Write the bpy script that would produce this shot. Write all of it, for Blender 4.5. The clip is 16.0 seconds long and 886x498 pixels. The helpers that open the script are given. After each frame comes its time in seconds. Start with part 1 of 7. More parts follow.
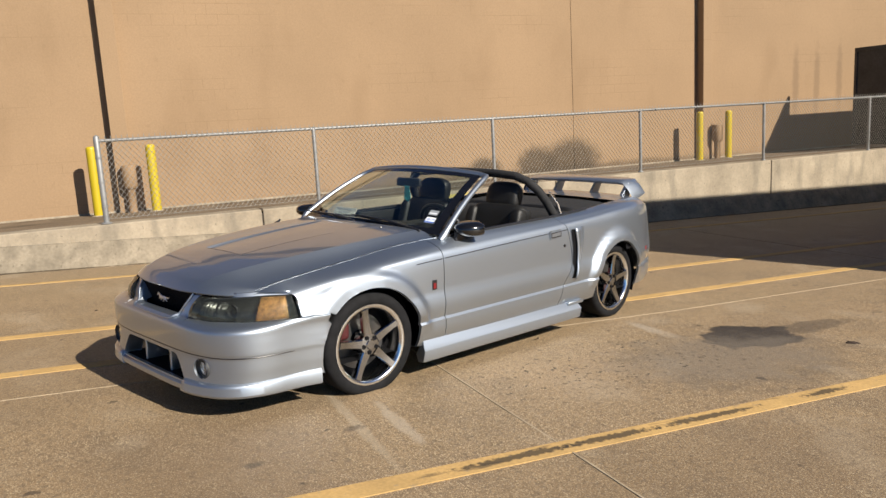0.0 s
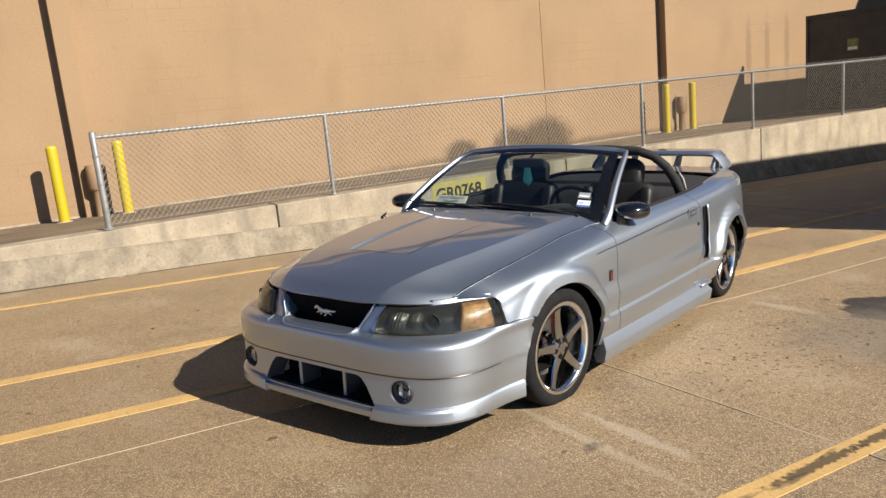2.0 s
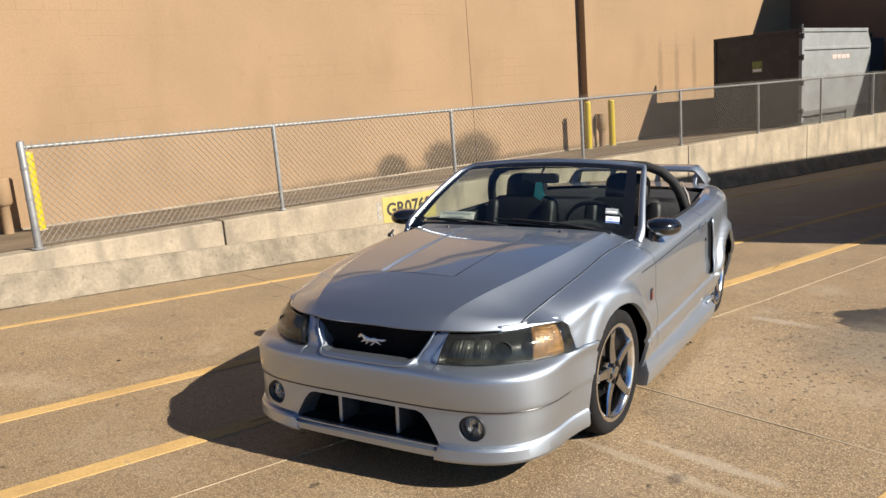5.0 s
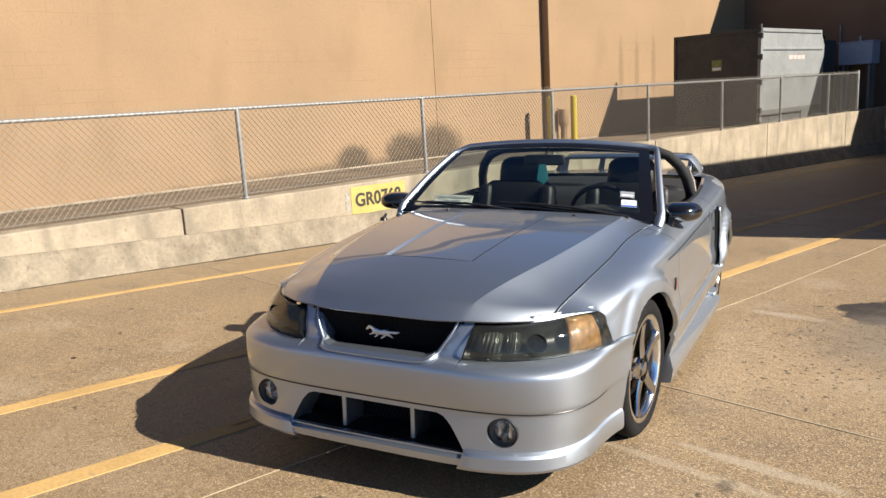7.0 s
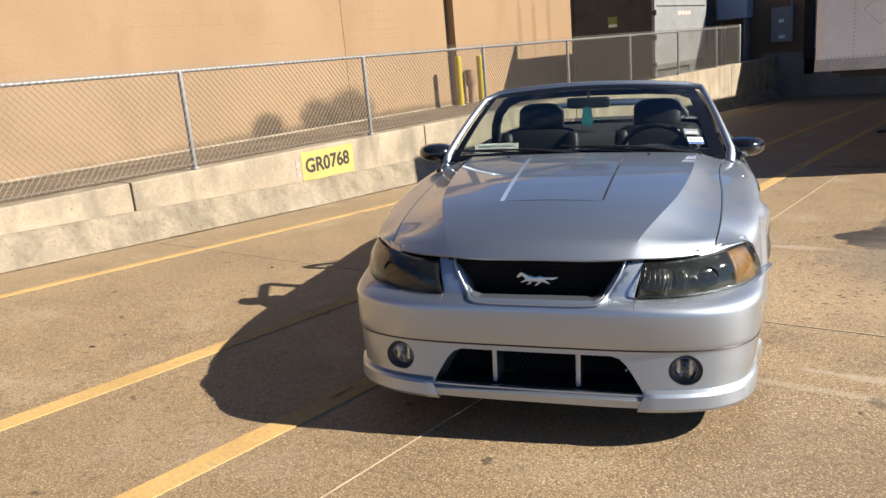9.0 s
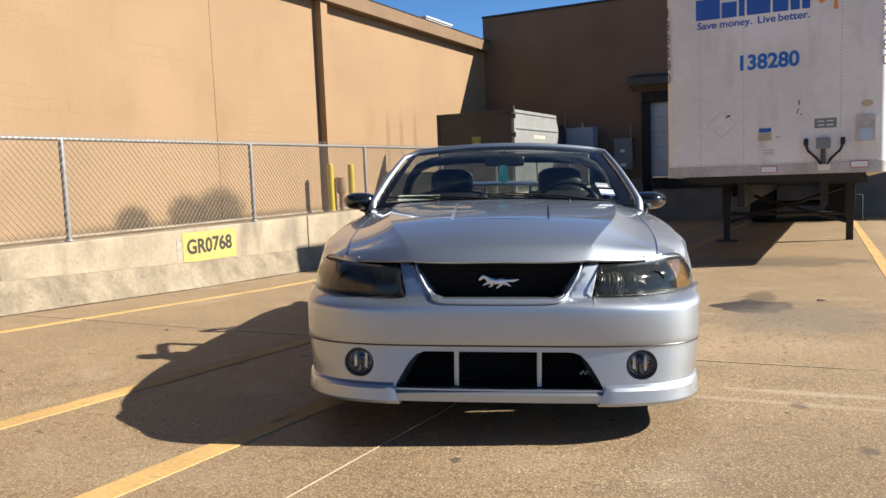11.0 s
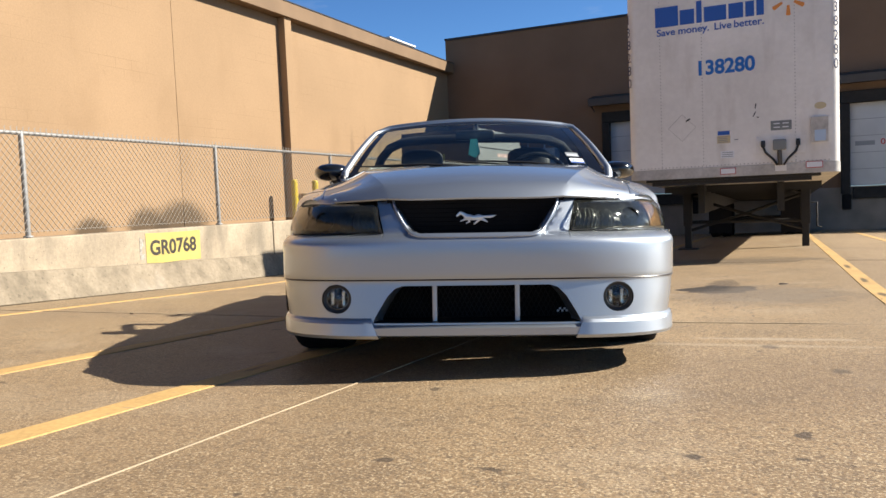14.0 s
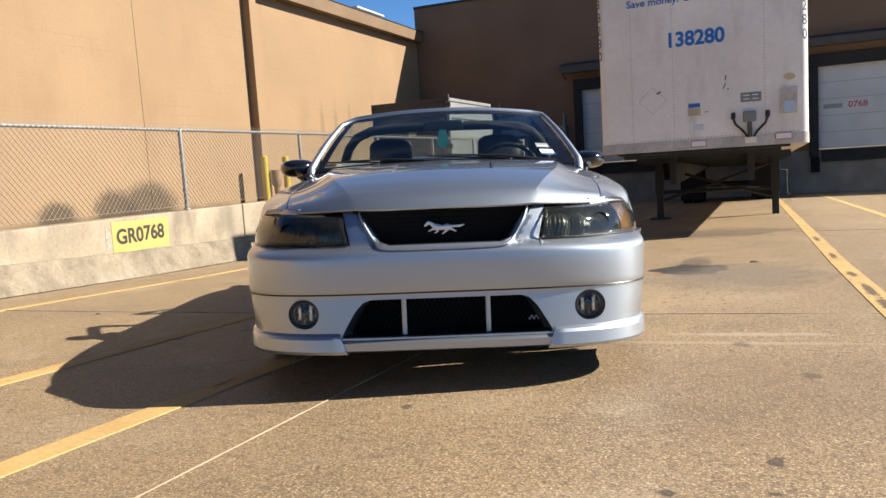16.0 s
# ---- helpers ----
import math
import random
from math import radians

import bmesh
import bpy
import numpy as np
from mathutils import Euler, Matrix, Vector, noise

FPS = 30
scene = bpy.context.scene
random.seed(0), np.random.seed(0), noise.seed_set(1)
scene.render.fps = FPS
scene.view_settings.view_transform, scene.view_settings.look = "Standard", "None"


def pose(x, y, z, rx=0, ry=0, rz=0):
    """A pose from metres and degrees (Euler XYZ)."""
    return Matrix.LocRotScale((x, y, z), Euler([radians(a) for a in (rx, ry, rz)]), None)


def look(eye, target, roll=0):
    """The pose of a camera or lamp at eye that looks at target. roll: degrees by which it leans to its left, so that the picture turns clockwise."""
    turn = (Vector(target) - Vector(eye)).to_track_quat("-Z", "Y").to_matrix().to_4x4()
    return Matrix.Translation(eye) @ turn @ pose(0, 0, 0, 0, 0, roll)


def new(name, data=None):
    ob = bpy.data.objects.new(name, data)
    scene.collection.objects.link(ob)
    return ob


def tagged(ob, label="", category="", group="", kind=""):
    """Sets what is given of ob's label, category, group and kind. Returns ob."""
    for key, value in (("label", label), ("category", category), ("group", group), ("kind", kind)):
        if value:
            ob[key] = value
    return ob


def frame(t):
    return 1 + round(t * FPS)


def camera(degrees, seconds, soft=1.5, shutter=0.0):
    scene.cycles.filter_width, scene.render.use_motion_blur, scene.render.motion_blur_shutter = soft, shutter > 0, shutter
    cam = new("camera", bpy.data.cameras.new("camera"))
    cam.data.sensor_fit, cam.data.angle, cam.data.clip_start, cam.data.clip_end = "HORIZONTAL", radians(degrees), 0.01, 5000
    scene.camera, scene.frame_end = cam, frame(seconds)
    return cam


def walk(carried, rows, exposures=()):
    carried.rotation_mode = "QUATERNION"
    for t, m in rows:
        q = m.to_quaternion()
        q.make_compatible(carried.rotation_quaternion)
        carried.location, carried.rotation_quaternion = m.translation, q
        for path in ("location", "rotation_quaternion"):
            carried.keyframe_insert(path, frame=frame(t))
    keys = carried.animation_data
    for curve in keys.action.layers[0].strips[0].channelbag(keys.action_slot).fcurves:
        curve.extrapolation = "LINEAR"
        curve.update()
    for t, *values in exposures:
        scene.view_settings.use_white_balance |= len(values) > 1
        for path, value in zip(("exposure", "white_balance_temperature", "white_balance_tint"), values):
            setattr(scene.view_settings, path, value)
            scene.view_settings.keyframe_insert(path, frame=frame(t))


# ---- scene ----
cam = camera(60.9, 16.0)
PATH = [
    (0, (4.048, -1.268, 1.576), (2.241, -0.48, 1.239), -3.2),
    (0.5, (3.75, -1.51, 1.585), (1.996, -0.612, 1.244), -4.8),
    (1, (3.507, -1.84, 1.601), (1.764, -0.919, 1.267), -5.7),
    (1.5, (3.221, -2.105, 1.58), (1.502, -1.148, 1.221), -5.2),
    (2, (2.904, -2.304, 1.622), (1.203, -1.328, 1.23), -5.5),
    (2.5, (2.84, -2.569, 1.696), (1.204, -1.484, 1.315), -7.4),
    (3, (2.802, -2.657, 1.718), (1.23, -1.473, 1.36), -5.5),
    (3.5, (2.759, -2.655, 1.714), (1.165, -1.497, 1.371), -4.5),
    (4, (2.58, -2.776, 1.69), (0.985, -1.624, 1.331), -3.9),
    (6.5, (1.894, -2.666, 1.584), (0.429, -1.366, 1.18), -5.4),
    (7, (1.776, -2.725, 1.531), (0.312, -1.42, 1.14), -3.4),
    (7.5, (1.683, -2.837, 1.485), (0.235, -1.516, 1.089), -3.0),
    (8, (1.509, -2.99, 1.496), (0.031, -1.721, 1.044), -3.7),
    (8.5, (1.206, -3.115, 1.5), (-0.196, -1.769, 1.028), -6.3),
    (9, (0.918, -3.296, 1.472), (-0.302, -1.79, 0.978), -5.1),
    (9.5, (0.806, -3.38, 1.375), (-0.197, -1.723, 0.877), -3.2),
    (10, (0.711, -3.508, 1.294), (-0.253, -1.805, 0.88), -2.4),
    (12.5, (0.591, -3.672, 0.772), (-0.218, -1.843, 0.748), -3.3),
    (13, (0.574, -3.664, 0.745), (-0.276, -1.857, 0.624), -4.4),
    (13.5, (0.571, -3.669, 0.741), (-0.287, -1.869, 0.584), -4.6),
    (14, (0.58, -3.696, 0.732), (-0.241, -1.877, 0.604), -2.4),
    (14.5, (0.579, -3.679, 0.728), (-0.184, -1.832, 0.645), -1.7),
    (15, (0.578, -3.679, 0.733), (-0.182, -1.83, 0.67), -1.8),
    (15.5, (0.57, -3.666, 0.731), (-0.2, -1.825, 0.599), -1.8),
    (16, (0.581, -3.616, 0.886), (-0.181, -1.779, 0.668), -3.7),
]
walk(cam, [(t, look(eye, target, roll)) for t, eye, target, roll in PATH],
     [(0, 0.74), (2, 0.89), (3.5, 0.96), (6.5, 1.04), (7.5, 1.17), (8.5, 1.19), (10, 1.17), (12.5, 1.30), (13.2, 1.18), (14.5, 1.28), (16, 1.23)])

# ---- light ----
SUN_EL, SUN_AZ = radians(34.8), math.atan2(0.907, 0.421)      # azimuth from +Y towards +X
world = bpy.data.worlds.new("sky")
scene.world = world
world.use_nodes = True
_nt = world.node_tree
_sky = _nt.nodes.new("ShaderNodeTexSky")
_sky.sky_type, _sky.sun_disc = 'NISHITA', False
_sky.sun_elevation, _sky.sun_rotation = SUN_EL, SUN_AZ
_sky.air_density, _sky.dust_density, _sky.ozone_density = 1.0, 0.7, 1.5
_bg = _nt.nodes["Background"]
_bg.inputs["Strength"].default_value = 0.034
_deep = _nt.nodes.new("ShaderNodeMix")          # the clip's white balance shows a deep blue sky
_deep.data_type, _deep.blend_type = 'RGBA', 'MULTIPLY'
_deep.inputs[0].default_value = 1.0
_deep.inputs[7].default_value = (0.56, 0.96, 1.50, 1)
_nt.links.new(_sky.outputs[0], _deep.inputs[6])
# thin wisps of high cloud
_tc = _nt.nodes.new("ShaderNodeTexCoord")
_mp = _nt.nodes.new("ShaderNodeMapping")
_mp.inputs["Scale"].default_value = (2.2, 2.2, 9.0)
_mp.inputs["Rotation"].default_value = (0.15, 0.25, 0.4)
_wn = _nt.nodes.new("ShaderNodeTexNoise")
_wn.inputs["Scale"].default_value, _wn.inputs["Detail"].default_value, _wn.inputs["Roughness"].default_value = 1.6, 7, 0.62
_wr = _nt.nodes.new("ShaderNodeMapRange")
_wr.inputs[1].default_value, _wr.inputs[2].default_value, _wr.inputs[3].default_value, _wr.inputs[4].default_value = 0.56, 0.80, 0.0, 0.35
_wm = _nt.nodes.new("ShaderNodeMix")
_wm.data_type = 'RGBA'
_wm.inputs[7].default_value = (9.0, 9.6, 10.5, 1)
_nt.links.new(_tc.outputs["Generated"], _mp.inputs[0])
_nt.links.new(_mp.outputs[0], _wn.inputs["Vector"])
_nt.links.new(_wn.outputs[0], _wr.inputs[0])
_nt.links.new(_wr.outputs[0], _wm.inputs[0])
# the sky pales towards the horizon and deepens overhead
_sx = _nt.nodes.new("ShaderNodeSeparateXYZ")
_zr = _nt.nodes.new("ShaderNodeMapRange")
_zr.interpolation_type = 'SMOOTHSTEP'
_zr.inputs[1].default_value, _zr.inputs[2].default_value, _zr.inputs[3].default_value, _zr.inputs[4].default_value = 0.05, 0.80, 1.35, 0.48
_zm = _nt.nodes.new("ShaderNodeVectorMath")
_zm.operation = 'SCALE'
_nt.links.new(_tc.outputs["Generated"], _sx.inputs[0])
_nt.links.new(_sx.outputs[2], _zr.inputs[0])
_nt.links.new(_deep.outputs[2], _zm.inputs[0])
_nt.links.new(_zr.outputs[0], _zm.inputs["Scale"])
_nt.links.new(_zm.outputs[0], _wm.inputs[6])
_nt.links.new(_wm.outputs[2], _bg.inputs[0])
_sun = bpy.data.lights.new("sun", 'SUN')
_sun.energy, _sun.angle, _sun.color = 5.0, radians(0.55), (1.0, 0.92, 0.80)
sun = new("sun", _sun)
_sv = Vector((math.sin(SUN_AZ) * math.cos(SUN_EL), math.cos(SUN_AZ) * math.cos(SUN_EL), math.sin(SUN_EL)))
sun.matrix_world = look(_sv * 60, (0, 0, 0))

# ---- materials ----
def shader(name, color, rough=0.6, metal=0.0, coat=0.0, var=0.0, scale=3.0, var2=0.0, scale2=40.0, bump=0.0, bump_scale=60.0,
           rough_var=0.0, spec=0.5, tint=None, stretch=(1, 1, 1), coords="Object"):
    """A surface with variation at two scales, grain relief and uneven gloss."""
    m = bpy.data.materials.new(name)
    m.use_nodes = True
    nt = m.node_tree
    b = nt.nodes["Principled BSDF"]
    b.inputs["Base Color"].default_value = (*color, 1)
    b.inputs["Roughness"].default_value = rough
    b.inputs["Metallic"].default_value = metal
    b.inputs["Coat Weight"].default_value = coat
    b.inputs["Coat Roughness"].default_value = 0.04
    b.inputs["Specular IOR Level"].default_value = spec
    tc = nt.nodes.new("ShaderNodeTexCoord")
    mp = nt.nodes.new("ShaderNodeMapping")
    mp.inputs["Scale"].default_value = stretch
    nt.links.new(tc.outputs[coords], mp.inputs[0])
    col = None
    for amount, sc, det in ((var, scale, 5), (var2, scale2, 3)):
        if amount <= 0:
            continue
        nz = nt.nodes.new("ShaderNodeTexNoise")
        nz.inputs["Scale"].default_value, nz.inputs["Detail"].default_value = sc, det
        nt.links.new(mp.outputs[0], nz.inputs["Vector"])
        rm = nt.nodes.new("ShaderNodeMapRange")
        rm.inputs["From Min"].default_value, rm.inputs["From Max"].default_value = 0.3, 0.7
        nt.links.new(nz.outputs["Fac"], rm.inputs["Value"])
        mx = nt.nodes.new("ShaderNodeMix")
        mx.data_type = 'RGBA'
        mx.blend_type = 'MIX'
        lo = tint if tint and amount == var else tuple(c * (1 - amount) for c in color)
        if col is None:
            mx.inputs[6].default_value = (*lo, 1)
            mx.inputs[7].default_value = (*[min(1, c * (1 + amount * 0.6)) for c in color], 1)
            nt.links.new(rm.outputs[0], mx.inputs[0])
        else:
            mx.blend_type = 'MULTIPLY'
            mx.inputs[0].default_value = 1.0
            r2 = nt.nodes.new("ShaderNodeMapRange")
            r2.inputs["To Min"].default_value, r2.inputs["To Max"].default_value = 1 - amount, 1 + amount * 0.5
            nt.links.new(rm.outputs[0], r2.inputs["Value"])
            cb = nt.nodes.new("ShaderNodeCombineColor")
            for i in range(3):
                nt.links.new(r2.outputs[0], cb.inputs[i])
            nt.links.new(col, mx.inputs[6])
            nt.links.new(cb.outputs[0], mx.inputs[7])
        col = mx.outputs[2]
    if col is not None:
        nt.links.new(col, b.inputs["Base Color"])
    if bump > 0:
        nz = nt.nodes.new("ShaderNodeTexNoise")
        nz.inputs["Scale"].default_value, nz.inputs["Detail"].default_value = bump_scale, 4
        nt.links.new(mp.outputs[0], nz.inputs["Vector"])
        bp = nt.nodes.new("ShaderNodeBump")
        bp.inputs["Strength"].default_value, bp.inputs["Distance"].default_value = bump, 0.01
        nt.links.new(nz.outputs["Fac"], bp.inputs["Height"])
        nt.links.new(bp.outputs[0], b.inputs["Normal"])
    if rough_var > 0:
        nz = nt.nodes.new("ShaderNodeTexNoise")
        nz.inputs["Scale"].default_value = scale * 2.3
        nt.links.new(mp.outputs[0], nz.inputs["Vector"])
        rm = nt.nodes.new("ShaderNodeMapRange")
        rm.inputs["To Min"].default_value, rm.inputs["To Max"].default_value = max(0.02, rough - rough_var), min(1, rough + rough_var)
        nt.links.new(nz.outputs["Fac"], rm.inputs["Value"])
        nt.links.new(rm.outputs[0], b.inputs["Roughness"])
    return m


def nodes_of(m):
    return m.node_tree, m.node_tree.nodes["Principled BSDF"]


def mix_in(m, mask, color):
    """Lays a colour over a material's base colour where the mask socket is 1."""
    nt, b = nodes_of(m)
    mx = nt.nodes.new("ShaderNodeMix")
    mx.data_type = 'RGBA'
    old = b.inputs["Base Color"]
    if old.is_linked:
        nt.links.new(old.links[0].from_socket, mx.inputs[6])
    else:
        mx.inputs[6].default_value = old.default_value[:]
    mx.inputs[7].default_value = (*color, 1)
    nt.links.new(mask, mx.inputs[0])
    nt.links.new(mx.outputs[2], b.inputs["Base Color"])


def noise_mask(m, scale, lo, hi, detail=5, stretch=(1, 1, 1), strength=1.0, offset=(0, 0, 0)):
    """A socket that is 1 in the noise's patches above hi and 0 below lo."""
    nt, b = nodes_of(m)
    tc = nt.nodes.new("ShaderNodeTexCoord")
    mp = nt.nodes.new("ShaderNodeMapping")
    mp.inputs["Scale"].default_value, mp.inputs["Location"].default_value = stretch, offset
    nz = nt.nodes.new("ShaderNodeTexNoise")
    nz.inputs["Scale"].default_value, nz.inputs["Detail"].default_value = scale, detail
    rm = nt.nodes.new("ShaderNodeMapRange")
    rm.inputs["From Min"].default_value, rm.inputs["From Max"].default_value = lo, hi
    rm.inputs["To Max"].default_value = strength
    nt.links.new(tc.outputs["Object"], mp.inputs[0])
    nt.links.new(mp.outputs[0], nz.inputs["Vector"])
    nt.links.new(nz.outputs["Fac"], rm.inputs["Value"])
    return rm.outputs[0]


def blot(m, centre, radii, soft=0.5, strength=0.8, ragged=0.5, grain=4.0):
    """A socket for one stain: an uneven ellipse round a place, in the object's own space."""
    nt, b = nodes_of(m)
    tc = nt.nodes.new("ShaderNodeTexCoord")
    nz = nt.nodes.new("ShaderNodeTexNoise")
    nz.inputs["Scale"].default_value, nz.inputs["Detail"].default_value = grain, 6
    nt.links.new(tc.outputs["Object"], nz.inputs["Vector"])
    sub = nt.nodes.new("ShaderNodeVectorMath")
    sub.operation = 'SUBTRACT'
    sub.inputs[1].default_value = centre
    nt.links.new(tc.outputs["Object"], sub.inputs[0])
    div = nt.nodes.new("ShaderNodeVectorMath")
    div.operation = 'DIVIDE'
    div.inputs[1].default_value = radii
    nt.links.new(sub.outputs[0], div.inputs[0])
    ln = nt.nodes.new("ShaderNodeVectorMath")
    ln.operation = 'LENGTH'
    nt.links.new(div.outputs[0], ln.inputs[0])
    ma = nt.nodes.new("ShaderNodeMath")
    ma.operation = 'MULTIPLY_ADD'
    ma.inputs[1].default_value = ragged * 2
    nt.links.new(nz.outputs["Fac"], ma.inputs[0])
    nt.links.new(ln.outputs["Value"], ma.inputs[2])
    rm = nt.nodes.new("ShaderNodeMapRange")
    rm.interpolation_type = 'SMOOTHSTEP'
    rm.inputs["From Min"].default_value, rm.inputs["From Max"].default_value = 1 + ragged - soft, 1 + ragged + soft
    rm.inputs["To Min"].default_value, rm.inputs["To Max"].default_value = strength, 0.0
    nt.links.new(ma.outputs[0], rm.inputs["Value"])
    return rm.outputs[0]


M = {}
M["paint"] = shader("silver_metallic_paint", (0.40, 0.445, 0.505), rough=0.48, metal=1.0, coat=1.0, var2=0.05, scale2=900)
M["paint"].node_tree.nodes["Principled BSDF"].inputs["Coat IOR"].default_value = 1.5
M["paint"].node_tree.nodes["Principled BSDF"].inputs["Coat Roughness"].default_value = 0.03
M["concrete"] = shader("concrete_ground", (0.585, 0.405, 0.222), rough=0.60, var=0.22, scale=0.55, var2=0.35, scale2=75, bump=0.35, bump_scale=90, spec=0.5)
M["wall"] = shader("tan_painted_block", (0.57, 0.385, 0.226), rough=0.9, var=0.09, scale=0.45, var2=0.07, scale2=38, bump=0.2, bump_scale=30, spec=0.2)
M["brown_wall"] = shader("brown_painted_wall", (0.22, 0.145, 0.095), rough=0.9, var=0.12, scale=0.6, bump=0.2, bump_scale=25, spec=0.2)
M["fascia"] = shader("tan_fascia", (0.36, 0.235, 0.135), rough=0.75, var=0.12, scale=1.2, spec=0.3)
M["kerb"] = shader("weathered_concrete", (0.68, 0.57, 0.42), rough=0.9, var=0.25, scale=2.2, var2=0.12, scale2=30, bump=0.3, bump_scale=45, spec=0.2)
M["walkway"] = shader("dusty_walkway", (0.33, 0.25, 0.17), rough=0.95, var=0.3, scale=1.5, var2=0.2, scale2=30, spec=0.2)
M["yellow_line"] = shader("worn_yellow_line", (0.80, 0.51, 0.19), rough=0.8, var=0.15, scale=3, var2=0.15, scale2=60)
M["bollard"] = shader("bollard_yellow", (0.80, 0.60, 0.015), rough=0.45, var=0.06, scale=6)
M["galv"] = shader("galvanised_steel", (0.25, 0.25, 0.245), rough=0.5, metal=0.4, var=0.15, scale=12)
M["wire"] = shader("galvanised_wire", (0.24, 0.225, 0.20), rough=0.6, metal=0.3)
M["black"] = shader("black_plastic", (0.012, 0.012, 0.014), rough=0.5, var=0.2, scale=20)
M["rubber"] = shader("tyre_rubber", (0.010, 0.010, 0.011), rough=0.85, spec=0.2, var=0.3, scale=25, bump=0.1)
M["chrome"] = shader("chrome", (0.82, 0.82, 0.84), rough=0.10, metal=1.0)
M["white_panel"] = shader("white_trailer_panel", (0.78, 0.78, 0.78), rough=0.5, var=0.06, scale=1.2, var2=0.03, scale2=12)

M["dirt"] = shader("dark_gutter_dirt", (0.085, 0.066, 0.045), rough=0.95, var=0.4, scale=9, var2=0.3, scale2=60, bump=0.4, bump_scale=90, spec=0.1)
M["joint"] = shader("pale_joint_filler", (0.50, 0.40, 0.27), rough=0.9, var=0.2, scale=8)
M["kerb_joint"] = shader("dark_joint", (0.07, 0.06, 0.05), rough=0.95)
M["kerb_low"] = shader("stained_concrete", (0.47, 0.395, 0.29), rough=0.9, var=0.3, scale=3.0, var2=0.15, scale2=28, bump=0.35, bump_scale=40, spec=0.2)
M["plinth"] = shader("grey_concrete_plinth", (0.24, 0.215, 0.185), rough=0.9, var=0.25, scale=1.4, bump=0.2, bump_scale=30)

# concrete: stone chips, darker patches, oil and drips
mix_in(M["concrete"], noise_mask(M["concrete"], 0.55, 0.46, 0.64, 7, strength=0.58), (0.29, 0.20, 0.12))
mix_in(M["concrete"], noise_mask(M["concrete"], 2.6, 0.52, 0.70, 7, strength=0.40, offset=(5, 1, 2)), (0.22, 0.16, 0.105))
mix_in(M["concrete"], noise_mask(M["concrete"], 1.7, 0.57, 0.70, 6, strength=0.60, offset=(1, 8, 3)), (0.66, 0.52, 0.35))
mix_in(M["concrete"], noise_mask(M["concrete"], 140, 0.565, 0.61, 2, strength=0.90), (0.90, 0.71, 0.45))
mix_in(M["concrete"], noise_mask(M["concrete"], 110, 0.575, 0.62, 2, strength=0.55, offset=(7, 3, 1)), (0.16, 0.12, 0.085))
mix_in(M["concrete"], noise_mask(M["concrete"], 30, 0.54, 0.66, 6, strength=0.46, offset=(4, 2, 6)), (0.20, 0.145, 0.095))
mix_in(M["concrete"], noise_mask(M["concrete"], 9.0, 0.695, 0.73, 4, strength=0.78, offset=(2, 9, 4)), (0.09, 0.068, 0.05))
mix_in(M["concrete"], blot(M["concrete"], (0.07, 2.85, -0.075), (0.33, 0.36, 0.6), 0.10, 0.95, 0.85, 5.0), (0.045, 0.038, 0.033))
mix_in(M["concrete"], blot(M["concrete"], (0.10, 3.45, -0.10), (0.14, 0.38, 0.6), 0.25, 0.55, 0.7, 6.0), (0.10, 0.08, 0.06))
mix_in(M["concrete"], blot(M["concrete"], (0.45, 2.35, -0.1), (0.55, 0.75, 0.6), 0.5, 0.35, 1.2, 9.0), (0.14, 0.115, 0.09))
mix_in(M["concrete"], blot(M["concrete"], (0.05, 6.9, -0.27), (1.1, 0.7, 0.8), 0.3, 0.5, 1.0, 4.0), (0.12, 0.095, 0.07))
mix_in(M["concrete"], blot(M["concrete"], (0.50, -0.05, 0.06), (0.36, 0.035, 0.5), 0.4, 0.50, 0.9, 9.0), (0.78, 0.66, 0.50))
mix_in(M["concrete"], blot(M["concrete"], (0.40, -0.25, 0.07), (0.70, 0.03, 0.5), 0.4, 0.35, 0.9, 7.0), (0.80, 0.68, 0.50))
mix_in(M["concrete"], blot(M["concrete"], (0.42, 2.30, -0.05), (0.42, 0.75, 0.6), 0.5, 0.42, 1.0, 5.0), (0.40, 0.33, 0.25))
mix_in(M["concrete"], blot(M["concrete"], (1.75, 1.15, 0.0), (0.45, 1.3, 0.6), 0.6, 0.35, 0.9, 2.2), (0.27, 0.185, 0.11))
mix_in(M["concrete"], blot(M["concrete"], (0.95, -1.0, 0.1), (0.8, 0.55, 0.6), 0.6, 0.32, 0.9, 2.4), (0.30, 0.20, 0.115))
mix_in(M["concrete"], blot(M["concrete"], (0.25, 1.15, 0.0), (0.45, 0.50, 0.6), 0.6, 0.25, 0.7, 3.0), (0.70, 0.50, 0.29))
_drip = M["concrete"].node_tree.nodes.new("ShaderNodeMath")
_drip.operation = 'MULTIPLY'
M["concrete"].node_tree.links.new(noise_mask(M["concrete"], 27.0, 0.64, 0.665, 2, strength=0.9, offset=(3, 6, 1)), _drip.inputs[0])
M["concrete"].node_tree.links.new(blot(M["concrete"], (0.12, 1.55, 0.0), (0.55, 1.25, 0.8), 0.5, 1.0, 0.5, 2.0), _drip.inputs[1])
mix_in(M["concrete"], _drip.outputs[0], (0.10, 0.075, 0.052))
mix_in(M["concrete"], blot(M["concrete"], (-0.42, 2.36, -0.05), (0.24, 0.06, 0.5), 0.4, 0.45, 0.9, 9.0), (0.72, 0.64, 0.52))
mix_in(M["concrete"], blot(M["concrete"], (0.525, -0.286, 0.07), (0.035, 0.05, 0.3), 0.5, 0.6, 1.2, 30.0), (0.12, 0.09, 0.07))
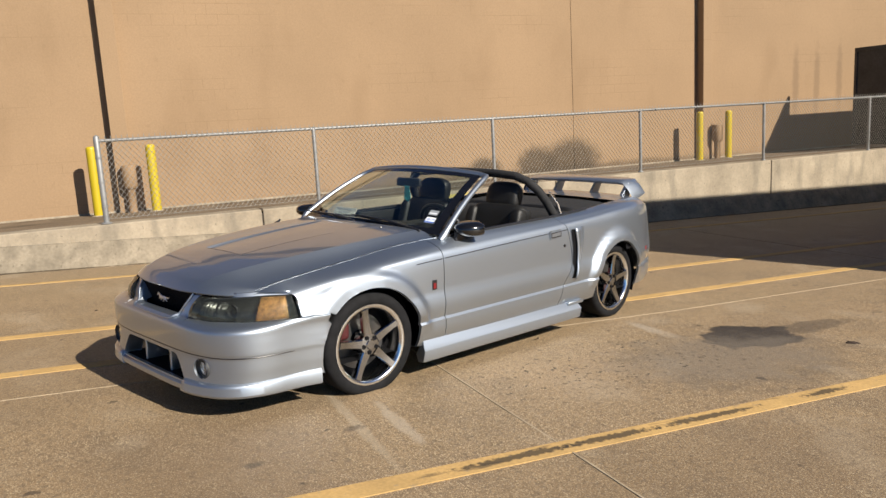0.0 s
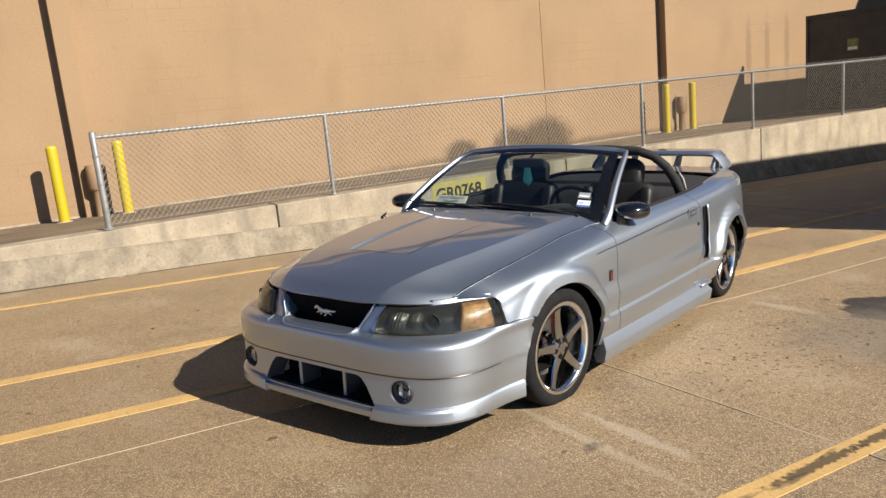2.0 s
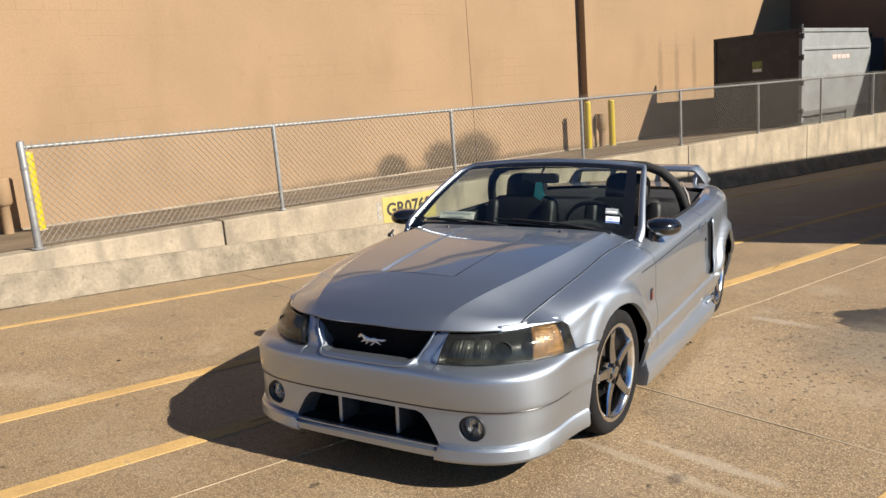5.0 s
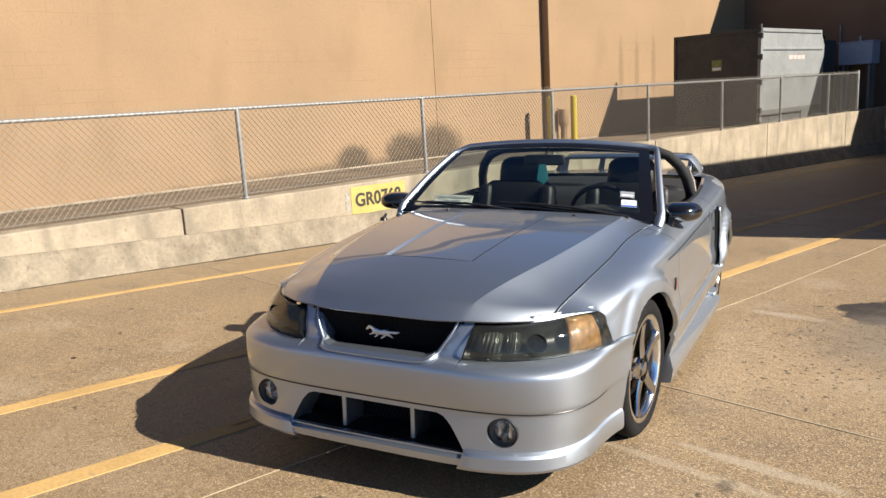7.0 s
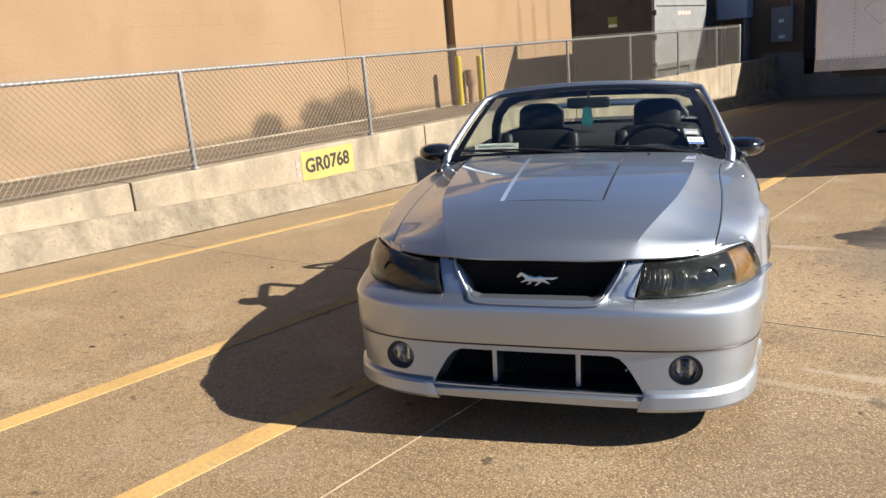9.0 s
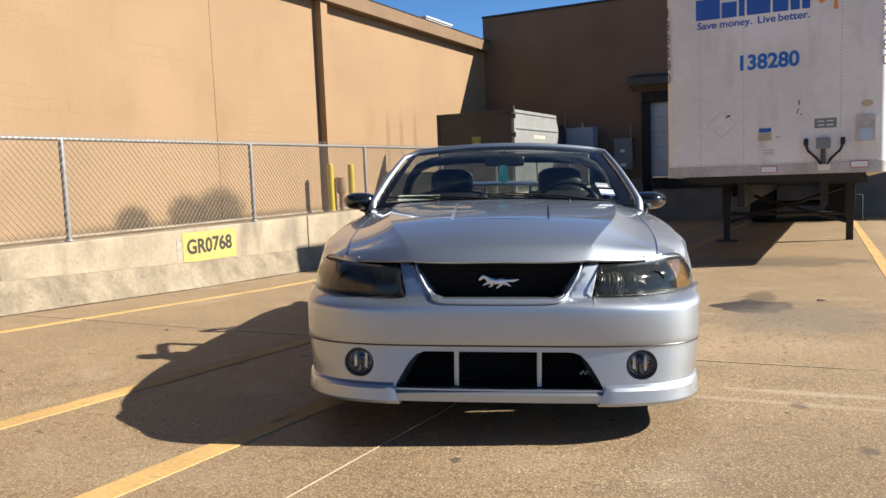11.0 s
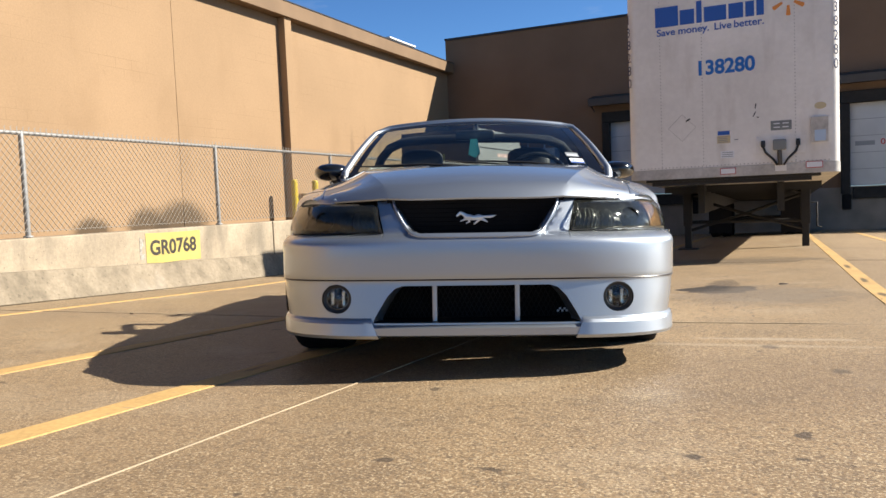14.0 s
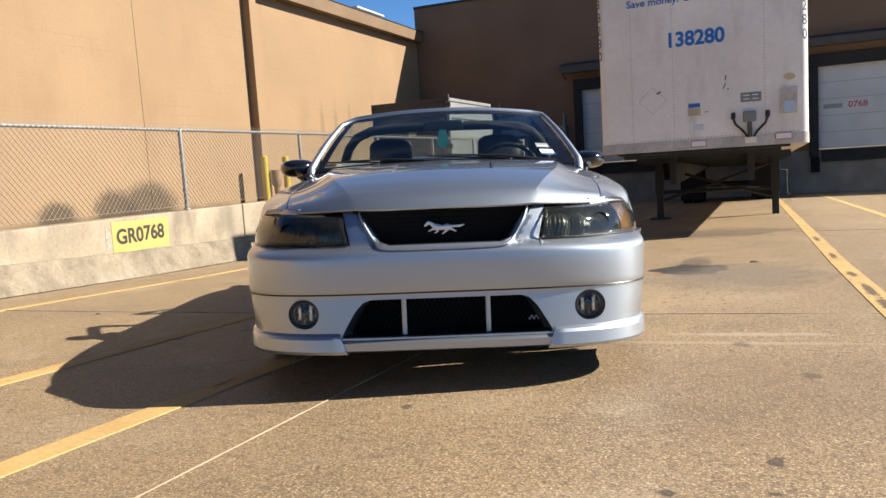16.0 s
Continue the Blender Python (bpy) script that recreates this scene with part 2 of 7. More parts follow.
mix_in(M["concrete"], blot(M["concrete"], (0.762, -0.82, 0.097), (0.03, 0.045, 0.3), 0.5, 0.6, 1.2, 30.0), (0.10, 0.08, 0.06))
# broad darker tone painted in for the dimmer ground away from the sun
mix_in(M["concrete"], blot(M["concrete"], (-1.45, -2.55, 0.0), (1.2, 1.5, 0.8), 0.5, 0.24, 0.6, 1.6), (0.27, 0.185, 0.11))
# tyre scuffs and wear on the lines
for _y, _l in ((0.30, 0.30), (0.80, 0.28), (1.40, 0.30), (2.25, 0.16), (3.6, 0.2), (5.4, 0.3)):
    mix_in(M["yellow_line"], blot(M["yellow_line"], (1.212, _y, 0.0), (0.026, _l, 0.5), 0.30, 0.85, 1.1, 34.0), (0.06, 0.045, 0.028))
mix_in(M["yellow_line"], noise_mask(M["yellow_line"], 5.0, 0.63, 0.70, 8, stretch=(3, 0.5, 1), strength=0.7), (0.07, 0.052, 0.035))
mix_in(M["yellow_line"], noise_mask(M["yellow_line"], 22.0, 0.63, 0.70, 6, strength=0.5, offset=(3, 1, 0)), (0.40, 0.32, 0.22))
# dark rounded blots, a dark low band and drip marks on the block wall
_w = M["wall"]
_nt, _b = nodes_of(_w)
_tc = _nt.nodes.new("ShaderNodeTexCoord")
_mp = _nt.nodes.new("ShaderNodeMapping")
_mp.inputs["Rotation"].default_value = (radians(90), 0, radians(90))
_br = _nt.nodes.new("ShaderNodeTexBrick")
_br.inputs["Scale"].default_value, _br.inputs["Brick Width"].default_value, _br.inputs["Row Height"].default_value = 1.0, 0.40, 0.20
_br.inputs["Mortar Size"].default_value, _br.inputs["Mortar Smooth"].default_value = 0.006, 0.6
_br.inputs["Color1"].default_value, _br.inputs["Color2"].default_value, _br.inputs["Mortar"].default_value = (0, 0, 0, 1), (0, 0, 0, 1), (1, 1, 1, 1)
_sx = _nt.nodes.new("ShaderNodeSeparateXYZ")
_cx = _nt.nodes.new("ShaderNodeCombineXYZ")
_nt.links.new(_tc.outputs["Object"], _sx.inputs[0])
_nt.links.new(_sx.outputs[1], _cx.inputs[0])
_nt.links.new(_sx.outputs[2], _cx.inputs[1])
_nt.links.new(_cx.outputs[0], _br.inputs["Vector"])
_mm = _nt.nodes.new("ShaderNodeMath")
_mm.operation = 'MULTIPLY'
_nt.links.new(_br.outputs["Color"], _mm.inputs[0])
_nt.links.new(noise_mask(_w, 0.9, 0.50, 0.66, 5, stretch=(1, 0.5, 2.2), strength=0.5), _mm.inputs[1])
mix_in(_w, _mm.outputs[0], (0.34, 0.22, 0.12))
mix_in(_w, noise_mask(_w, 1.1, 0.56, 0.74, 7, stretch=(1, 1, 0.45), strength=0.38, offset=(0, 3, 1)), (0.42, 0.275, 0.155))
mix_in(_w, noise_mask(_w, 7.0, 0.66, 0.72, 5, stretch=(1, 1, 0.6), strength=0.18), (0.36, 0.235, 0.13))
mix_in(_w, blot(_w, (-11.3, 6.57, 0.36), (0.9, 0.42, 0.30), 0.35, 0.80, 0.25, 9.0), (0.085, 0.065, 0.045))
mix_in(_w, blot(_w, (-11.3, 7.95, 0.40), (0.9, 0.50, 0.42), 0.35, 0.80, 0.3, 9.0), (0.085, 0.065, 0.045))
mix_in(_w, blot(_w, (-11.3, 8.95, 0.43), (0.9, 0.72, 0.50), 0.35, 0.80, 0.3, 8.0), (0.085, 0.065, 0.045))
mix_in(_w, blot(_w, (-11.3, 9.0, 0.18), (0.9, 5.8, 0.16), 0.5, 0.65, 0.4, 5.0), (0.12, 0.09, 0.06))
for _y in (16.25, 17.05, 17.94):
    mix_in(_w, blot(_w, (-11.3, _y, 2.05), (0.9, 0.11, 0.90), 0.5, 0.42, 0.5, 6.0), (0.28, 0.19, 0.12))
# kerb: grey run-down stains
mix_in(M["kerb"], noise_mask(M["kerb"], 3.0, 0.50, 0.70, 6, stretch=(1, 1.3, 0.35), strength=0.6), (0.30, 0.265, 0.21))
mix_in(M["kerb"], noise_mask(M["kerb"], 26.0, 0.66, 0.72, 4, strength=0.5), (0.16, 0.13, 0.10))
mix_in(M["kerb_low"], noise_mask(M["kerb_low"], 7.5, 0.48, 0.70, 8, stretch=(1, 1.0, 0.7), strength=0.55), (0.24, 0.20, 0.15))
mix_in(M["kerb_low"], noise_mask(M["kerb_low"], 22.0, 0.60, 0.70, 6, strength=0.5, offset=(2, 7, 1)), (0.15, 0.125, 0.09))
mix_in(M["kerb_low"], noise_mask(M["kerb_low"], 2.0, 0.60, 0.75, 6, stretch=(1, 1.0, 0.5), strength=0.5, offset=(4, 4, 0)), (0.66, 0.60, 0.50))
mix_in(M["walkway"], noise_mask(M["walkway"], 1.4, 0.5, 0.7, 6, stretch=(2, 0.4, 1), strength=0.7), (0.13, 0.095, 0.06))
M["sign_yellow"] = shader("faded_yellow_paint", (0.80, 0.66, 0.20), rough=0.8, var=0.12, scale=4, var2=0.08, scale2=40)
M["stencil"] = shader("black_stencil_paint", (0.035, 0.03, 0.025), rough=0.8, var=0.4, scale=30)
M["old_mark"] = shader("faded_grey_paint", (0.33, 0.31, 0.27), rough=0.9, var=0.4, scale=30)
M["cont_dark"] = shader("dark_container_steel", (0.045, 0.045, 0.045), rough=0.6, var=0.3, scale=2.5, var2=0.2, scale2=20)
M["cont_white"] = shader("dented_white_steel", (0.46, 0.48, 0.48), rough=0.5, var=0.15, scale=1.8, var2=0.1, scale2=14, bump=0.25, bump_scale=5)
mix_in(M["cont_white"], noise_mask(M["cont_white"], 2.4, 0.60, 0.72, 6, strength=0.5), (0.30, 0.26, 0.22))
M["cont_grey"] = shader("mottled_grey_steel", (0.115, 0.12, 0.115), rough=0.6, var=0.25, scale=3, var2=0.15, scale2=20)
M["label_green"] = shader("faded_green_label", (0.22, 0.26, 0.08), rough=0.7, var=0.3, scale=12)
M["faded_red"] = shader("faded_red_print", (0.62, 0.42, 0.38), rough=0.7, var=0.3, scale=15)
M["door_white"] = shader("white_door_panel", (0.62, 0.64, 0.65), rough=0.6, var=0.1, scale=1.5)
M["foam"] = shader("black_foam_pad", (0.020, 0.019, 0.018), rough=0.85, var=0.3, scale=5)
M["awning"] = shader("dark_awning_metal", (0.055, 0.048, 0.042), rough=0.6, var=0.2, scale=3)
M["sign_red"] = shader("red_paint", (0.45, 0.03, 0.04), rough=0.6)
M["cabinet"] = shader("grey_cabinet_enamel", (0.20, 0.215, 0.22), rough=0.5, var=0.12, scale=5)
M["utility"] = shader("pale_blue_grey_enamel", (0.36, 0.42, 0.50), rough=0.5, var=0.12, scale=4)
M["trailer_white"] = shader("dirty_white_panel", (0.90, 0.88, 0.85), rough=0.45, var=0.10, scale=1.0, var2=0.04, scale2=16, tint=(0.80, 0.775, 0.74))
mix_in(M["trailer_white"], noise_mask(M["trailer_white"], 3.0, 0.58, 0.78, 6, stretch=(1.5, 1, 0.3), strength=0.35), (0.44, 0.39, 0.33))
M["trailer_rail"] = shader("grey_white_rail", (0.60, 0.58, 0.55), rough=0.5, var=0.25, scale=4, var2=0.15, scale2=25)
M["orange"] = shader("orange_decal", (0.72, 0.27, 0.05), rough=0.5)
M["blue_bright"] = shader("bright_blue_decal", (0.012, 0.14, 0.50), rough=0.45)
M["maroon"] = shader("maroon_decal", (0.10, 0.012, 0.03), rough=0.5)
M["tape"] = shader("worn_yellow_tape", (0.62, 0.47, 0.20), rough=0.6, var=0.25, scale=9)
M["label_cream"] = shader("cream_label", (0.55, 0.47, 0.30), rough=0.6)
M["paper_blue"] = shader("pale_blue_paper", (0.42, 0.55, 0.72), rough=0.6)
M["rivet"] = shader("dull_rivet", (0.42, 0.41, 0.40), rough=0.5, metal=0.5)
M["leaf"] = shader("dark_dry_leaf", (0.045, 0.028, 0.018), rough=0.8, var=0.3, scale=40)
M["leg_dark"] = shader("dark_greasy_steel", (0.016, 0.015, 0.014), rough=0.65, var=0.3, scale=8)


def dim(m, k):
    """Scales a finished base colour."""
    nt, b = nodes_of(m)
    sock = b.inputs["Base Color"]
    mx = nt.nodes.new("ShaderNodeMix")
    mx.data_type, mx.blend_type = 'RGBA', 'MULTIPLY'
    mx.inputs[0].default_value = 1.0
    mx.inputs[7].default_value = (k, k, k, 1)
    if sock.links:
        nt.links.new(sock.links[0].from_socket, mx.inputs[6])
    else:
        mx.inputs[6].default_value = sock.default_value
    nt.links.new(mx.outputs[2], sock)


for _n in ("concrete", "kerb", "kerb_low", "walkway", "wall", "fascia", "sign_yellow", "cont_white"):
    dim(M[_n], 0.51)
dim(M["bollard"], 0.56)
dim(M["yellow_line"], 0.60)
dim(M["joint"], 0.72)
for _n in ("brown_wall", "door_white", "trailer_white", "trailer_rail", "white_panel"):
    dim(M[_n], 0.86)


# ---- building helpers ----
def part(name, bm, material, parent=None, label="", smooth=None, kind="", category="", group="", matrix=None, bevel=0.0):
    """Links a bmesh as one mesh object; under parent, where one is given."""
    me = bpy.data.meshes.new(name)
    bmesh.ops.remove_doubles(bm, verts=bm.verts, dist=1e-5)
    bmesh.ops.recalc_face_normals(bm, faces=bm.faces)
    bm.to_mesh(me)
    bm.free()
    me.materials.append(material)
    if smooth is not None:
        me.shade_smooth()
        if smooth < 179:
            me.set_sharp_from_angle(angle=radians(smooth))
    ob = new(name, me)
    if parent is not None:
        ob.parent = parent
    if matrix is not None:
        ob.matrix_basis = matrix
    if bevel:
        md = ob.modifiers.new("bevel", 'BEVEL')
        md.width, md.segments, md.limit_method, md.angle_limit = bevel, 2, 'ANGLE', radians(40)
    return tagged(ob, label=label, kind=kind, category=category, group=group)


def thing(name, label, category, matrix=None, group=""):
    ob = new(name)
    ob.empty_display_size = 0.1
    if matrix is not None:
        ob.matrix_basis = matrix
    return tagged(ob, label=label, category=category, group=group)


def box(bm, lo, hi, m=None):
    vs = [bm.verts.new((x, y, z)) for x in (lo[0], hi[0]) for y in (lo[1], hi[1]) for z in (lo[2], hi[2])]
    for q in ((0, 1, 3, 2), (4, 6, 7, 5), (0, 4, 5, 1), (2, 3, 7, 6), (0, 2, 6, 4), (1, 5, 7, 3)):
        bm.faces.new([vs[i] for i in q])
    if m is not None:
        bmesh.ops.transform(bm, matrix=m, verts=vs)
    return vs


def solid(lo, hi, m=None):
    bm = bmesh.new()
    box(bm, lo, hi, m)
    return bm


def ring_frame(d):
    d = Vector(d).normalized()
    a = d.orthogonal().normalized() if abs(d.z) > 0.9 else Vector((0, 0, 1)).cross(d).normalized()
    return a, d.cross(a)


def tube(bm, pts, r, n=10, caps=True, flat=1.0):
    """A round bar along points; r may be one radius or one for each point."""
    pts = [Vector(p) for p in pts]
    rs = r if isinstance(r, (list, tuple)) else [r] * len(pts)
    rings, a0 = [], None
    for i, p in enumerate(pts):
        d = (pts[min(i + 1, len(pts) - 1)] - pts[max(i - 1, 0)]).normalized()
        if a0 is None:
            a, b = ring_frame(d)
        else:
            a = (a0 - d * a0.dot(d)).normalized()
            b = d.cross(a)
        a0 = a
        rings.append([bm.verts.new(p + (a * math.cos(t) + b * math.sin(t) * flat) * rs[i]) for t in (2 * math.pi * k / n for k in range(n))])
    for r0, r1 in zip(rings, rings[1:]):
        for k in range(n):
            bm.faces.new((r0[k], r0[(k + 1) % n], r1[(k + 1) % n], r1[k]))
    if caps:
        bm.faces.new(rings[0][::-1])
        bm.faces.new(rings[-1])
    return rings


def lathe(bm, profile, n=32, axis='Y', centre=(0, 0, 0), close=False):
    """Turns (radius, height) pairs round an axis."""
    c = Vector(centre)
    rings = []
    for r, h in profile:
        ring = []
        for k in range(n):
            t = 2 * math.pi * k / n
            x, z = r * math.cos(t), r * math.sin(t)
            v = {'Y': Vector((x, h, z)), 'X': Vector((h, x, z)), 'Z': Vector((x, z, h))}[axis]
            ring.append(bm.verts.new(c + v))
        rings.append(ring)
    pairs = list(zip(rings, rings[1:])) + ([(rings[-1], rings[0])] if close else [])
    for a, b in pairs:
        for k in range(n):
            bm.faces.new((a[k], a[(k + 1) % n], b[(k + 1) % n], b[k]))
    return rings


def prism(bm, poly, h0, h1, to3d):
    """A slab: a flat outline between two heights; to3d(a, b, h) gives the place."""
    lo = [bm.verts.new(to3d(a, b, h0)) for a, b in poly]
    hi = [bm.verts.new(to3d(a, b, h1)) for a, b in poly]
    n = len(poly)
    for k in range(n):
        bm.faces.new((lo[k], lo[(k + 1) % n], hi[(k + 1) % n], hi[k]))
    bm.faces.new(lo[::-1])
    bm.faces.new(hi)


def lettering(name, body, size, matrix, material, parent=None, label="", depth=0.001, align='LEFT', squeeze=1.0, bold=0.0):
    """Words as a mesh, from the built-in font."""
    cu = bpy.data.curves.new(name, 'FONT')
    cu.body, cu.size, cu.extrude, cu.align_x, cu.offset = body, size, depth, align, bold
    tmp = bpy.data.objects.new(name, cu)
    scene.collection.objects.link(tmp)
    me = bpy.data.meshes.new_from_object(tmp.evaluated_get(bpy.context.evaluated_depsgraph_get()))
    bpy.data.objects.remove(tmp)
    bpy.data.curves.remove(cu)
    me.transform(Matrix.Diagonal((squeeze, 1, 1, 1)))
    me.materials.clear()
    me.materials.append(material)
    ob = new(name, me)
    if parent is not None:
        ob.parent = parent
    ob.matrix_basis = matrix
    return tagged(ob, label=label)


def lerp_table(tab, x):
    return float(np.interp(x, [a for a, _ in tab], [b for _, b in tab]))


def smooth_table(tab, x):
    """A smooth curve through (x, value) pairs in rising x (Catmull-Rom with even limits)."""
    xs = [a for a, _ in tab]
    ys = [b for _, b in tab]
    if x <= xs[0]:
        return ys[0]
    if x >= xs[-1]:
        return ys[-1]
    i = max(k for k in range(len(xs) - 1) if xs[k] <= x)
    h = xs[i + 1] - xs[i]
    t = (x - xs[i]) / h

    def slope(k):
        if k == 0 or k == len(xs) - 1:
            j = 0 if k == 0 else len(xs) - 2
            return (ys[j + 1] - ys[j]) / (xs[j + 1] - xs[j])
        return (ys[k + 1] - ys[k - 1]) / (xs[k + 1] - xs[k - 1])
    m0, m1 = slope(i) * h, slope(i + 1) * h
    return ((2 * t ** 3 - 3 * t ** 2 + 1) * ys[i] + (t ** 3 - 2 * t ** 2 + t) * m0 + (-2 * t ** 3 + 3 * t ** 2) * ys[i + 1] + (t ** 3 - t ** 2) * m1)


# ---- the yard: ground, ramp, walls ----
def ground_z(y, x=0.0):
    """The lane falls towards the docks and from the near line a little towards the kerb."""
    return lerp_table(((-400, 0.335), (-6, 0.335), (3, -0.079), (23.7, -0.738), (400, -0.738)), y) - 0.022 * max(0.0, min(2.0, 1.0 - x)) - 0.006 * max(0.0, min(5.0, -1.0 - x))


def ground_sheet():
    bm = bmesh.new()
    xs = [-400, -100, -40, -12, -6, -3, -1, 1, 3, 6, 12, 40, 100, 400]
    ys = [-400, -100, -40, -20, -10, -7, -6, -5, -3, -1, 1, 3, 5, 8, 12, 16, 23.7, 30, 60, 150, 400]
    grid = [[bm.verts.new((x, y, ground_z(y, x))) for x in xs] for y in ys]
    for r0, r1 in zip(grid, grid[1:]):
        for k in range(len(xs) - 1):
            bm.faces.new((r0[k], r0[k + 1], r1[k + 1], r1[k]))
    return part("ground", bm, M["concrete"], kind="structure", label="sunlit tan concrete lane with oil drips and fine cracks", category="ground")


ground_sheet()


def floor_strip(name, x0, x1, y0, y1, material, label, lift=0.004, category="painted line"):
    """A thin layer that follows the lane."""
    bm = bmesh.new()
    ys = [y0] + [y for y in np.arange(math.ceil(y0 * 2) / 2, y1, 0.5) if y0 < y < y1] + [-6, 3]
    ys = sorted({round(float(y), 4) for y in ys if y0 <= y <= y1} | {y0, y1})
    rows = []
    for y in ys:
                rows.append([bm.verts.new((x, y, ground_z(y, x) + h)) for x, h in ((x0, -0.002), (x0 + 0.001, lift), (x1 - 0.001, lift), (x1, -0.002))])
    for a, b in zip(rows, rows[1:]):
        for k in range(3):
            bm.faces.new((a[k], a[k + 1], b[k + 1], b[k]))
    return part(name, bm, material, kind="structure", label=label, category=category)


for cx, w, y0, y1 in ((1.215, 0.13, -9.0, 21.0), (-1.395, 0.12, -9.0, 21.0), (-2.475, 0.12, -9.0, 21.0), (-4.99, 0.09, -9.0, 21.0), (2.42, 0.12, 4.0, 21.0)):
    floor_strip("lane_line", cx - w / 2, cx + w / 2, y0, y1, M["yellow_line"], "worn yellow painted lane line on concrete")

# fine joints in the slabs
floor_strip("slab_joint", -0.8405, -0.8355, -9.0, 18.0, M["joint"], "pale filled joint between concrete slabs", 0.003, "slab joint")


def cross_joint(y, x0, x1):
    bm = bmesh.new()
    pts = [(x0 + (x1 - x0) * k / 20, y + 0.006 * math.sin(k * 1.7)) for k in range(21)]
    rows = [[bm.verts.new((x, yy + d, ground_z(y, x) + h)) for d, h in ((-.0052, -.001), (-.0045, .004), (.0045, .004), (.0052, -.001))] for x, yy in pts]
    for a, b in zip(rows, rows[1:]):
        for k in range(3):
            bm.faces.new((a[k], b[k], b[k + 1], a[k + 1]))
    part("slab_joint", bm, M["joint"], kind="structure", label="pale filled joint between concrete slabs", category="slab joint")


cross_joint(0.535, -5.7, 7.0)
cross_joint(6.6, -5.7, 7.0)
cross_joint(-5.5, -5.7, 7.0)

WALL_X, KERB_X, DOCK_Y = -11.30, -6.046, 23.7
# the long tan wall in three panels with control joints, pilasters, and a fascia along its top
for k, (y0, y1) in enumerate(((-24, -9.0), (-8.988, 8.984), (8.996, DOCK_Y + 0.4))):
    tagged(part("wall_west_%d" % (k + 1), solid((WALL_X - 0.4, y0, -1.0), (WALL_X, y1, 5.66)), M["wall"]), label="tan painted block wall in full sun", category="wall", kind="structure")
for y in (-8.994, 8.990):
    tagged(part("trim", solid((WALL_X - 0.3, y - 0.005, -1.0), (WALL_X - 0.012, y + 0.005, 5.64)), M["black"]), label="dark sealant in a wall control joint", category="wall joint", kind="structure")
for y in (-15.05, -1.13, 12.78):
    tagged(part("pilaster", solid((WALL_X + 0.001, y, -0.5), (WALL_X + 0.22, y + 0.29, 5.64)), M["wall"], bevel=0.008), label="tan painted wall pilaster", category="pilaster", kind="structure", group="pilasters of the long wall")
tagged(part("fascia", solid((WALL_X - 0.45, -24, 5.64), (WALL_X + 0.30, DOCK_Y - 0.02, 6.02)), M["fascia"], bevel=0.01), label="tan metal fascia along the wall top", category="fascia", kind="structure")
tagged(part("trim", solid((WALL_X - 0.46, -24, 6.021), (WALL_X + 0.315, DOCK_Y - 0.02, 6.05)), M["black"]), label="dark metal drip edge on the fascia", category="drip edge", kind="structure")
tagged(part("roof_west", solid((-34, -24, 5.70), (WALL_X - 0.46, 40, 5.92)), M["brown_wall"]), label="flat roof behind the fascia", category="roof", kind="structure")
DOORS = (-5.01, 2.56)        # left edges of the two overhead doors


def dock_wall():
    """The dock building's wall, with openings for the doors."""
    xs = [WALL_X - 0.02]
    for d in DOORS:
        xs += [d, d + 2.75]
    xs += [34]
    for k in range(0, len(xs) - 1):
        open_ = k % 2 == 1
        spans = ((-1.5, 0.64), (3.30, 6.93)) if open_ else ((-1.5, 6.93),)
        for z0, z1 in spans:
            part("wall_north_%d" % (k + 1), solid((xs[k], DOCK_Y, z0), (xs[k + 1], DOCK_Y + 0.4, z1)), M["brown_wall"], kind="structure", label="brown dock building wall in shade", category="wall")


dock_wall()
tagged(part("trim", solid((WALL_X - 0.03, DOCK_Y - 0.05, 6.931), (34, DOCK_Y + 0.5, 7.01)), M["black"]), label="dark coping along the dock building", category="coping", kind="structure")
tagged(part("dock_plinth", solid((WALL_X + 4.7, DOCK_Y - 0.03, -1.2), (34, DOCK_Y - 0.001, 0.62)), M["plinth"]), label="grey concrete dock plinth", category="plinth", kind="structure")
tagged(part("roof_north", solid((WALL_X, DOCK_Y + 0.41, 6.4), (34, 46, 6.6)), M["brown_wall"]), label="flat roof of the dock building", category="roof", kind="structure")
# raised walkway with its two-tier concrete edge


def walkway():
    bm = bmesh.new()
    rows = []
    for y in (-24, 0, 8, 15, DOCK_Y):
        rows.append([bm.verts.new((x, y, z)) for x, z in ((WALL_X, 0.20), (-9.6, 0.26), (-7.8, 0.36), (KERB_X - 0.28, 0.47), (KERB_X - 0.28, -0.8))])
    for a, b in zip(rows, rows[1:]):
        for k in range(4):
            bm.faces.new((a[k], a[k + 1], b[k + 1], b[k]))
    part("walkway", bm, M["walkway"], kind="structure", label="dusty raised walkway behind the fence", category="walkway")


walkway()
tagged(part("wall_flashing", solid((WALL_X + .001, -24, .19), (WALL_X + .022, DOCK_Y - .01, .232)), M["kerb"], bevel=.004), label="pale cement fillet along the wall foot", category="fillet", kind="structure")
kerb = tagged(part("kerb_wall", solid((KERB_X - 0.29, -24, -1.0), (KERB_X - 0.025, DOCK_Y, 0.49)), M["kerb_joint"]), label="weathered light concrete retaining kerb along the walkway", category="kerb", kind="structure")
edges = [-24] + [0.55 + 4.575 * k for k in range(-5, 6)] + [DOCK_Y]
for y0, y1 in zip(edges, edges[1:]):
    part("kerb_block", solid((KERB_X - 0.30, y0 + 0.009, -1.0), (KERB_X, y1 - 0.009, 0.538)), M["kerb"], kerb, bevel=0.014)


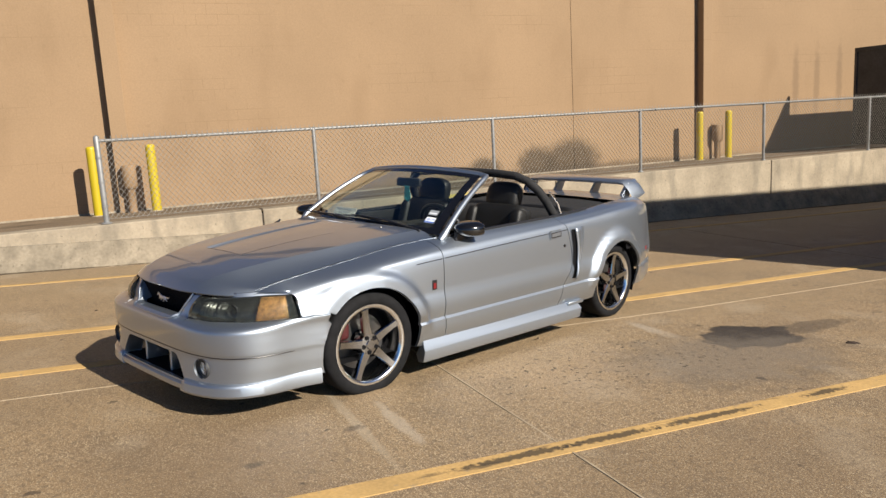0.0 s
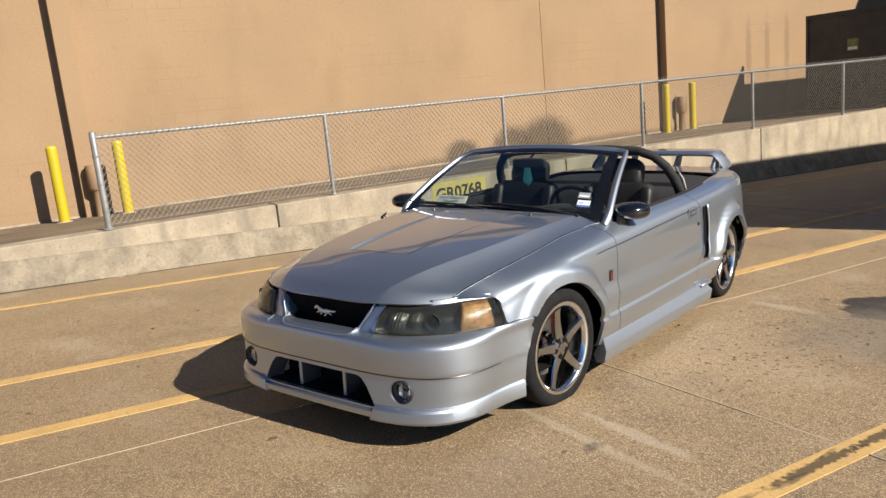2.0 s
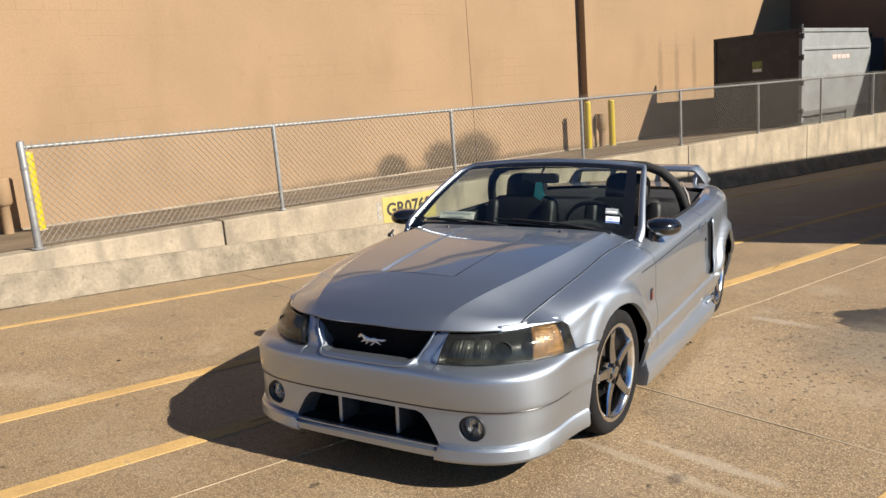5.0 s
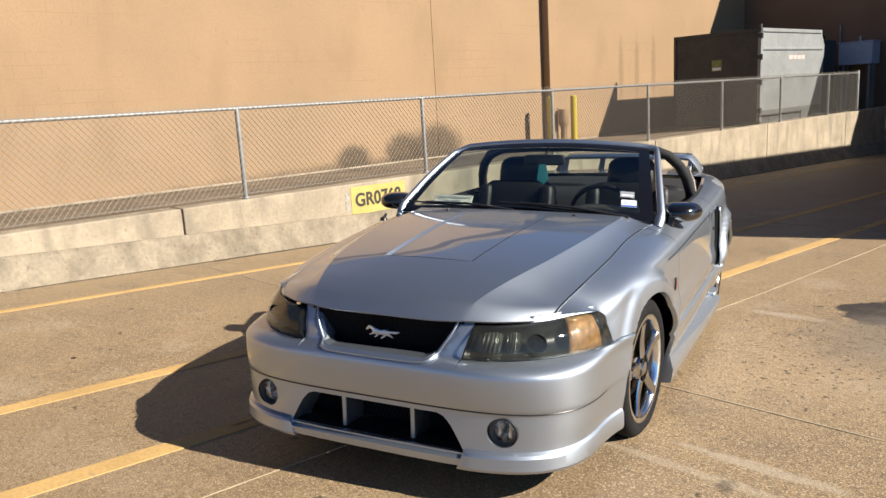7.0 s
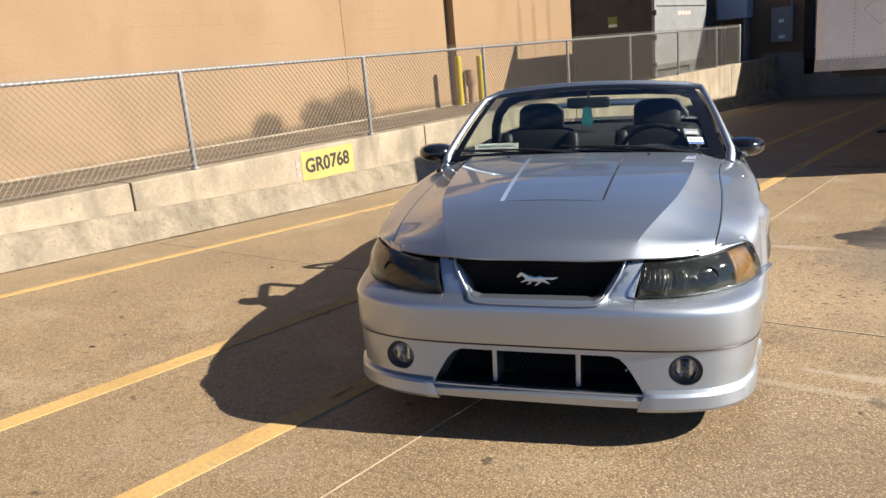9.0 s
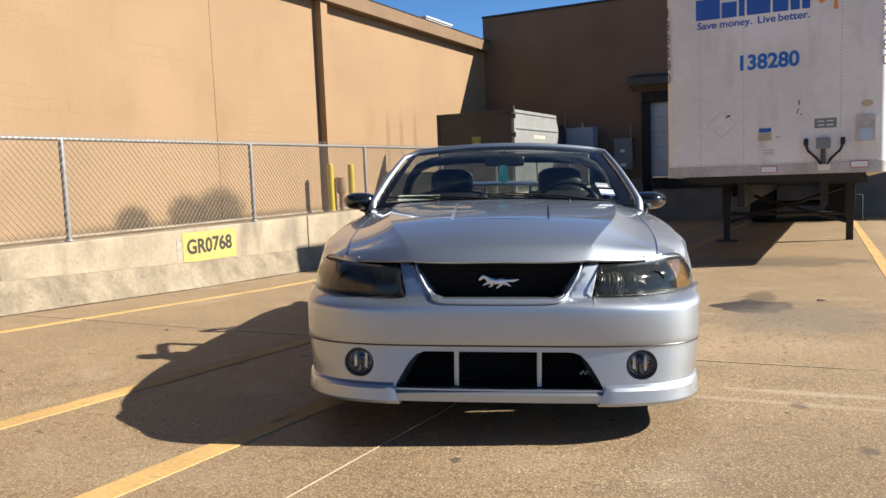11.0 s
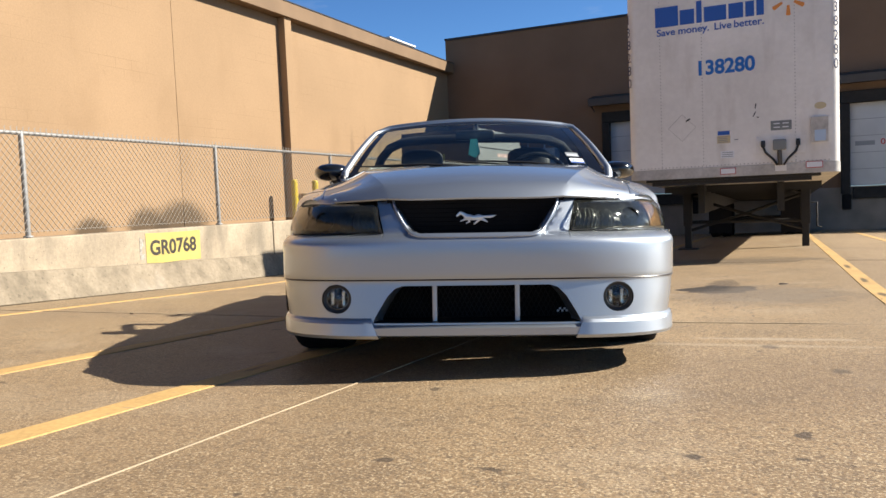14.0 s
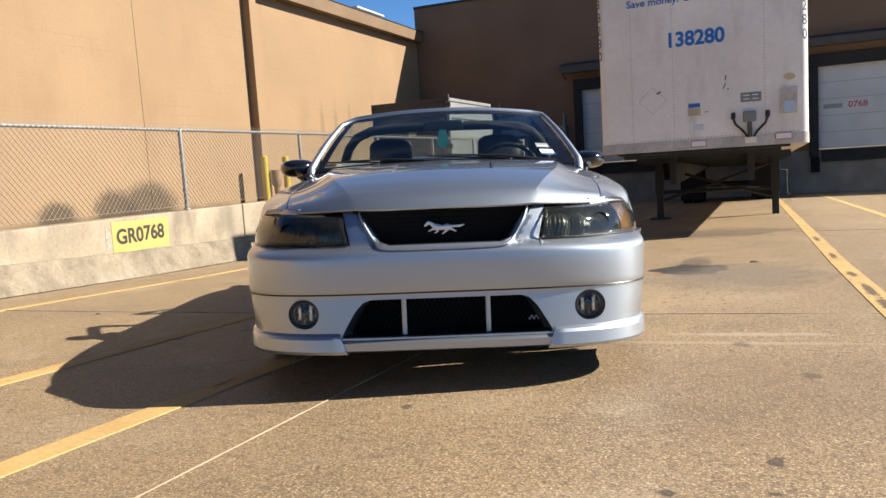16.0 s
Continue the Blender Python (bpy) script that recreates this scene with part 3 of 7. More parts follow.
def lower_kerb():
    bm = bmesh.new()
    ys = sorted(set([-24.0, -6.0, 3.0, 23.65] + [round(float(v), 2) for v in np.arange(-6, 23.6, 0.25)]))
    rows = []
    for y in ys:
        z = ground_z(y, -5.8) + 0.013
        w = 0.008 * noise.noise((0, y * 0.9, 3.1)) + 0.005 * noise.noise((5, y * 3.7, 1.0))
        rows.append([bm.verts.new(p) for p in ((KERB_X + .001, y, z - 0.5), (KERB_X + .001, y, z + 0.282), (KERB_X + 0.030, y, z + 0.279 + w * .4), (KERB_X + 0.045, y, z + 0.266 + w * .5), (KERB_X + 0.105 + w, y, z + 0.15), (KERB_X + 0.185 + w * 1.5, y, z + .02), (KERB_X + 0.235 + w * 2, y, z - 0.05))])
    for a, b in zip(rows, rows[1:]):
        for k in range(6):
            bm.faces.new((a[k], a[k + 1], b[k + 1], b[k]))
    part("lower_kerb", bm, M["kerb_low"], kind="structure", label="stained lower concrete kerb along the lane", category="kerb", smooth=40)


lower_kerb()


def kerb_dirt():
    """Dirt and leaf dust lying along the foot of the kerb, in a ragged band."""
    bm = bmesh.new()
    rows = []
    for k in range(420):
        y = -8 + .07 * k
        w = max(0.0, .012 + .045 * noise.noise((1.7, y * 1.3, 0.4)) + .030 * noise.noise((6.1, y * 6.5, 2.0)))
        x0 = KERB_X + .19
        rows.append([bm.verts.new((x, y, ground_z(y, x) + h)) for x, h in ((x0, .010), (x0 + .018 + w * .5, .007), (x0 + .022 + w, -.001))])
    for a, b in zip(rows, rows[1:]):
        for j in range(2):
            bm.faces.new((a[j], a[j + 1], b[j + 1], b[j]))
    part("kerb_dirt", bm, M["dirt"], kind="structure", label="dark dirt gathered along the kerb foot", category="dirt", smooth=40)


kerb_dirt()


# ---- the car (own axes: x forward, y left, z up from the lane under the front axle) ----
M["trim_black"] = shader("satin_black_trim", (0.016, 0.016, 0.018), rough=0.35, var=0.2, scale=20)
M["gloss_black"] = shader("gloss_black_shell", (0.006, 0.006, 0.007), rough=0.16, coat=0.6)
M["interior"] = shader("charcoal_vinyl", (0.011, 0.0108, 0.0105), rough=0.55, var=0.25, scale=14, bump=0.15, bump_scale=220)
M["seat_leather"] = shader("dark_grey_leather", (0.007, 0.0068, 0.0065), rough=0.55, var=0.25, scale=9, bump=0.2, bump_scale=140)
M["fabric_top"] = shader("black_canvas", (0.012, 0.012, 0.013), rough=0.85, var=0.3, scale=30, bump=0.3, bump_scale=300)
M["wheel_chrome"] = shader("dark_chrome_alloy", (0.40, 0.41, 0.43), rough=0.10, metal=1.0, var=0.08, scale=10)
M["wheel_lip"] = shader("polished_rim_lip", (0.72, 0.72, 0.72), rough=0.18, metal=1.0)
M["brake"] = shader("brake_steel", (0.10, 0.095, 0.09), rough=0.5, metal=0.8, var=0.3, scale=20)
M["red"] = shader("red_enamel", (0.16, 0.010, 0.012), rough=0.4)
M["caliper"] = shader("caliper_paint", (0.06, 0.009, 0.009), rough=0.5)
M["intake_wire"] = shader("dull_black_wire", (0.018, 0.018, 0.018), rough=0.7, spec=0.2)
M["lamp_dark"] = shader("smoked_lamp_housing", (0.030, 0.032, 0.031), rough=0.35, var=0.3, scale=18)
M["amber"] = shader("amber_lens", (0.50, 0.25, 0.085), rough=0.3, coat=0.4, var=0.55, scale=45)
M["lamp_hazed"] = shader("hazed_reflector", (0.20, 0.21, 0.20), rough=0.30, metal=0.7, var=0.3, scale=30)
M["badge_steel"] = shader("satin_badge_chrome", (0.70, 0.70, 0.70), rough=0.32, metal=0.85)
M["fog_silver"] = shader("fog_lamp_reflector", (0.58, 0.58, 0.57), rough=0.22, metal=1.0, var=0.15, scale=60)
M["fog_bezel"] = shader("dull_grey_bezel", (0.028, 0.028, 0.028), rough=0.55, var=0.2, scale=30)
M["mesh_black"] = shader("black_grille_mesh", (0.007, 0.007, 0.008), rough=0.8, spec=0.1)
M["tail_red"] = shader("red_tail_lens", (0.35, 0.01, 0.012), rough=0.2, coat=1.0)
M["white_label"] = shader("white_label", (0.75, 0.77, 0.80), rough=0.5)
M["blue_ink"] = shader("blue_ink", (0.02, 0.10, 0.42), rough=0.5)
M["navy_ink"] = shader("navy_ink", (0.012, 0.018, 0.07), rough=0.5)
M["grey_ink"] = shader("grey_ink", (0.25, 0.27, 0.29), rough=0.6)
M["teal_card"] = shader("teal_card", (0.05, 0.30, 0.33), rough=0.5)


def glass(name, tint, rough=0.0, ior=1.45):
    m = bpy.data.materials.new(name)
    m.use_nodes = True
    b = m.node_tree.nodes["Principled BSDF"]
    b.inputs["Base Color"].default_value = (*tint, 1)
    b.inputs["Transmission Weight"].default_value = 1.0
    b.inputs["Roughness"].default_value = rough
    b.inputs["IOR"].default_value = ior
    return m


M["glass"] = glass("tinted_windscreen_glass", (0.60, 0.68, 0.66), ior=1.45)
M["lens"] = glass("smoked_lens", (0.25, 0.265, 0.25), 0.04, 1.36)
M["lens"].node_tree.nodes["Principled BSDF"].inputs["Transmission Weight"].default_value = 0.97   # sun-hazed plastic
M["clear"] = glass("clear_lens", (0.92, 0.95, 0.96))

_F, _U = Vector((0.3685, -0.9287, 0.0431)), Vector((0, 0.046, 1)).normalized()
_F = (_F - _U * _F.dot(_U)).normalized()
_L = _U.cross(_F)
LEAN = 0.008                              # the body leans a little to its left
_O = Vector((0.011, 0.021, 0.315)) - _L * 0.857 - _U * (0.305 - 0.83 * LEAN)
_L, _U = (_L - _U * LEAN).normalized(), (_U + _L * LEAN).normalized()
_L = _L * 1.03                            # the body's width
CAR = Matrix(((_F.x, _L.x, _U.x, _O.x), (_F.y, _L.y, _U.y, _O.y), (_F.z, _L.z, _U.z, _O.z), (0, 0, 0, 1)))
car = thing("convertible_car", "silver two-door convertible with its top down on chrome five-spoke wheels", "car", CAR)
HUBS, ARCH = ((0.0, 0.305), (-2.573, 0.300)), 0.340


def tab(*v):
    return tuple(sorted(zip(v[0::2], v[1::2])))


# side of the body, row by row from sill to belt: half width and height along the length
ROWS_L = [
    tab(0.40, .800, 0, .825, -.4, .845, -2.6, .85, -2.9, .83, -3.05, .81, -3.2, .765, -3.4, .68, -3.52, .58),
    tab(0.40, .822, 0, .848, -0.5, .870, -2.0, .882, -2.6, .885, -2.9, .85, -3.05, .82, -3.2, .775, -3.4, .69, -3.52, .59),
    tab(0.40, .815, 0, .838, -0.5, .858, -2.0, .870, -2.6, .873, -2.9, .84, -3.05, .81, -3.2, .765, -3.4, .68, -3.52, .58),
    tab(0.45, .778, .3, .798, 0, .832, -0.5, .856, -1.2, .866, -2.0, .870, -2.6, .873, -2.9, .845, -3.05, .82, -3.2, .77, -3.4, .69, -3.52, .59),
    tab(0.45, .757, .3, .785, 0, .816, -.3, .840, -.6, .853, -1.2, .858, -1.9, .862, -2.3, .862, -2.6, .855, -2.9, .825, -3.05, .795, -3.2, .75, -3.4, .66, -3.52, .56),
    tab(0.469, .727, .3, .762, 0, .792, -.3, .803, -.6, .806, -1.2, .812, -1.9, .818, -2.3, .815, -2.6, .80, -2.9, .765, -3.05, .74, -3.2, .70, -3.4, .615, -3.52, .52),
    tab(0.654, .602, .45, .63, .2, .65, 0, .66, -.3, .668, -.6, .70, -.75, .745, -1.2, .757, -1.9, .755, -2.3, .735, -2.6, .71, -2.9, .67, -3.2, .58, -3.4, .49, -3.52, .40),
]
ROWS_U = [
    tab(0.4, .225, -3.0, .225, -3.52, .25),
    tab(0.4, .362, 0, .362, -2.0, .372, -3.52, .38),
    tab(0.4, .376, 0, .376, -2.0, .386, -3.52, .394),
    tab(0.44, .545, 0, .54, -3.52, .56),
    tab(0.44, .605, .3, .645, 0, .69, -.3, .728, -.6, .745, -1.2, .770, -1.9, .796, -2.3, .812, -2.6, .828, -3.0, .83, -3.52, .78),
    tab(0.469, .665, .3, .705, 0, .748, -.3, .785, -.6, .812, -1.2, .836, -1.9, .857, -2.3, .877, -2.6, .898, -3.0, .91, -3.3, .90, -3.52, .85),
    tab(0.654, .664, .60, .693, .45, .728, .2, .765, 0, .79, -.3, .828, -.6, .848, -1.2, .868, -1.9, .886, -2.3, .906, -2.6, .928, -3.0, .942, -3.3, .935, -3.52, .875),
]


def side_point(f, s, side=1):
    """A place on the body's side: f along the car, s from 0 (sill) to 6 (belt or bonnet edge)."""
    i = min(int(s), 5)
    t = s - i

    def key(k):
        k = max(0, min(6, k))
        return smooth_table(ROWS_L[k], f), smooth_table(ROWS_U[k], f)
    if i < 3:
        a, b = key(i), key(i + 1)
        l, u = a[0] + (b[0] - a[0]) * t, a[1] + (b[1] - a[1]) * t
        if i == 2:
            l += 0.012 * math.sin(math.pi * t)
        if i == 0:
            l += 0.010 * math.sin(math.pi * t)
    else:
        p0, p1, p2, p3 = (key(i - 1) if i > 3 else key(3)), key(i), key(i + 1), key(i + 2)
        l, u = [0.5 * (2 * p1[k] + (p2[k] - p0[k]) * t + (2 * p0[k] - 5 * p1[k] + 4 * p2[k] - p3[k]) * t * t + (3 * p1[k] - p0[k] - 3 * p2[k] + p3[k]) * t ** 3) for k in (0, 1)]
    for (hf, hu), amp in zip(HUBS, (0.034, 0.036)):
        d = math.hypot(f - hf, u - hu)
        if u > 0.30 and d < 0.56:
            w = max(0.0, min(1.0, 1 - (d - ARCH - 0.050) / 0.060))
            amp *= 1.0 - 0.55 * max(0.0, min(1.0, (f + 0.06) / 0.22)) if hf == 0.0 else 1.0
            l += amp * w * w * (3 - 2 * w) * min(1, (u - 0.30) / 0.12) * max(0.0, min(1.0, (0.84 - u) / 0.14))
    return Vector((f, l * side, u))


def grid_faces(bm, rows):
    for a, b in zip(rows, rows[1:]):
        for k in range(len(a) - 1):
            if len({a[k], a[k + 1], b[k + 1], b[k]}) == 4:
                bm.faces.new((a[k], a[k + 1], b[k + 1], b[k]))


def cut_arches(bm, r=ARCH):
    """Opens the wheel arches and lays the cut edge on a clean circle."""
    for hf, hu in HUBS:
        dead = []
        for fc in bm.faces:
            c = fc.calc_center_median()
            if math.hypot(c.x - hf, c.z - hu) < r and abs(c.y) > 0.5:
                dead.append(fc)
        bmesh.ops.delete(bm, geom=dead, context='FACES')
        for e in bm.edges:
            if len(e.link_faces) == 1:
                for v in e.verts:
                    d = math.hypot(v.co.x - hf, v.co.z - hu)
                    if abs(d - r) < 0.028 and abs(v.co.y) > 0.5 and len([x for x in v.link_edges if len(x.link_faces) == 1]) == 2:
                        v.co.x, v.co.z = hf + (v.co.x - hf) * r / d, hu + (v.co.z - hu) * r / d


def fold(bm, way, depth=0.018):
    """Turns a panel's free edges inwards; way(place) gives the direction."""
    rim = [e for e in bm.edges if len(e.link_faces) == 1]
    made = {}
    for e in rim:
        for v in e.verts:
            if v not in made:
                made[v] = bm.verts.new(v.co + way(v.co) * depth)
    for e in rim:
        a, b = e.verts
        bm.faces.new((a, b, made[b], made[a]))


def skin(ob, t=0.010):
    md = ob.modifiers.new("thickness", 'SOLIDIFY')
    md.thickness, md.offset = t, 0.0
    return ob


def side_panel(name, f0, f1, s0, s1, side, label="", nf=40, ns=30, arches=True, parent=None, front_from=None):
    """A panel of the body's side between two ends, each a function of s; front_from: ahead of the axle only rows above that s."""
    bm = bmesh.new()
    ss = [s0 + (s1 - s0) * j / ns for j in range(ns + 1)]
    if front_from is None:
        spans = [(f0, f1, ss, nf)]
    else:
        spans = [(f0, lambda s: 0.0, ss, nf // 2), (lambda s: 0.0, f1, [s for s in ss if s >= front_from - 1e-6], nf // 2)]
    for a_, b_, rows_s, n in spans:
        rows = []
        for s in rows_s:
            a, b = a_(s), b_(s)
            rows.append([bm.verts.new(side_point(a + (b - a) * k / n, s, side)) for k in range(n + 1)])
        grid_faces(bm, rows)
    bmesh.ops.remove_doubles(bm, verts=bm.verts, dist=1e-5)
    if arches:
        cut_arches(bm)
    fold(bm, lambda p: Vector((0, -side, -0.25)), 0.02)
    return part(name, bm, M["paint"], parent or car, label, smooth=35)


G = 0.0028      # half of a shut line
door_rear = lambda s: smooth_table(tab(0, -1.745, 1, -1.80, 2, -1.82, 3, -1.925, 4, -1.87, 5, -1.835, 6, -1.82), s)
fend_front = lambda s: smooth_table(tab(0, 0.30, 2, 0.36, 3, .445, 4, .455, 5, .472, 5.5, .582, 6, .656), s)
for side, tag in ((1, "left"), (-1, "right")):
    side_panel("fender", lambda s: -0.56 + G, lambda s: fend_front(s), 0.0, 6.0, side, nf=60, ns=60, front_from=3.0)
    dr = side_panel("door", lambda s: door_rear(s) + G, lambda s: -0.56 - G, 0.0, 6.0, side, nf=30, arches=False)
    # handle with its recess, lock and the dark crease line
    hb = bmesh.new()
    p = side_point(-1.712, 3.93, side)
    box(hb, (-0.075, -0.004, -0.032), (0.075, 0.012, 0.032))
    bmesh.ops.bevel(hb, geom=hb.edges[:], offset=0.011, segments=3, affect='EDGES')
    bmesh.ops.transform(hb, matrix=Matrix.Translation(p) @ Matrix.Rotation(radians(2.5), 4, 'Y') @ Matrix.Diagonal((1, side, 1, 1)), verts=hb.verts)
    part("door_handle", hb, M["paint"], dr, "silver flush pull handle", smooth=40)
    hb = bmesh.new()
    box(hb, (-0.060, 0.009, -0.021), (0.060, 0.0125, 0.018))
    bmesh.ops.transform(hb, matrix=Matrix.Translation(p) @ Matrix.Rotation(radians(2.5), 4, 'Y') @ Matrix.Diagonal((1, side, 1, 1)), verts=hb.verts)
    part("handle_gap", hb, M["trim_black"], dr, "dark gap round the pull flap")
    hb = bmesh.new()
    box(hb, (-0.052, 0.010, -0.014), (0.052, 0.0135, 0.012))
    bmesh.ops.transform(hb, matrix=Matrix.Translation(p) @ Matrix.Rotation(radians(2.5), 4, 'Y') @ Matrix.Diagonal((1, side, 1, 1)), verts=hb.verts)
    part("handle_recess", hb, M["paint"], dr, "silver pull flap in the handle")
    hb = bmesh.new()
    q = side_point(-1.825, 3.55, side)
    lathe(hb, [(0.001, 0.008), (0.010, 0.008), (0.012, 0.0), (0.012, -0.01)], 14)
    bmesh.ops.transform(hb, matrix=Matrix.Translation(q) @ Matrix.Diagonal((1, side, 1, 1)), verts=hb.verts)
    part("door_lock", hb, M["trim_black"], dr, "black key lock", smooth=40)
    for a, b in ((-1.86, -0.57), (-0.55, -0.34)):
        hb = bmesh.new()
        tube(hb, [side_point(a + (b - a) * k / 16, 4.02, side) + Vector((0, 0.003 * side, 0)) for k in range(17)], 0.0024, 6)
        part("crease_line", hb, M["trim_black"], dr if a < -1 else car)
    side_panel("quarter_panel", lambda s: -3.50, lambda s: door_rear(s) - G, 0.0, 6.0, side, nf=90, ns=60)
    # rear quarter scoop: silver cover with a black mouth facing forward
    bm = bmesh.new()
    ring = []
    for k in range(13):
        t = k / 12
        u = 0.42 + 0.385 * t
        wide = 0.055 + 0.085 * t
        fr = -1.925 - 0.03 * math.sin(math.pi * t)
        sv = lambda f_: side_point(f_, 3 + max(0.0, (u - 0.54)) / 0.275 if u > 0.54 else 2 + max(0, (u - .386)) / .16, side).y
        y0, y1 = sv(fr), sv(fr - wide)
        out = 0.030 * side
        ring.append([bm.verts.new(c) for c in ((fr, y0 + out * 0.9, u), (fr - 0.018, y0 + out, u), (fr - wide * .6, y1 + out * .55, u), (fr - wide, y1 + 0.002 * side, u))])
    grid_faces(bm, ring)
    sc = skin(part("side_scoop", bm, M["paint"], car, "silver rear quarter scoop", smooth=50), 0.008)
    bm = bmesh.new()
    ring = []
    for k in range(13):
        t = k / 12
        u = 0.425 + 0.37 * t
        fr = -1.925 - 0.03 * math.sin(math.pi * t)
        yy = side_point(fr, 3.3, side).y
        ring.append([bm.verts.new((fr + dx, yy + dy * side, u)) for dx, dy in ((0.020, 0.004), (-0.020, 0.024))])
    grid_faces(bm, ring)
    part("scoop_mouth", bm, M["mesh_black"], sc, "black scoop opening")
    # fender badge
    bm = bmesh.new()
    box(bm, (-0.018, 0, -0.030), (0.018, 0.004, 0.030))
    bd = part("fender_badge", bm, M["trim_black"], car, "small black and red fender badge", matrix=Matrix.Translation(side_point(-0.477, 3.3, side)) @ Matrix.Diagonal((1, side, 1, 1)))
    part("badge_inlay", solid((-0.010, 0.003, -0.022), (0.014, 0.006, 0.012)), M["red"], bd)
    # side skirt with a stepped rear end
    bm = bmesh.new()
    rings = []
    for k in range(25):
        t = k / 24
        f = -0.37 - 1.62 * t
        top = 0.262 - 0.012 * t
        bulge = 0.040 * t - 0.022
        rings.append([bm.verts.new((f + 0.06 * (0.2 - z), y * side, z)) for y, z in ((.850, top), (.856, top - .006), (.894 + bulge, .196), (.897 + bulge, .188), (.888 + bulge, .122), (.82, .116), (.80, .16))])
    grid_faces(bm, rings)
    bm.faces.new(rings[0])
    bm.faces.new(rings[-1])
    sk = part("side_skirt", bm, M["paint"], car, "silver stepped side skirt", smooth=35)
    bm = bmesh.new()
    box(bm, (-2.05, .850, .222), (-1.86, .892, .246))
    bmesh.ops.bevel(bm, geom=bm.edges[:], offset=0.004, segments=1, affect='EDGES')
    bmesh.ops.transform(bm, matrix=Matrix.Diagonal((1, side, 1, 1)), verts=bm.verts)
    part("skirt_fin", bm, M["paint"], sk, smooth=40)
    # splash guard ahead of the rear wheel and dark inner wings
    for hf, hu in HUBS:
        bm = bmesh.new()
        lo, hi = [], []
        for k in range(25):
            a = math.pi * (-0.12 + 1.24 * k / 24)
            for lst, y in ((lo, .40), (hi, .775 if hf > -1 else .820)):
                lst.append(bm.verts.new((hf + (ARCH + .010) * math.cos(a), y * side, hu + (ARCH + .010) * math.sin(a))))
        grid_faces(bm, [lo, hi])
        bm.faces.new(lo)
        part("wheel_well", bm, M["mesh_black"], car)

# dark body shell under the panels, closing the shut lines and the floor
bm = bmesh.new()
rows = []
for k in range(60):
    f = -3.45 + 3.72 * k / 59
    ring = []
    for side in (1, -1):
        seq = [side_point(f, s, side) for s in (0, 1.5, 3, 4, 5, 5.8)]
        seq = [Vector((v.x, v.y - 0.030 * side, v.z - (0.02 if i > 4 else 0))) for i, v in enumerate(seq)]
        ring += seq if side == -1 else seq[::-1]
    rows.append(ring)
vrows = [[bm.verts.new(v) for v in ring] for ring in rows]
for a, b in zip(vrows, vrows[1:]):
    for k in list(range(5)) + list(range(6, 11)):
        bm.faces.new((a[k], a[k + 1], b[k + 1], b[k]))
    bm.faces.new((a[5], a[6], b[6], b[5]))
cut_arches(bm, ARCH + .075)
part("inner_shell", bm, M["mesh_black"], car, "dark floor pan and inner panels")

# ---- nose: bumper cover, splitter, grille, lamps ----
REACH = tab(.14, .945, .235, .938, .33, .930, .367, .928, .377, .932, .42, .936, .47, .938, .505, .936, .520, .930, .531, .917, .541, .894, .60, .872, .655, .838, .70, .80)
WIDE = tab(.14, .750, .235, .757, .30, .766, .367, .772, .377, .775, .44, .776, .50, .778, .541, .788, .655, .79)
BLUNT = tab(.14, 4.0, .50, 4.0, .52, 3.5, .531, 3.0, .541, 2.6, .70, 2.6)


def nose_f(l, u):
    n, w = smooth_table(BLUNT, u), smooth_table(WIDE, u)
    q = max(0.0, 1 - (min(abs(l), w) / w) ** n)
    return 0.30 + (smooth_table(REACH, u) - 0.30) * q ** (1 / n)


def swell(f):
    """The bumper's flank swells towards the wheel arch."""
    t = max(0.0, min(1.0, (.56 - f) / .24))
    return .042 * t * t


def nearest_on(poly, p):
    best = None
    for a, b in zip(poly, poly[1:] + poly[:1]):
        a, b = Vector(a), Vector(b)
        d = b - a
        t = max(0, min(1, (p - a).dot(d) / d.length_squared))
        q = a + d * t
        if best is None or (q - p).length < best[0]:
            best = ((q - p).length, q)
    return best


def inside(poly, p):
    c = False
    for (x0, y0), (x1, y1) in zip(poly, poly[1:] + poly[:1]):
        if (y0 > p[1]) != (y1 > p[1]) and p[0] < (x1 - x0) * (p[1] - y0) / (y1 - y0) + x0:
            c = not c
    return c


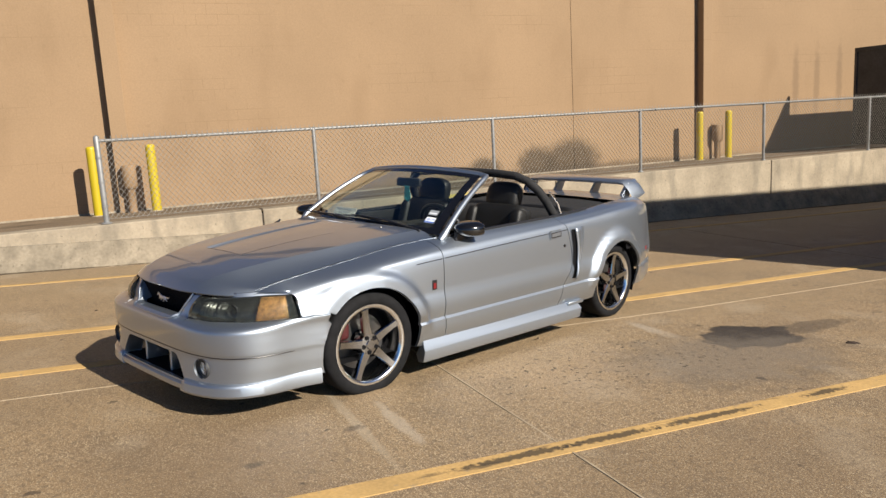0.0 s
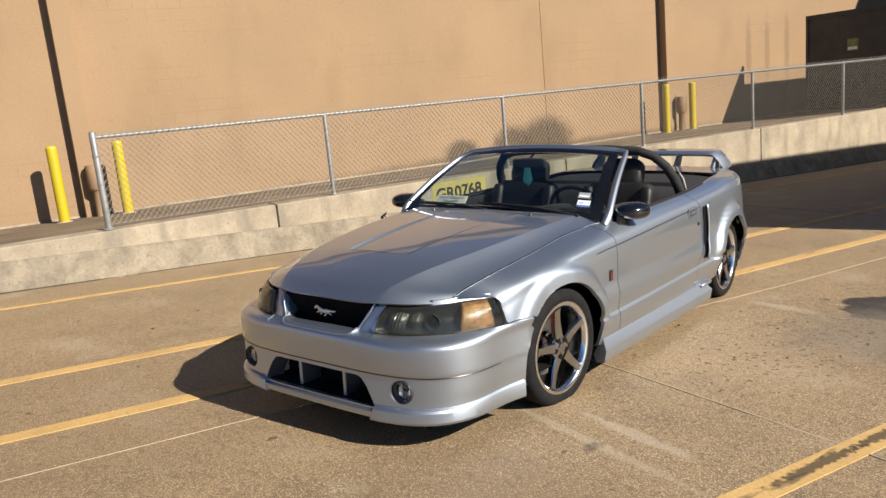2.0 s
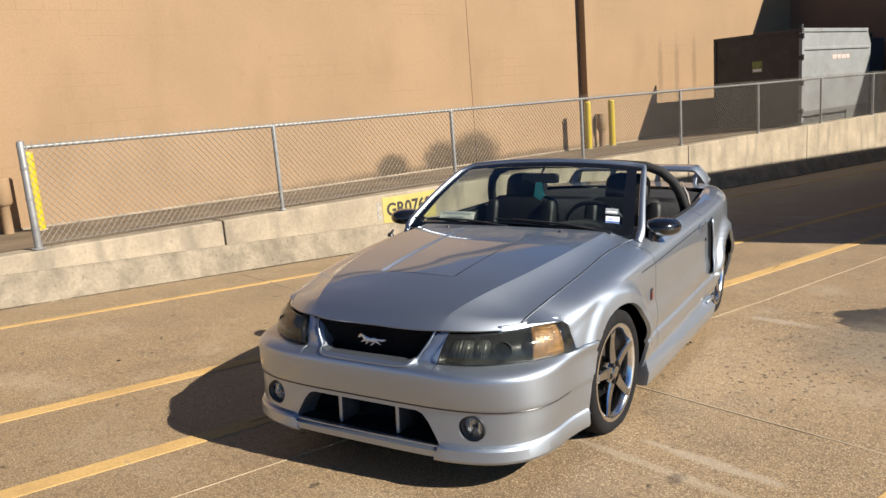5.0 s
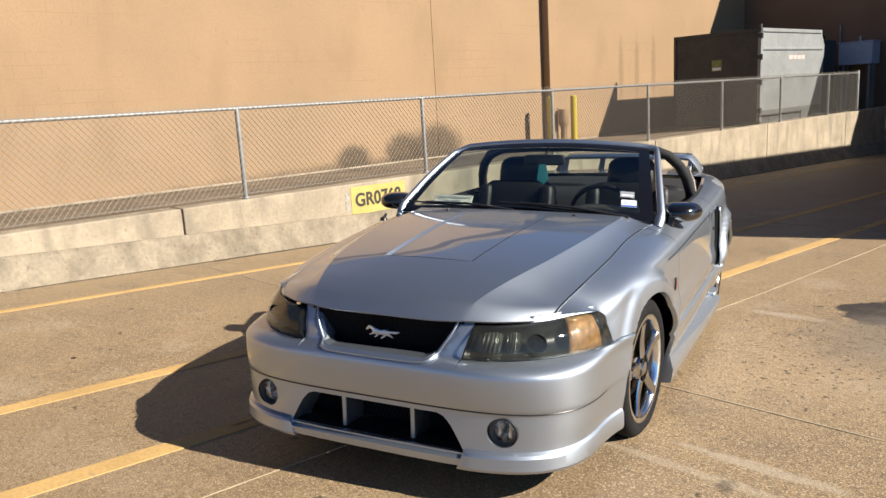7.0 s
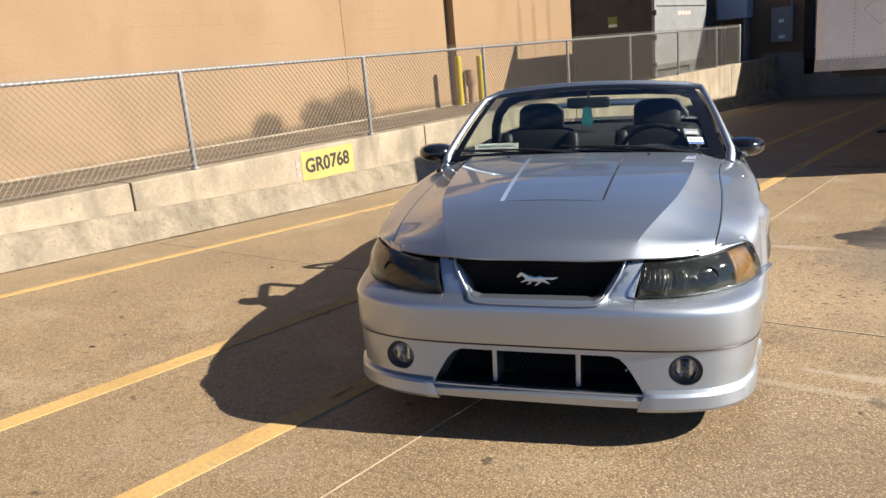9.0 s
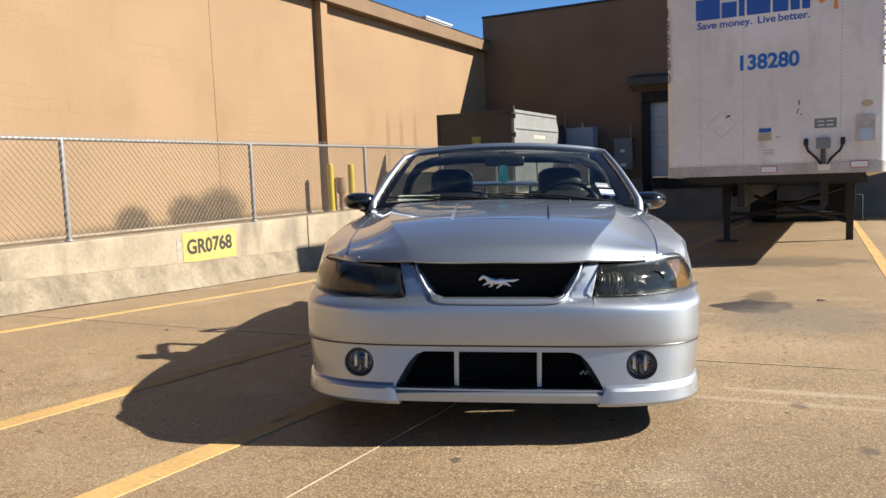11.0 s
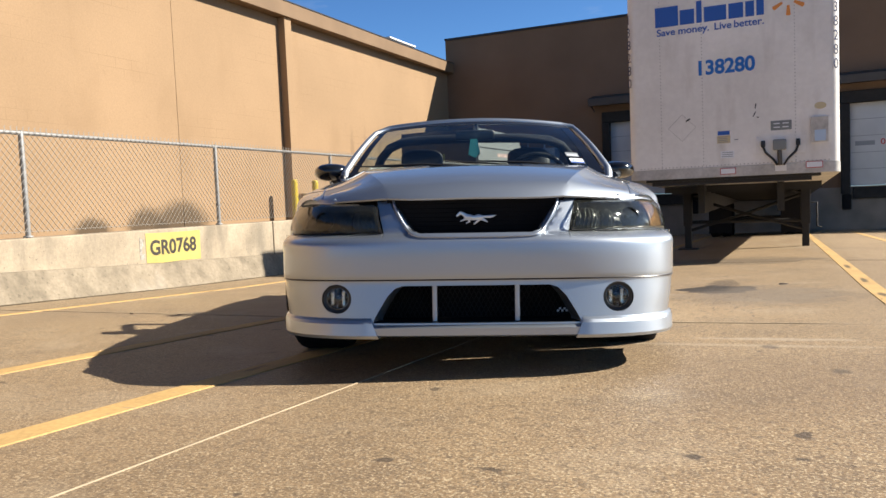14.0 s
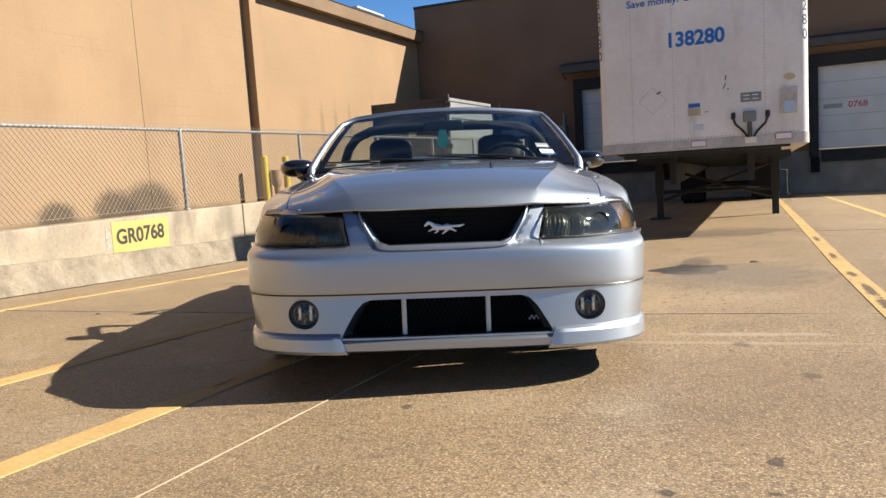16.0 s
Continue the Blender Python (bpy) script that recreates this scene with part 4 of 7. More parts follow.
def nose_sheet(cols, holes, depth, snap, lip=0.0):
    """A sheet over the nose from columns of (l, u), with openings that turn inwards."""
    bm = bmesh.new()
    edge = {}
    rows = []
    for col in cols:
        vs = []
        for l, u in col:
            p = Vector((l, u))
            on = None
            for h, poly in enumerate(holes):
                d, q = nearest_on(poly, p)
                if d < snap:
                    p, on = q, h
            f_ = nose_f(p.x, p.y)
            v = bm.verts.new((f_, p.x + (math.copysign(swell(f_), p.x) if abs(p.x) > .5 else 0.0), p.y))
            if on is not None:
                edge[v] = on
            vs.append(v)
        rows.append(vs)
    grid_faces(bm, rows)
    dead = []
    for fc in bm.faces:
        c = fc.calc_center_median()
        if any(inside(poly, (c.y, c.z)) for poly in holes):
            dead.append(fc)
    bmesh.ops.delete(bm, geom=dead, context='FACES')
    rim = [e for e in bm.edges if len(e.link_faces) == 1 and all(v in edge for v in e.verts)]
    made = {}
    for e in rim:
        q = []
        for v in e.verts:
            if v not in made:
                rim_co = v.co.copy()
                step = None
                if lip:
                    to = Vector((0, max(-.17, min(.17, rim_co.y)) - rim_co.y, .66 - rim_co.z)).normalized()
                    rim_co = rim_co + to * lip + Vector((-lip, 0, 0))
                    step = bm.verts.new(rim_co)
                made[v] = (step, bm.verts.new(rim_co + Vector((-depth, -v.co.y * 0.02, 0))))
            q.append(made[v])
        a_, b_ = e.verts
        if lip:
            bm.faces.new((a_, b_, q[1][0], q[0][0]))
            a_, b_ = q[0][0], q[1][0]
        bm.faces.new((a_, b_, q[1][1], q[0][1]))
    return bm


def disc_poly(cx, cy, r, n=20):
    return [(cx + r * math.cos(2 * math.pi * k / n), cy + r * math.sin(2 * math.pi * k / n)) for k in range(n)]


MOUTH = [(-.372, .212), (-.352, .250), (-.318, .308), (-.290, .338), (-.262, .348), (.262, .348), (.290, .338), (.318, .308), (.352, .250), (.372, .212)]
FOGS = [disc_poly(s * .503, .300, .0545) for s in (1, -1)]
cols = []
U_ROWS = list(np.linspace(.205, .367, 20)) + [.377] + list(np.linspace(.387, .505, 14)) + [.512, .518, .523, .528, .532, .536, .541]


def flank(k, u):
    """Half width at step k: even steps across the front, then even steps back along the flank."""
    n, w = smooth_table(BLUNT, u), smooth_table(WIDE, u)
    if k <= 74:
        return w * .80 * k / 74
    sv = (1 - .80 ** n) ** (1 / n) * (1 - (k - 74) / 30)
    return w * (1 - sv ** n) ** (1 / n)


for k in range(-104, 105):
    cols.append([(math.copysign(flank(abs(k), u), k), u) for u in U_ROWS])
NOSE_CUT = [(-.332, .499), (.332, .499), (.340, .56), (-.340, .56)]
bm = nose_sheet(cols, [MOUTH] + FOGS + [NOSE_CUT], 0.07, 0.0064)
cut_arches(bm)
fold(bm, lambda p: Vector((-.6, -p.y, 0)).normalized(), .03)
bumper = part("front_bumper", bm, M["paint"], car, "silver front bumper cover with wide lower mouth", smooth=40)
# crease round the bumper
for side in (1, -1):
    bm = bmesh.new()
    tube(bm, [(nose_f(l, .369) + .001, l * side, .369) for l in [.776 * math.sin(a_) ** .6 for a_ in np.linspace(0.0, 1.57, 60)]], 0.0030, 6)
    part("bumper_seam", bm, M["trim_black"], bumper)
# upper nose between the lamps, with the grille opening
GRILLE = [(-.330, .72), (-.318, .672), (-.302, .622), (-.272, .570), (-.244, .530), (-.205, .516), (.205, .516), (.244, .530), (.272, .570), (.302, .622), (.318, .672), (.330, .72)]
cols = []
for k in range(61):
    t = -1 + 2 * k / 60
    cols.append([(t * (.334 + max(0, u - .541) * .24), u) for u in [.497, .505, .512, .518, .523, .528, .532, .536] + list(np.linspace(.541, .668, 18))])
bm = nose_sheet(cols, [GRILLE], 0.06, 0.0068, 0.024)
nose = part("nose_panel", bm, M["paint"], car, "silver nose round the grille", smooth=40)
bm = bmesh.new()
prism(bm, [(.785, .490), (.818, .668), (.811, .672), (.778, .494)], -.325, .325, lambda a, b, h: (a, h, b))
gr = part("grille", bm, M["mesh_black"], car, "black recessed grille")
bm = bmesh.new()
trim = [(a, b) for a, b in GRILLE[1:-1]]
trim = [Vector((a, b)).lerp(Vector((c, d)), k / 6) for (a, b), (c, d) in zip(trim, trim[1:]) for k in range(6)]
for k in range(3):
    trim = trim[:1] + [(a + b + c) / 3 for a, b, c in zip(trim, trim[1:], trim[2:])] + trim[-1:]
tube(bm, [(nose_f(p.x, p.y) - .006, p.x * .968, p.y + .010) for p in trim], .0055, 8)
part("grille_trim", bm, M["paint"], gr, "bright thin grille surround", smooth=60)
bm = bmesh.new()
for k in range(30):
    y = -.30 + .6 * k / 29
    tube(bm, [(.792, y, .52), (.817, y, .655)], .0012, 4)
for k in range(7):
    z = .55 + .10 * k / 6
    tube(bm, [(.797 + (z - .55) * .185, -.30, z), (.797 + (z - .55) * .185, .30, z)], .0012, 4)
part("grille_mesh", bm, M["mesh_black"], gr, kind="stuff")
# chrome badge: a plain long running shape
bm = bmesh.new()
for pts_, rad in (([(-.040, .008), (-.026, .004), (-.006, .001), (.014, .004), (.028, .003)], [.008, .011, .0085, .010, .006]),
                  ([(-.030, .006), (-.046, .017), (-.054, .021)], [.009, .006, .005]), ([(-.052, .022), (-.062, .014), (-.070, .008)], [.006, .005, .0025]),
                  ([(.026, .006), (.042, .006), (.058, .006), (.076, .010)], [.004, .004, .0045, .0012]),
                  ([(-.030, -.001), (-.044, -.006), (-.056, -.012)], [.0055, .0035, .002]), ([(-.026, -.003), (-.022, -.014), (-.034, -.020)], [.0055, .0035, .002]),
                  ([(.022, -.001), (.034, -.008), (.046, -.016)], [.007, .004, .002]), ([(.016, -.001), (.008, -.013), (-.006, -.025)], [.007, .004, .002])):
    tube(bm, [(.832, a * .98, b * 1.05 + .594) for a, b in pts_], [r_ * 1.15 for r_ in rad], 7)
for v in bm.verts:
    v.co.x = .842 + (v.co.x - .832) * .5
    v.co.z = .594 + (v.co.z - .594) * (.85 if v.co.z < .594 else 1.0)
part("grille_badge", bm, M["badge_steel"], gr, "chrome running badge shape", smooth=50)
bm = bmesh.new()
tube(bm, [(.77, .008, .600), (.838, .008, .600)], .006, 8)
part("badge_stalk", bm, M["trim_black"], gr)
# lower mouth: black back, floor, two silver strakes, mesh
bm = bmesh.new()
box(bm, (.740, -.40, .19), (.750, .40, .37))
mo = part("lower_grille", bm, M["mesh_black"], bumper, "black lower air intake")
bm = bmesh.new()
for k in range(44):
    y = -.385 + .77 * k / 43
    for sgn in (1, -1):
        tube(bm, [(.762, y - sgn * .04, .20), (.762, y + sgn * .04, .36)], .0018, 3)
part("intake_mesh", bm, M["intake_wire"], mo, "black wire intake mesh")
for y in (-.150, .147):
    bm = bmesh.new()
    box(bm, (.76, y - .0095, .195), (.895, y + .0095, .352))
    part("intake_strake", bm, M["paint"], mo, "silver vertical strake", bevel=0.006)
bm = bmesh.new()
for sgn in range(9):
    for r in range(2):
        if (sgn + r) % 2 == 0:
            box(bm, (.768, .300 + sgn * .008, .232 + r * .008), (.770, .308 + sgn * .008, .240 + r * .008))
part("intake_sticker", bm, M["white_label"], mo, "small white chequered sticker")
bm = bmesh.new()
box(bm, (.752, -.372, .206), (.915, .372, .2135))
part("intake_floor", bm, M["mesh_black"], mo, "black intake floor")
# splitter: centre blade and two end caps
bm = bmesh.new()
rings = []
for k in range(33):
    l = -.385 + .77 * k / 32
    f = nose_f(l, .235) + .012
    rings.append([bm.verts.new((f + dx, l, z)) for dx, z in ((-.10, .210), (-.005, .203), (.006, .195), (.004, .168), (-.012, .161), (-.10, .161))])
grid_faces(bm, rings)
bm.faces.new(rings[0])
bm.faces.new(rings[-1])
part("splitter_blade", bm, M["paint"], bumper, "silver thin lower lip", smooth=40)
for side in (1, -1):
    bm = bmesh.new()
    rings = []
    s0 = (1 - (.378 / .757) ** 4) ** .25
    for k in range(41):
        sv = s0 - (s0 - .075) * (k / 40) ** 1.7
        l = .757 * (1 - sv ** 4) ** .25
        f = .30 + (.938 - .30) * sv
        rise = 0.010 * max(0, (k - 18) / 22) ** 1.5
        nrm = Vector((sv ** 3 / .638, (l / .757) ** 3 / .757, 0)).normalized() * (1 - .55 * (l / .757) ** 5)
        first = 0.006 if k == 0 else 0.0
        prof = ((-.03, .234 + rise), (.002, .230 + rise), (.018 - first, .222 + rise), (.026 - first, .211 + rise), (.030 - first, .168), (.022, .156), (-.05, .158))
        rings.append([bm.verts.new((f + nrm.x * o, (l + swell(f) + nrm.y * o - (.032 * (.236 - z) / .08 if k == 0 else 0.0)) * side, z)) for o, z in prof])
    grid_faces(bm, rings)
    bm.faces.new(rings[0])
    bm.faces.new(rings[-1])
    part("splitter_cap", bm, M["paint"], bumper, "silver splitter end cap", smooth=22)
    # fog lamp: dark bowl, chrome ring, patterned lens
    c = Vector((nose_f(.503, .300) - .014, .503 * side, .300))
    bm = bmesh.new()
    lathe(bm, [(.0555, .012), (.057, -.05), (.01, -.06)], 28, 'X', c)
    fog = part("fog_lamp", bm, M["trim_black"], bumper, "round fog lamp in a dark bowl", smooth=50)
    bm = bmesh.new()
    lathe(bm, [(.0560, -.014), (.0560, .005), (.0510, .007), (.0400, -.002), (.0375, -.012)], 28, 'X', c)
    part("fog_ring", bm, M["fog_bezel"], fog, smooth=50)
    bm = bmesh.new()
    lathe(bm, [(.0395, -.010), (.035, -.020), (.026, -.030), (.012, -.038), (.001, -.040)], 10, 'X', c)
    part("fog_reflector", bm, M["fog_silver"], fog, "faceted silver reflector", smooth=12)
    bm = bmesh.new()
    lathe(bm, [(.001, -.008), (.0085, -.009), (.0095, -.014), (.0095, -.036)], 16, 'X', c)
    part("fog_bulb_shield", bm, M["trim_black"], fog, "dark bulb shield", smooth=40)
    # two silver bars added to imitate upright highlights on the reflector
    for dy, hz in ((-.019, .021), (.017, .025)):
        bm = bmesh.new()
        box(bm, (c.x - .020, c.y + dy - .005, c.z - hz), (c.x - .014, c.y + dy + .005, c.z + hz))
        part("fog_highlight_bar", bm, M["fog_silver"], fog, "upright silver bar imitating a highlight on the reflector", bevel=.003)
    bm = bmesh.new()
    lathe(bm, [(.0392, -.009), (.0410, -.0025), (.0392, -.0020), (.0380, -.008)], 28, 'X', c, close=True)
    part("fog_rim", bm, M["fog_silver"], fog, "thin bright rim", smooth=50)
    bm = bmesh.new()
    lathe(bm, [(.0005, .008), (.018, .006), (.030, .001), (.039, -.005), (.039, -.008), (.0005, .002)], 24, 'X', c)
    ob = part("fog_glass", bm, M["clear"], fog, "clear ribbed glass", smooth=60)
    ob.visible_shadow = False

    # headlamp: smoked lens over a dark housing with reflectors and an amber corner
    def lamp_point(a, b, inset=0.0):
        """a from the inner end (0) to the outer tip (1), b from bottom (0) to top (1)."""
        lb = .343 + (.772 - .343) * a
        ub = .546 - .004 * a
        bot = Vector((smooth_table(tab(.343, .874, .45, .848, .55, .795, .65, .708, .72, .605, .772, .470), lb), lb, ub))
        lt = .364 + (.722 - .364) * a
        top = Vector((smooth_table(tab(.364, .812, .45, .785, .55, .715, .602, .665, .66, .580, .722, .480), lt), lt, smooth_table(tab(.364, .654, .50, .657, .602, .662, .66, .666, .722, .664), lt)))
        p_ = bot.lerp(top, b)
        bow = .020 * math.sin(math.pi * b) * (1 - .3 * a)
        n_ = Vector((1 - .55 * a, .30 + .6 * a, .35)).normalized()
        p_ += n_ * (bow - inset)
        return Vector((p_.x, p_.y * side, p_.z))
    bm = bmesh.new()
    grid_faces(bm, [[bm.verts.new(lamp_point(i / 24, j / 8)) for j in range(9)] for i in range(25)])
    lens = skin(part("headlamp", bm, M["lens"], car, "smoked clear headlamp lens", smooth=60), 0.003)
    lens.visible_shadow = False
    bm = bmesh.new()
    grid_faces(bm, [[bm.verts.new(lamp_point(i / 24, j / 8, .012 + .055 * math.sin(math.pi * min(1, max(0, j / 8))) * (1 if .04 < i / 24 < .97 else .2))) for j in range(9)] for i in range(25)])
    part("lamp_housing", bm, M["lamp_dark"], lens, "dark grey lamp housing", smooth=60)
    for a0, a1, ins in ((.07, .30, .026), (.33, .46, .034)):
        bm = bmesh.new()
        rows = []
        for i in range(25):
            t = i / 24
            rib = .0035 * (i % 4 in (1, 2))
            rows.append([bm.verts.new(lamp_point(a0 + (a1 - a0) * t, .16 + .70 * j / 6, ins - rib + .02 * (2 * t - 1) ** 2 + .012 * (2 * j / 6 - 1) ** 2)) for j in range(7)])
        grid_faces(bm, rows)
        part("lamp_reflector", bm, M["lamp_hazed"], lens, "grey hazed fluted reflector", smooth=30)
    c2 = lamp_point(.57, .46, .030)
    ax = Vector((1, .25 * side, .05)).normalized()
    bm = bmesh.new()
    lathe(bm, [(.036, .020), (.033, .0), (.020, -.014), (.001, -.018)], 22, 'X')
    bmesh.ops.transform(bm, matrix=Matrix.Translation(c2) @ ax.to_track_quat('X', 'Z').to_matrix().to_4x4(), verts=bm.verts)
    part("lamp_bowl", bm, M["lamp_dark"], lens, "dark lamp bowl", smooth=50)
    bm = bmesh.new()
    lathe(bm, [(.001, .012), (.007, .010), (.008, -.012)], 12, 'X')
    bmesh.ops.transform(bm, matrix=Matrix.Translation(c2) @ ax.to_track_quat('X', 'Z').to_matrix().to_4x4(), verts=bm.verts)
    part("lamp_bulb", bm, M["lamp_hazed"], lens, smooth=50)
    bm = bmesh.new()
    grid_faces(bm, [[bm.verts.new(lamp_point(.775 + .185 * i / 8, .05 + .88 * j / 6, .012)) for j in range(7)] for i in range(9)])
    skin(part("turn_signal", bm, M["amber"], lens, "amber turn signal", smooth=60), .006)
    bm = bmesh.new()
    grid_faces(bm, [[bm.verts.new(lamp_point(a, 1.0, .003) + Vector((-.001 - .007 * q, -.004 * q * side, .001 + .0135 * q))) for q in (0, .3, .6, 1, 1.35, 1.7)] for a in np.linspace(.50, 1.0, 14)])
    skin(part("lamp_brow", bm, M["paint"], car, smooth=60), .003)
    # black bezel line round the lamp
    bm = bmesh.new()
    loop = [(i / 20, 0) for i in range(21)] + [(1, j / 6) for j in range(1, 7)] + [(1 - i / 20, 1) for i in range(1, 21)] + [(0, 1 - j / 6) for j in range(1, 7)]
    tube(bm, [lamp_point(a, b, .004) for a, b in loop], .0035, 6)
    part("lamp_seal", bm, M["mesh_black"], lens)


# ---- bonnet ----
HOOD_EDGE = lambda l: 0.850 - 0.194 * (abs(l) / .602) ** 3.4
HOOD_BACK = lambda l: -0.560 - 0.10 * (abs(l) / .68) ** 2
L_F = ROWS_L[6]
L_G = tab(.85, .312, .7, .368, .6, .402, .45, .447, .3, .482, 0, .528, -.3, .556, -.65, .575)
# heights along the fender edge, the crease and the middle, before the front edge rolls over
U_F = tab(.85, .655, .75, .675, .654, .692, .60, .697, .45, .728, .2, .765, 0, .790, -.3, .828, -.6, .848)
U_G = tab(.86, .686, .80, .714, .70, .750, .60, .775, .45, .802, .2, .832, 0, .852, -.3, .876, -.65, .896)
U_H = tab(.86, .694, .80, .726, .70, .765, .60, .792, .45, .825, .2, .856, 0, .875, -.3, .897, -.65, .915)


def hood_u(f, l):
    l = abs(l)
    lf, uf = max(smooth_table(L_F, min(f, .654)), l), smooth_table(U_F, f)
    k = max(0.0, min(1.0, (f - .50) / .09))
    uf = k * uf + (1 - k) * smooth_table(ROWS_U[6], f)
    lg, ug, uh = smooth_table(L_G, f), smooth_table(U_G, f), smooth_table(U_H, f)
    e = max(0.0, 1 - max(0.0, HOOD_EDGE(min(l, .602)) - f) / .075)
    roll = .028 * e * e
    if l <= lg:
        return uh - (uh - ug) * (l / lg) ** 1.7 - roll
    t = min(1, (l - lg) / max(.02, lf - lg))
    return ug + (uf - ug) * t - 0.11 * (ug - uf) * math.sin(math.pi * t) * (1 - .5 * e) - roll


bm = bmesh.new()
rows = []
NO, NA, NB, NF = 22, 9, 14, 70
SCOOP = lambda f: .205 + .035 * (.455 - f) / .93
# columns keep to the crease and to the sunken scoop, so that both stay sharp
spots = [(0, k / NO) for k in range(NO)] + [(1, k / NA) for k in range(NA)] + [(2, 0)] + [(3, k / NB) for k in range(NB // 2 + 1)]
spots = [(a, b, -1) for a, b in spots] + [(a, b, 1) for a, b in spots[-2::-1]]
ts = sorted([1 - (1 - k / NF) ** 1.5 for k in range(NF + 1)] + [.7190, .7245])
for band, b, sg in spots:
    row = []
    for t in ts:
        f = l = 0.0
        for _ in range(6):
            lf = smooth_table(L_F, min(f, .654)) - G * 2.0
            lg = min(smooth_table(L_G, f), lf - .02)
            hs = SCOOP(f)
            marks = (lf, lg, hs, hs - .012, -hs + .012)
            l = sg * (marks[band] + (marks[band + 1] - marks[band]) * b)
            fb = HOOD_BACK(l)
            f = fb + (HOOD_EDGE(min(.602, abs(l))) - fb) * t
        sunk = (.013 - .008 * (.7190 - t) / .72) * (.60 - .22 * max(-1.0, min(1.0, l / .2))) if band == 3 and t < .7191 else 0.0
        row.append(bm.verts.new((f, l, hood_u(f, l) + .001 - sunk * min(1, max(0, (t - .03) * 12)))))
    rows.append(row)
grid_faces(bm, rows)
fold(bm, lambda p: Vector((-.5, 0, -1)), .006)
bonnet = part("bonnet", bm, M["paint"], car, "silver bonnet with a raised centre", smooth=9)
# dark inner panel under the bonnet's front edge
bm = bmesh.new()
grid_faces(bm, [[bm.verts.new((HOOD_EDGE(l) - .004 - q, l, hood_u(HOOD_EDGE(l) - .004 - q, l) - .007)) for q in (0, .015, .03, .05, .075)] for l in np.linspace(-.56, .56, 41)])
part("bonnet_lining", bm, M["mesh_black"], bonnet, "black panel under the bonnet edge")
# rolled fender edges beside the bonnet
for side in (1, -1):
    bm = bmesh.new()
    tube(bm, [side_point(f, 6.0, side) + Vector((0, 0.001 * side, -.0010)) for f in np.linspace(-.52, .640, 50)], .0017, 6)
    part("rolled_edge", bm, M["paint"], car, smooth=60)
    bm = bmesh.new()
    tube(bm, [side_point(f, 6.0, side) + Vector((0, -.0050 * side, .0002)) for f in np.linspace(-.52, .640, 50)], .0024, 6)
    part("bonnet_gap", bm, M["mesh_black"], car, "dark gap beside the bonnet", smooth=60)
bm = bmesh.new()
tube(bm, [(HOOD_BACK(l) + (HOOD_EDGE(l) - HOOD_BACK(l)) * .722, l, hood_u(.455, l) - .0015) for l in np.linspace(-.196, .196, 15)], .0032, 6)
part("scoop_slot", bm, M["mesh_black"], bonnet, "dark line at the front of the sunken scoop")
bm = bmesh.new()
line = []
for k in range(16):
    t = .716 - .46 * k / 15
    f = HOOD_BACK(.2) + (HOOD_EDGE(.2) - HOOD_BACK(.2)) * t
    l = SCOOP(f) - .005
    line.append((f, l, hood_u(f, l) - .0004))
tube(bm, line, [.0022 - .0014 * k / 15 for k in range(16)], 6)
part("scoop_slot", bm, M["mesh_black"], bonnet, "dark line at the side of the sunken scoop")
for y in (-.35, .35):
    bm = bmesh.new()
    tube(bm, [(-.50, y, hood_u(-.5, y) + .002), (-.50, y, hood_u(-.5, y) + .010)], [.010, .006], 8)
    part("washer_jet", bm, M["trim_black"], bonnet)
bm = bmesh.new()
base = Vector((-.41, -.70, .842))
tube(bm, [base, base + Vector((0, 0, .014)), base + Vector((-.006, 0, .018)), base + Vector((-.03, 0, .035))], [.022, .018, .009, .006], 10)
part("antenna_stub", bm, M["trim_black"], car, "black antenna stub", smooth=50)

# ---- windscreen, cowl ----
WS_B = lambda t: Vector((-.655 + .055 * (1 - t * t), t * .715, .866 + .025 * (1 - t * t)))
WS_T = lambda t: Vector((-1.235 + .055 * (1 - t * t), t * .572, 1.213 + .034 * (1 - t * t)))
bm = bmesh.new()
rows = []
for i in range(33):
    t = -1 + i / 16
    rows.append([bm.verts.new(WS_B(t).lerp(WS_T(t), j / 12) + Vector((.5, 0, .8)) * .022 * math.sin(math.pi * j / 12)) for j in range(13)])
grid_faces(bm, rows)
ws = skin(part("windscreen", bm, M["glass"], car, "clear curved windscreen", smooth=80), .004)
ws.visible_shadow = False
bm = bmesh.new()
rows = []
for i in range(33):
    t = -1 + i / 16
    rows.append([bm.verts.new(WS_B(t).lerp(WS_T(t), j) + Vector((.5, 0, .8)) * (.022 * math.sin(math.pi * j) + .0035)) for j in (.925, .95, .975, 1.0)])
grid_faces(bm, rows)
part("sun_strip", bm, M["gloss_black"], ws, "black shade band", smooth=80)
for t0, t1, j0, j1 in ((-1, -.940, 0, 1), (.905, 1, 0, 1), (-1, 1, 0, .070)):
    bm = bmesh.new()
    rows = []
    for i in range(17):
        t = t0 + (t1 - t0) * i / 16
        rows.append([bm.verts.new(WS_B(t).lerp(WS_T(t), j0 + (j1 - j0) * j / 12) + Vector((.5, 0, .8)) * (.022 * math.sin(math.pi * (j0 + (j1 - j0) * j / 12)) + .003)) for j in range(13)])
    grid_faces(bm, rows)
    part("glass_border", bm, M["gloss_black"], ws, smooth=80)
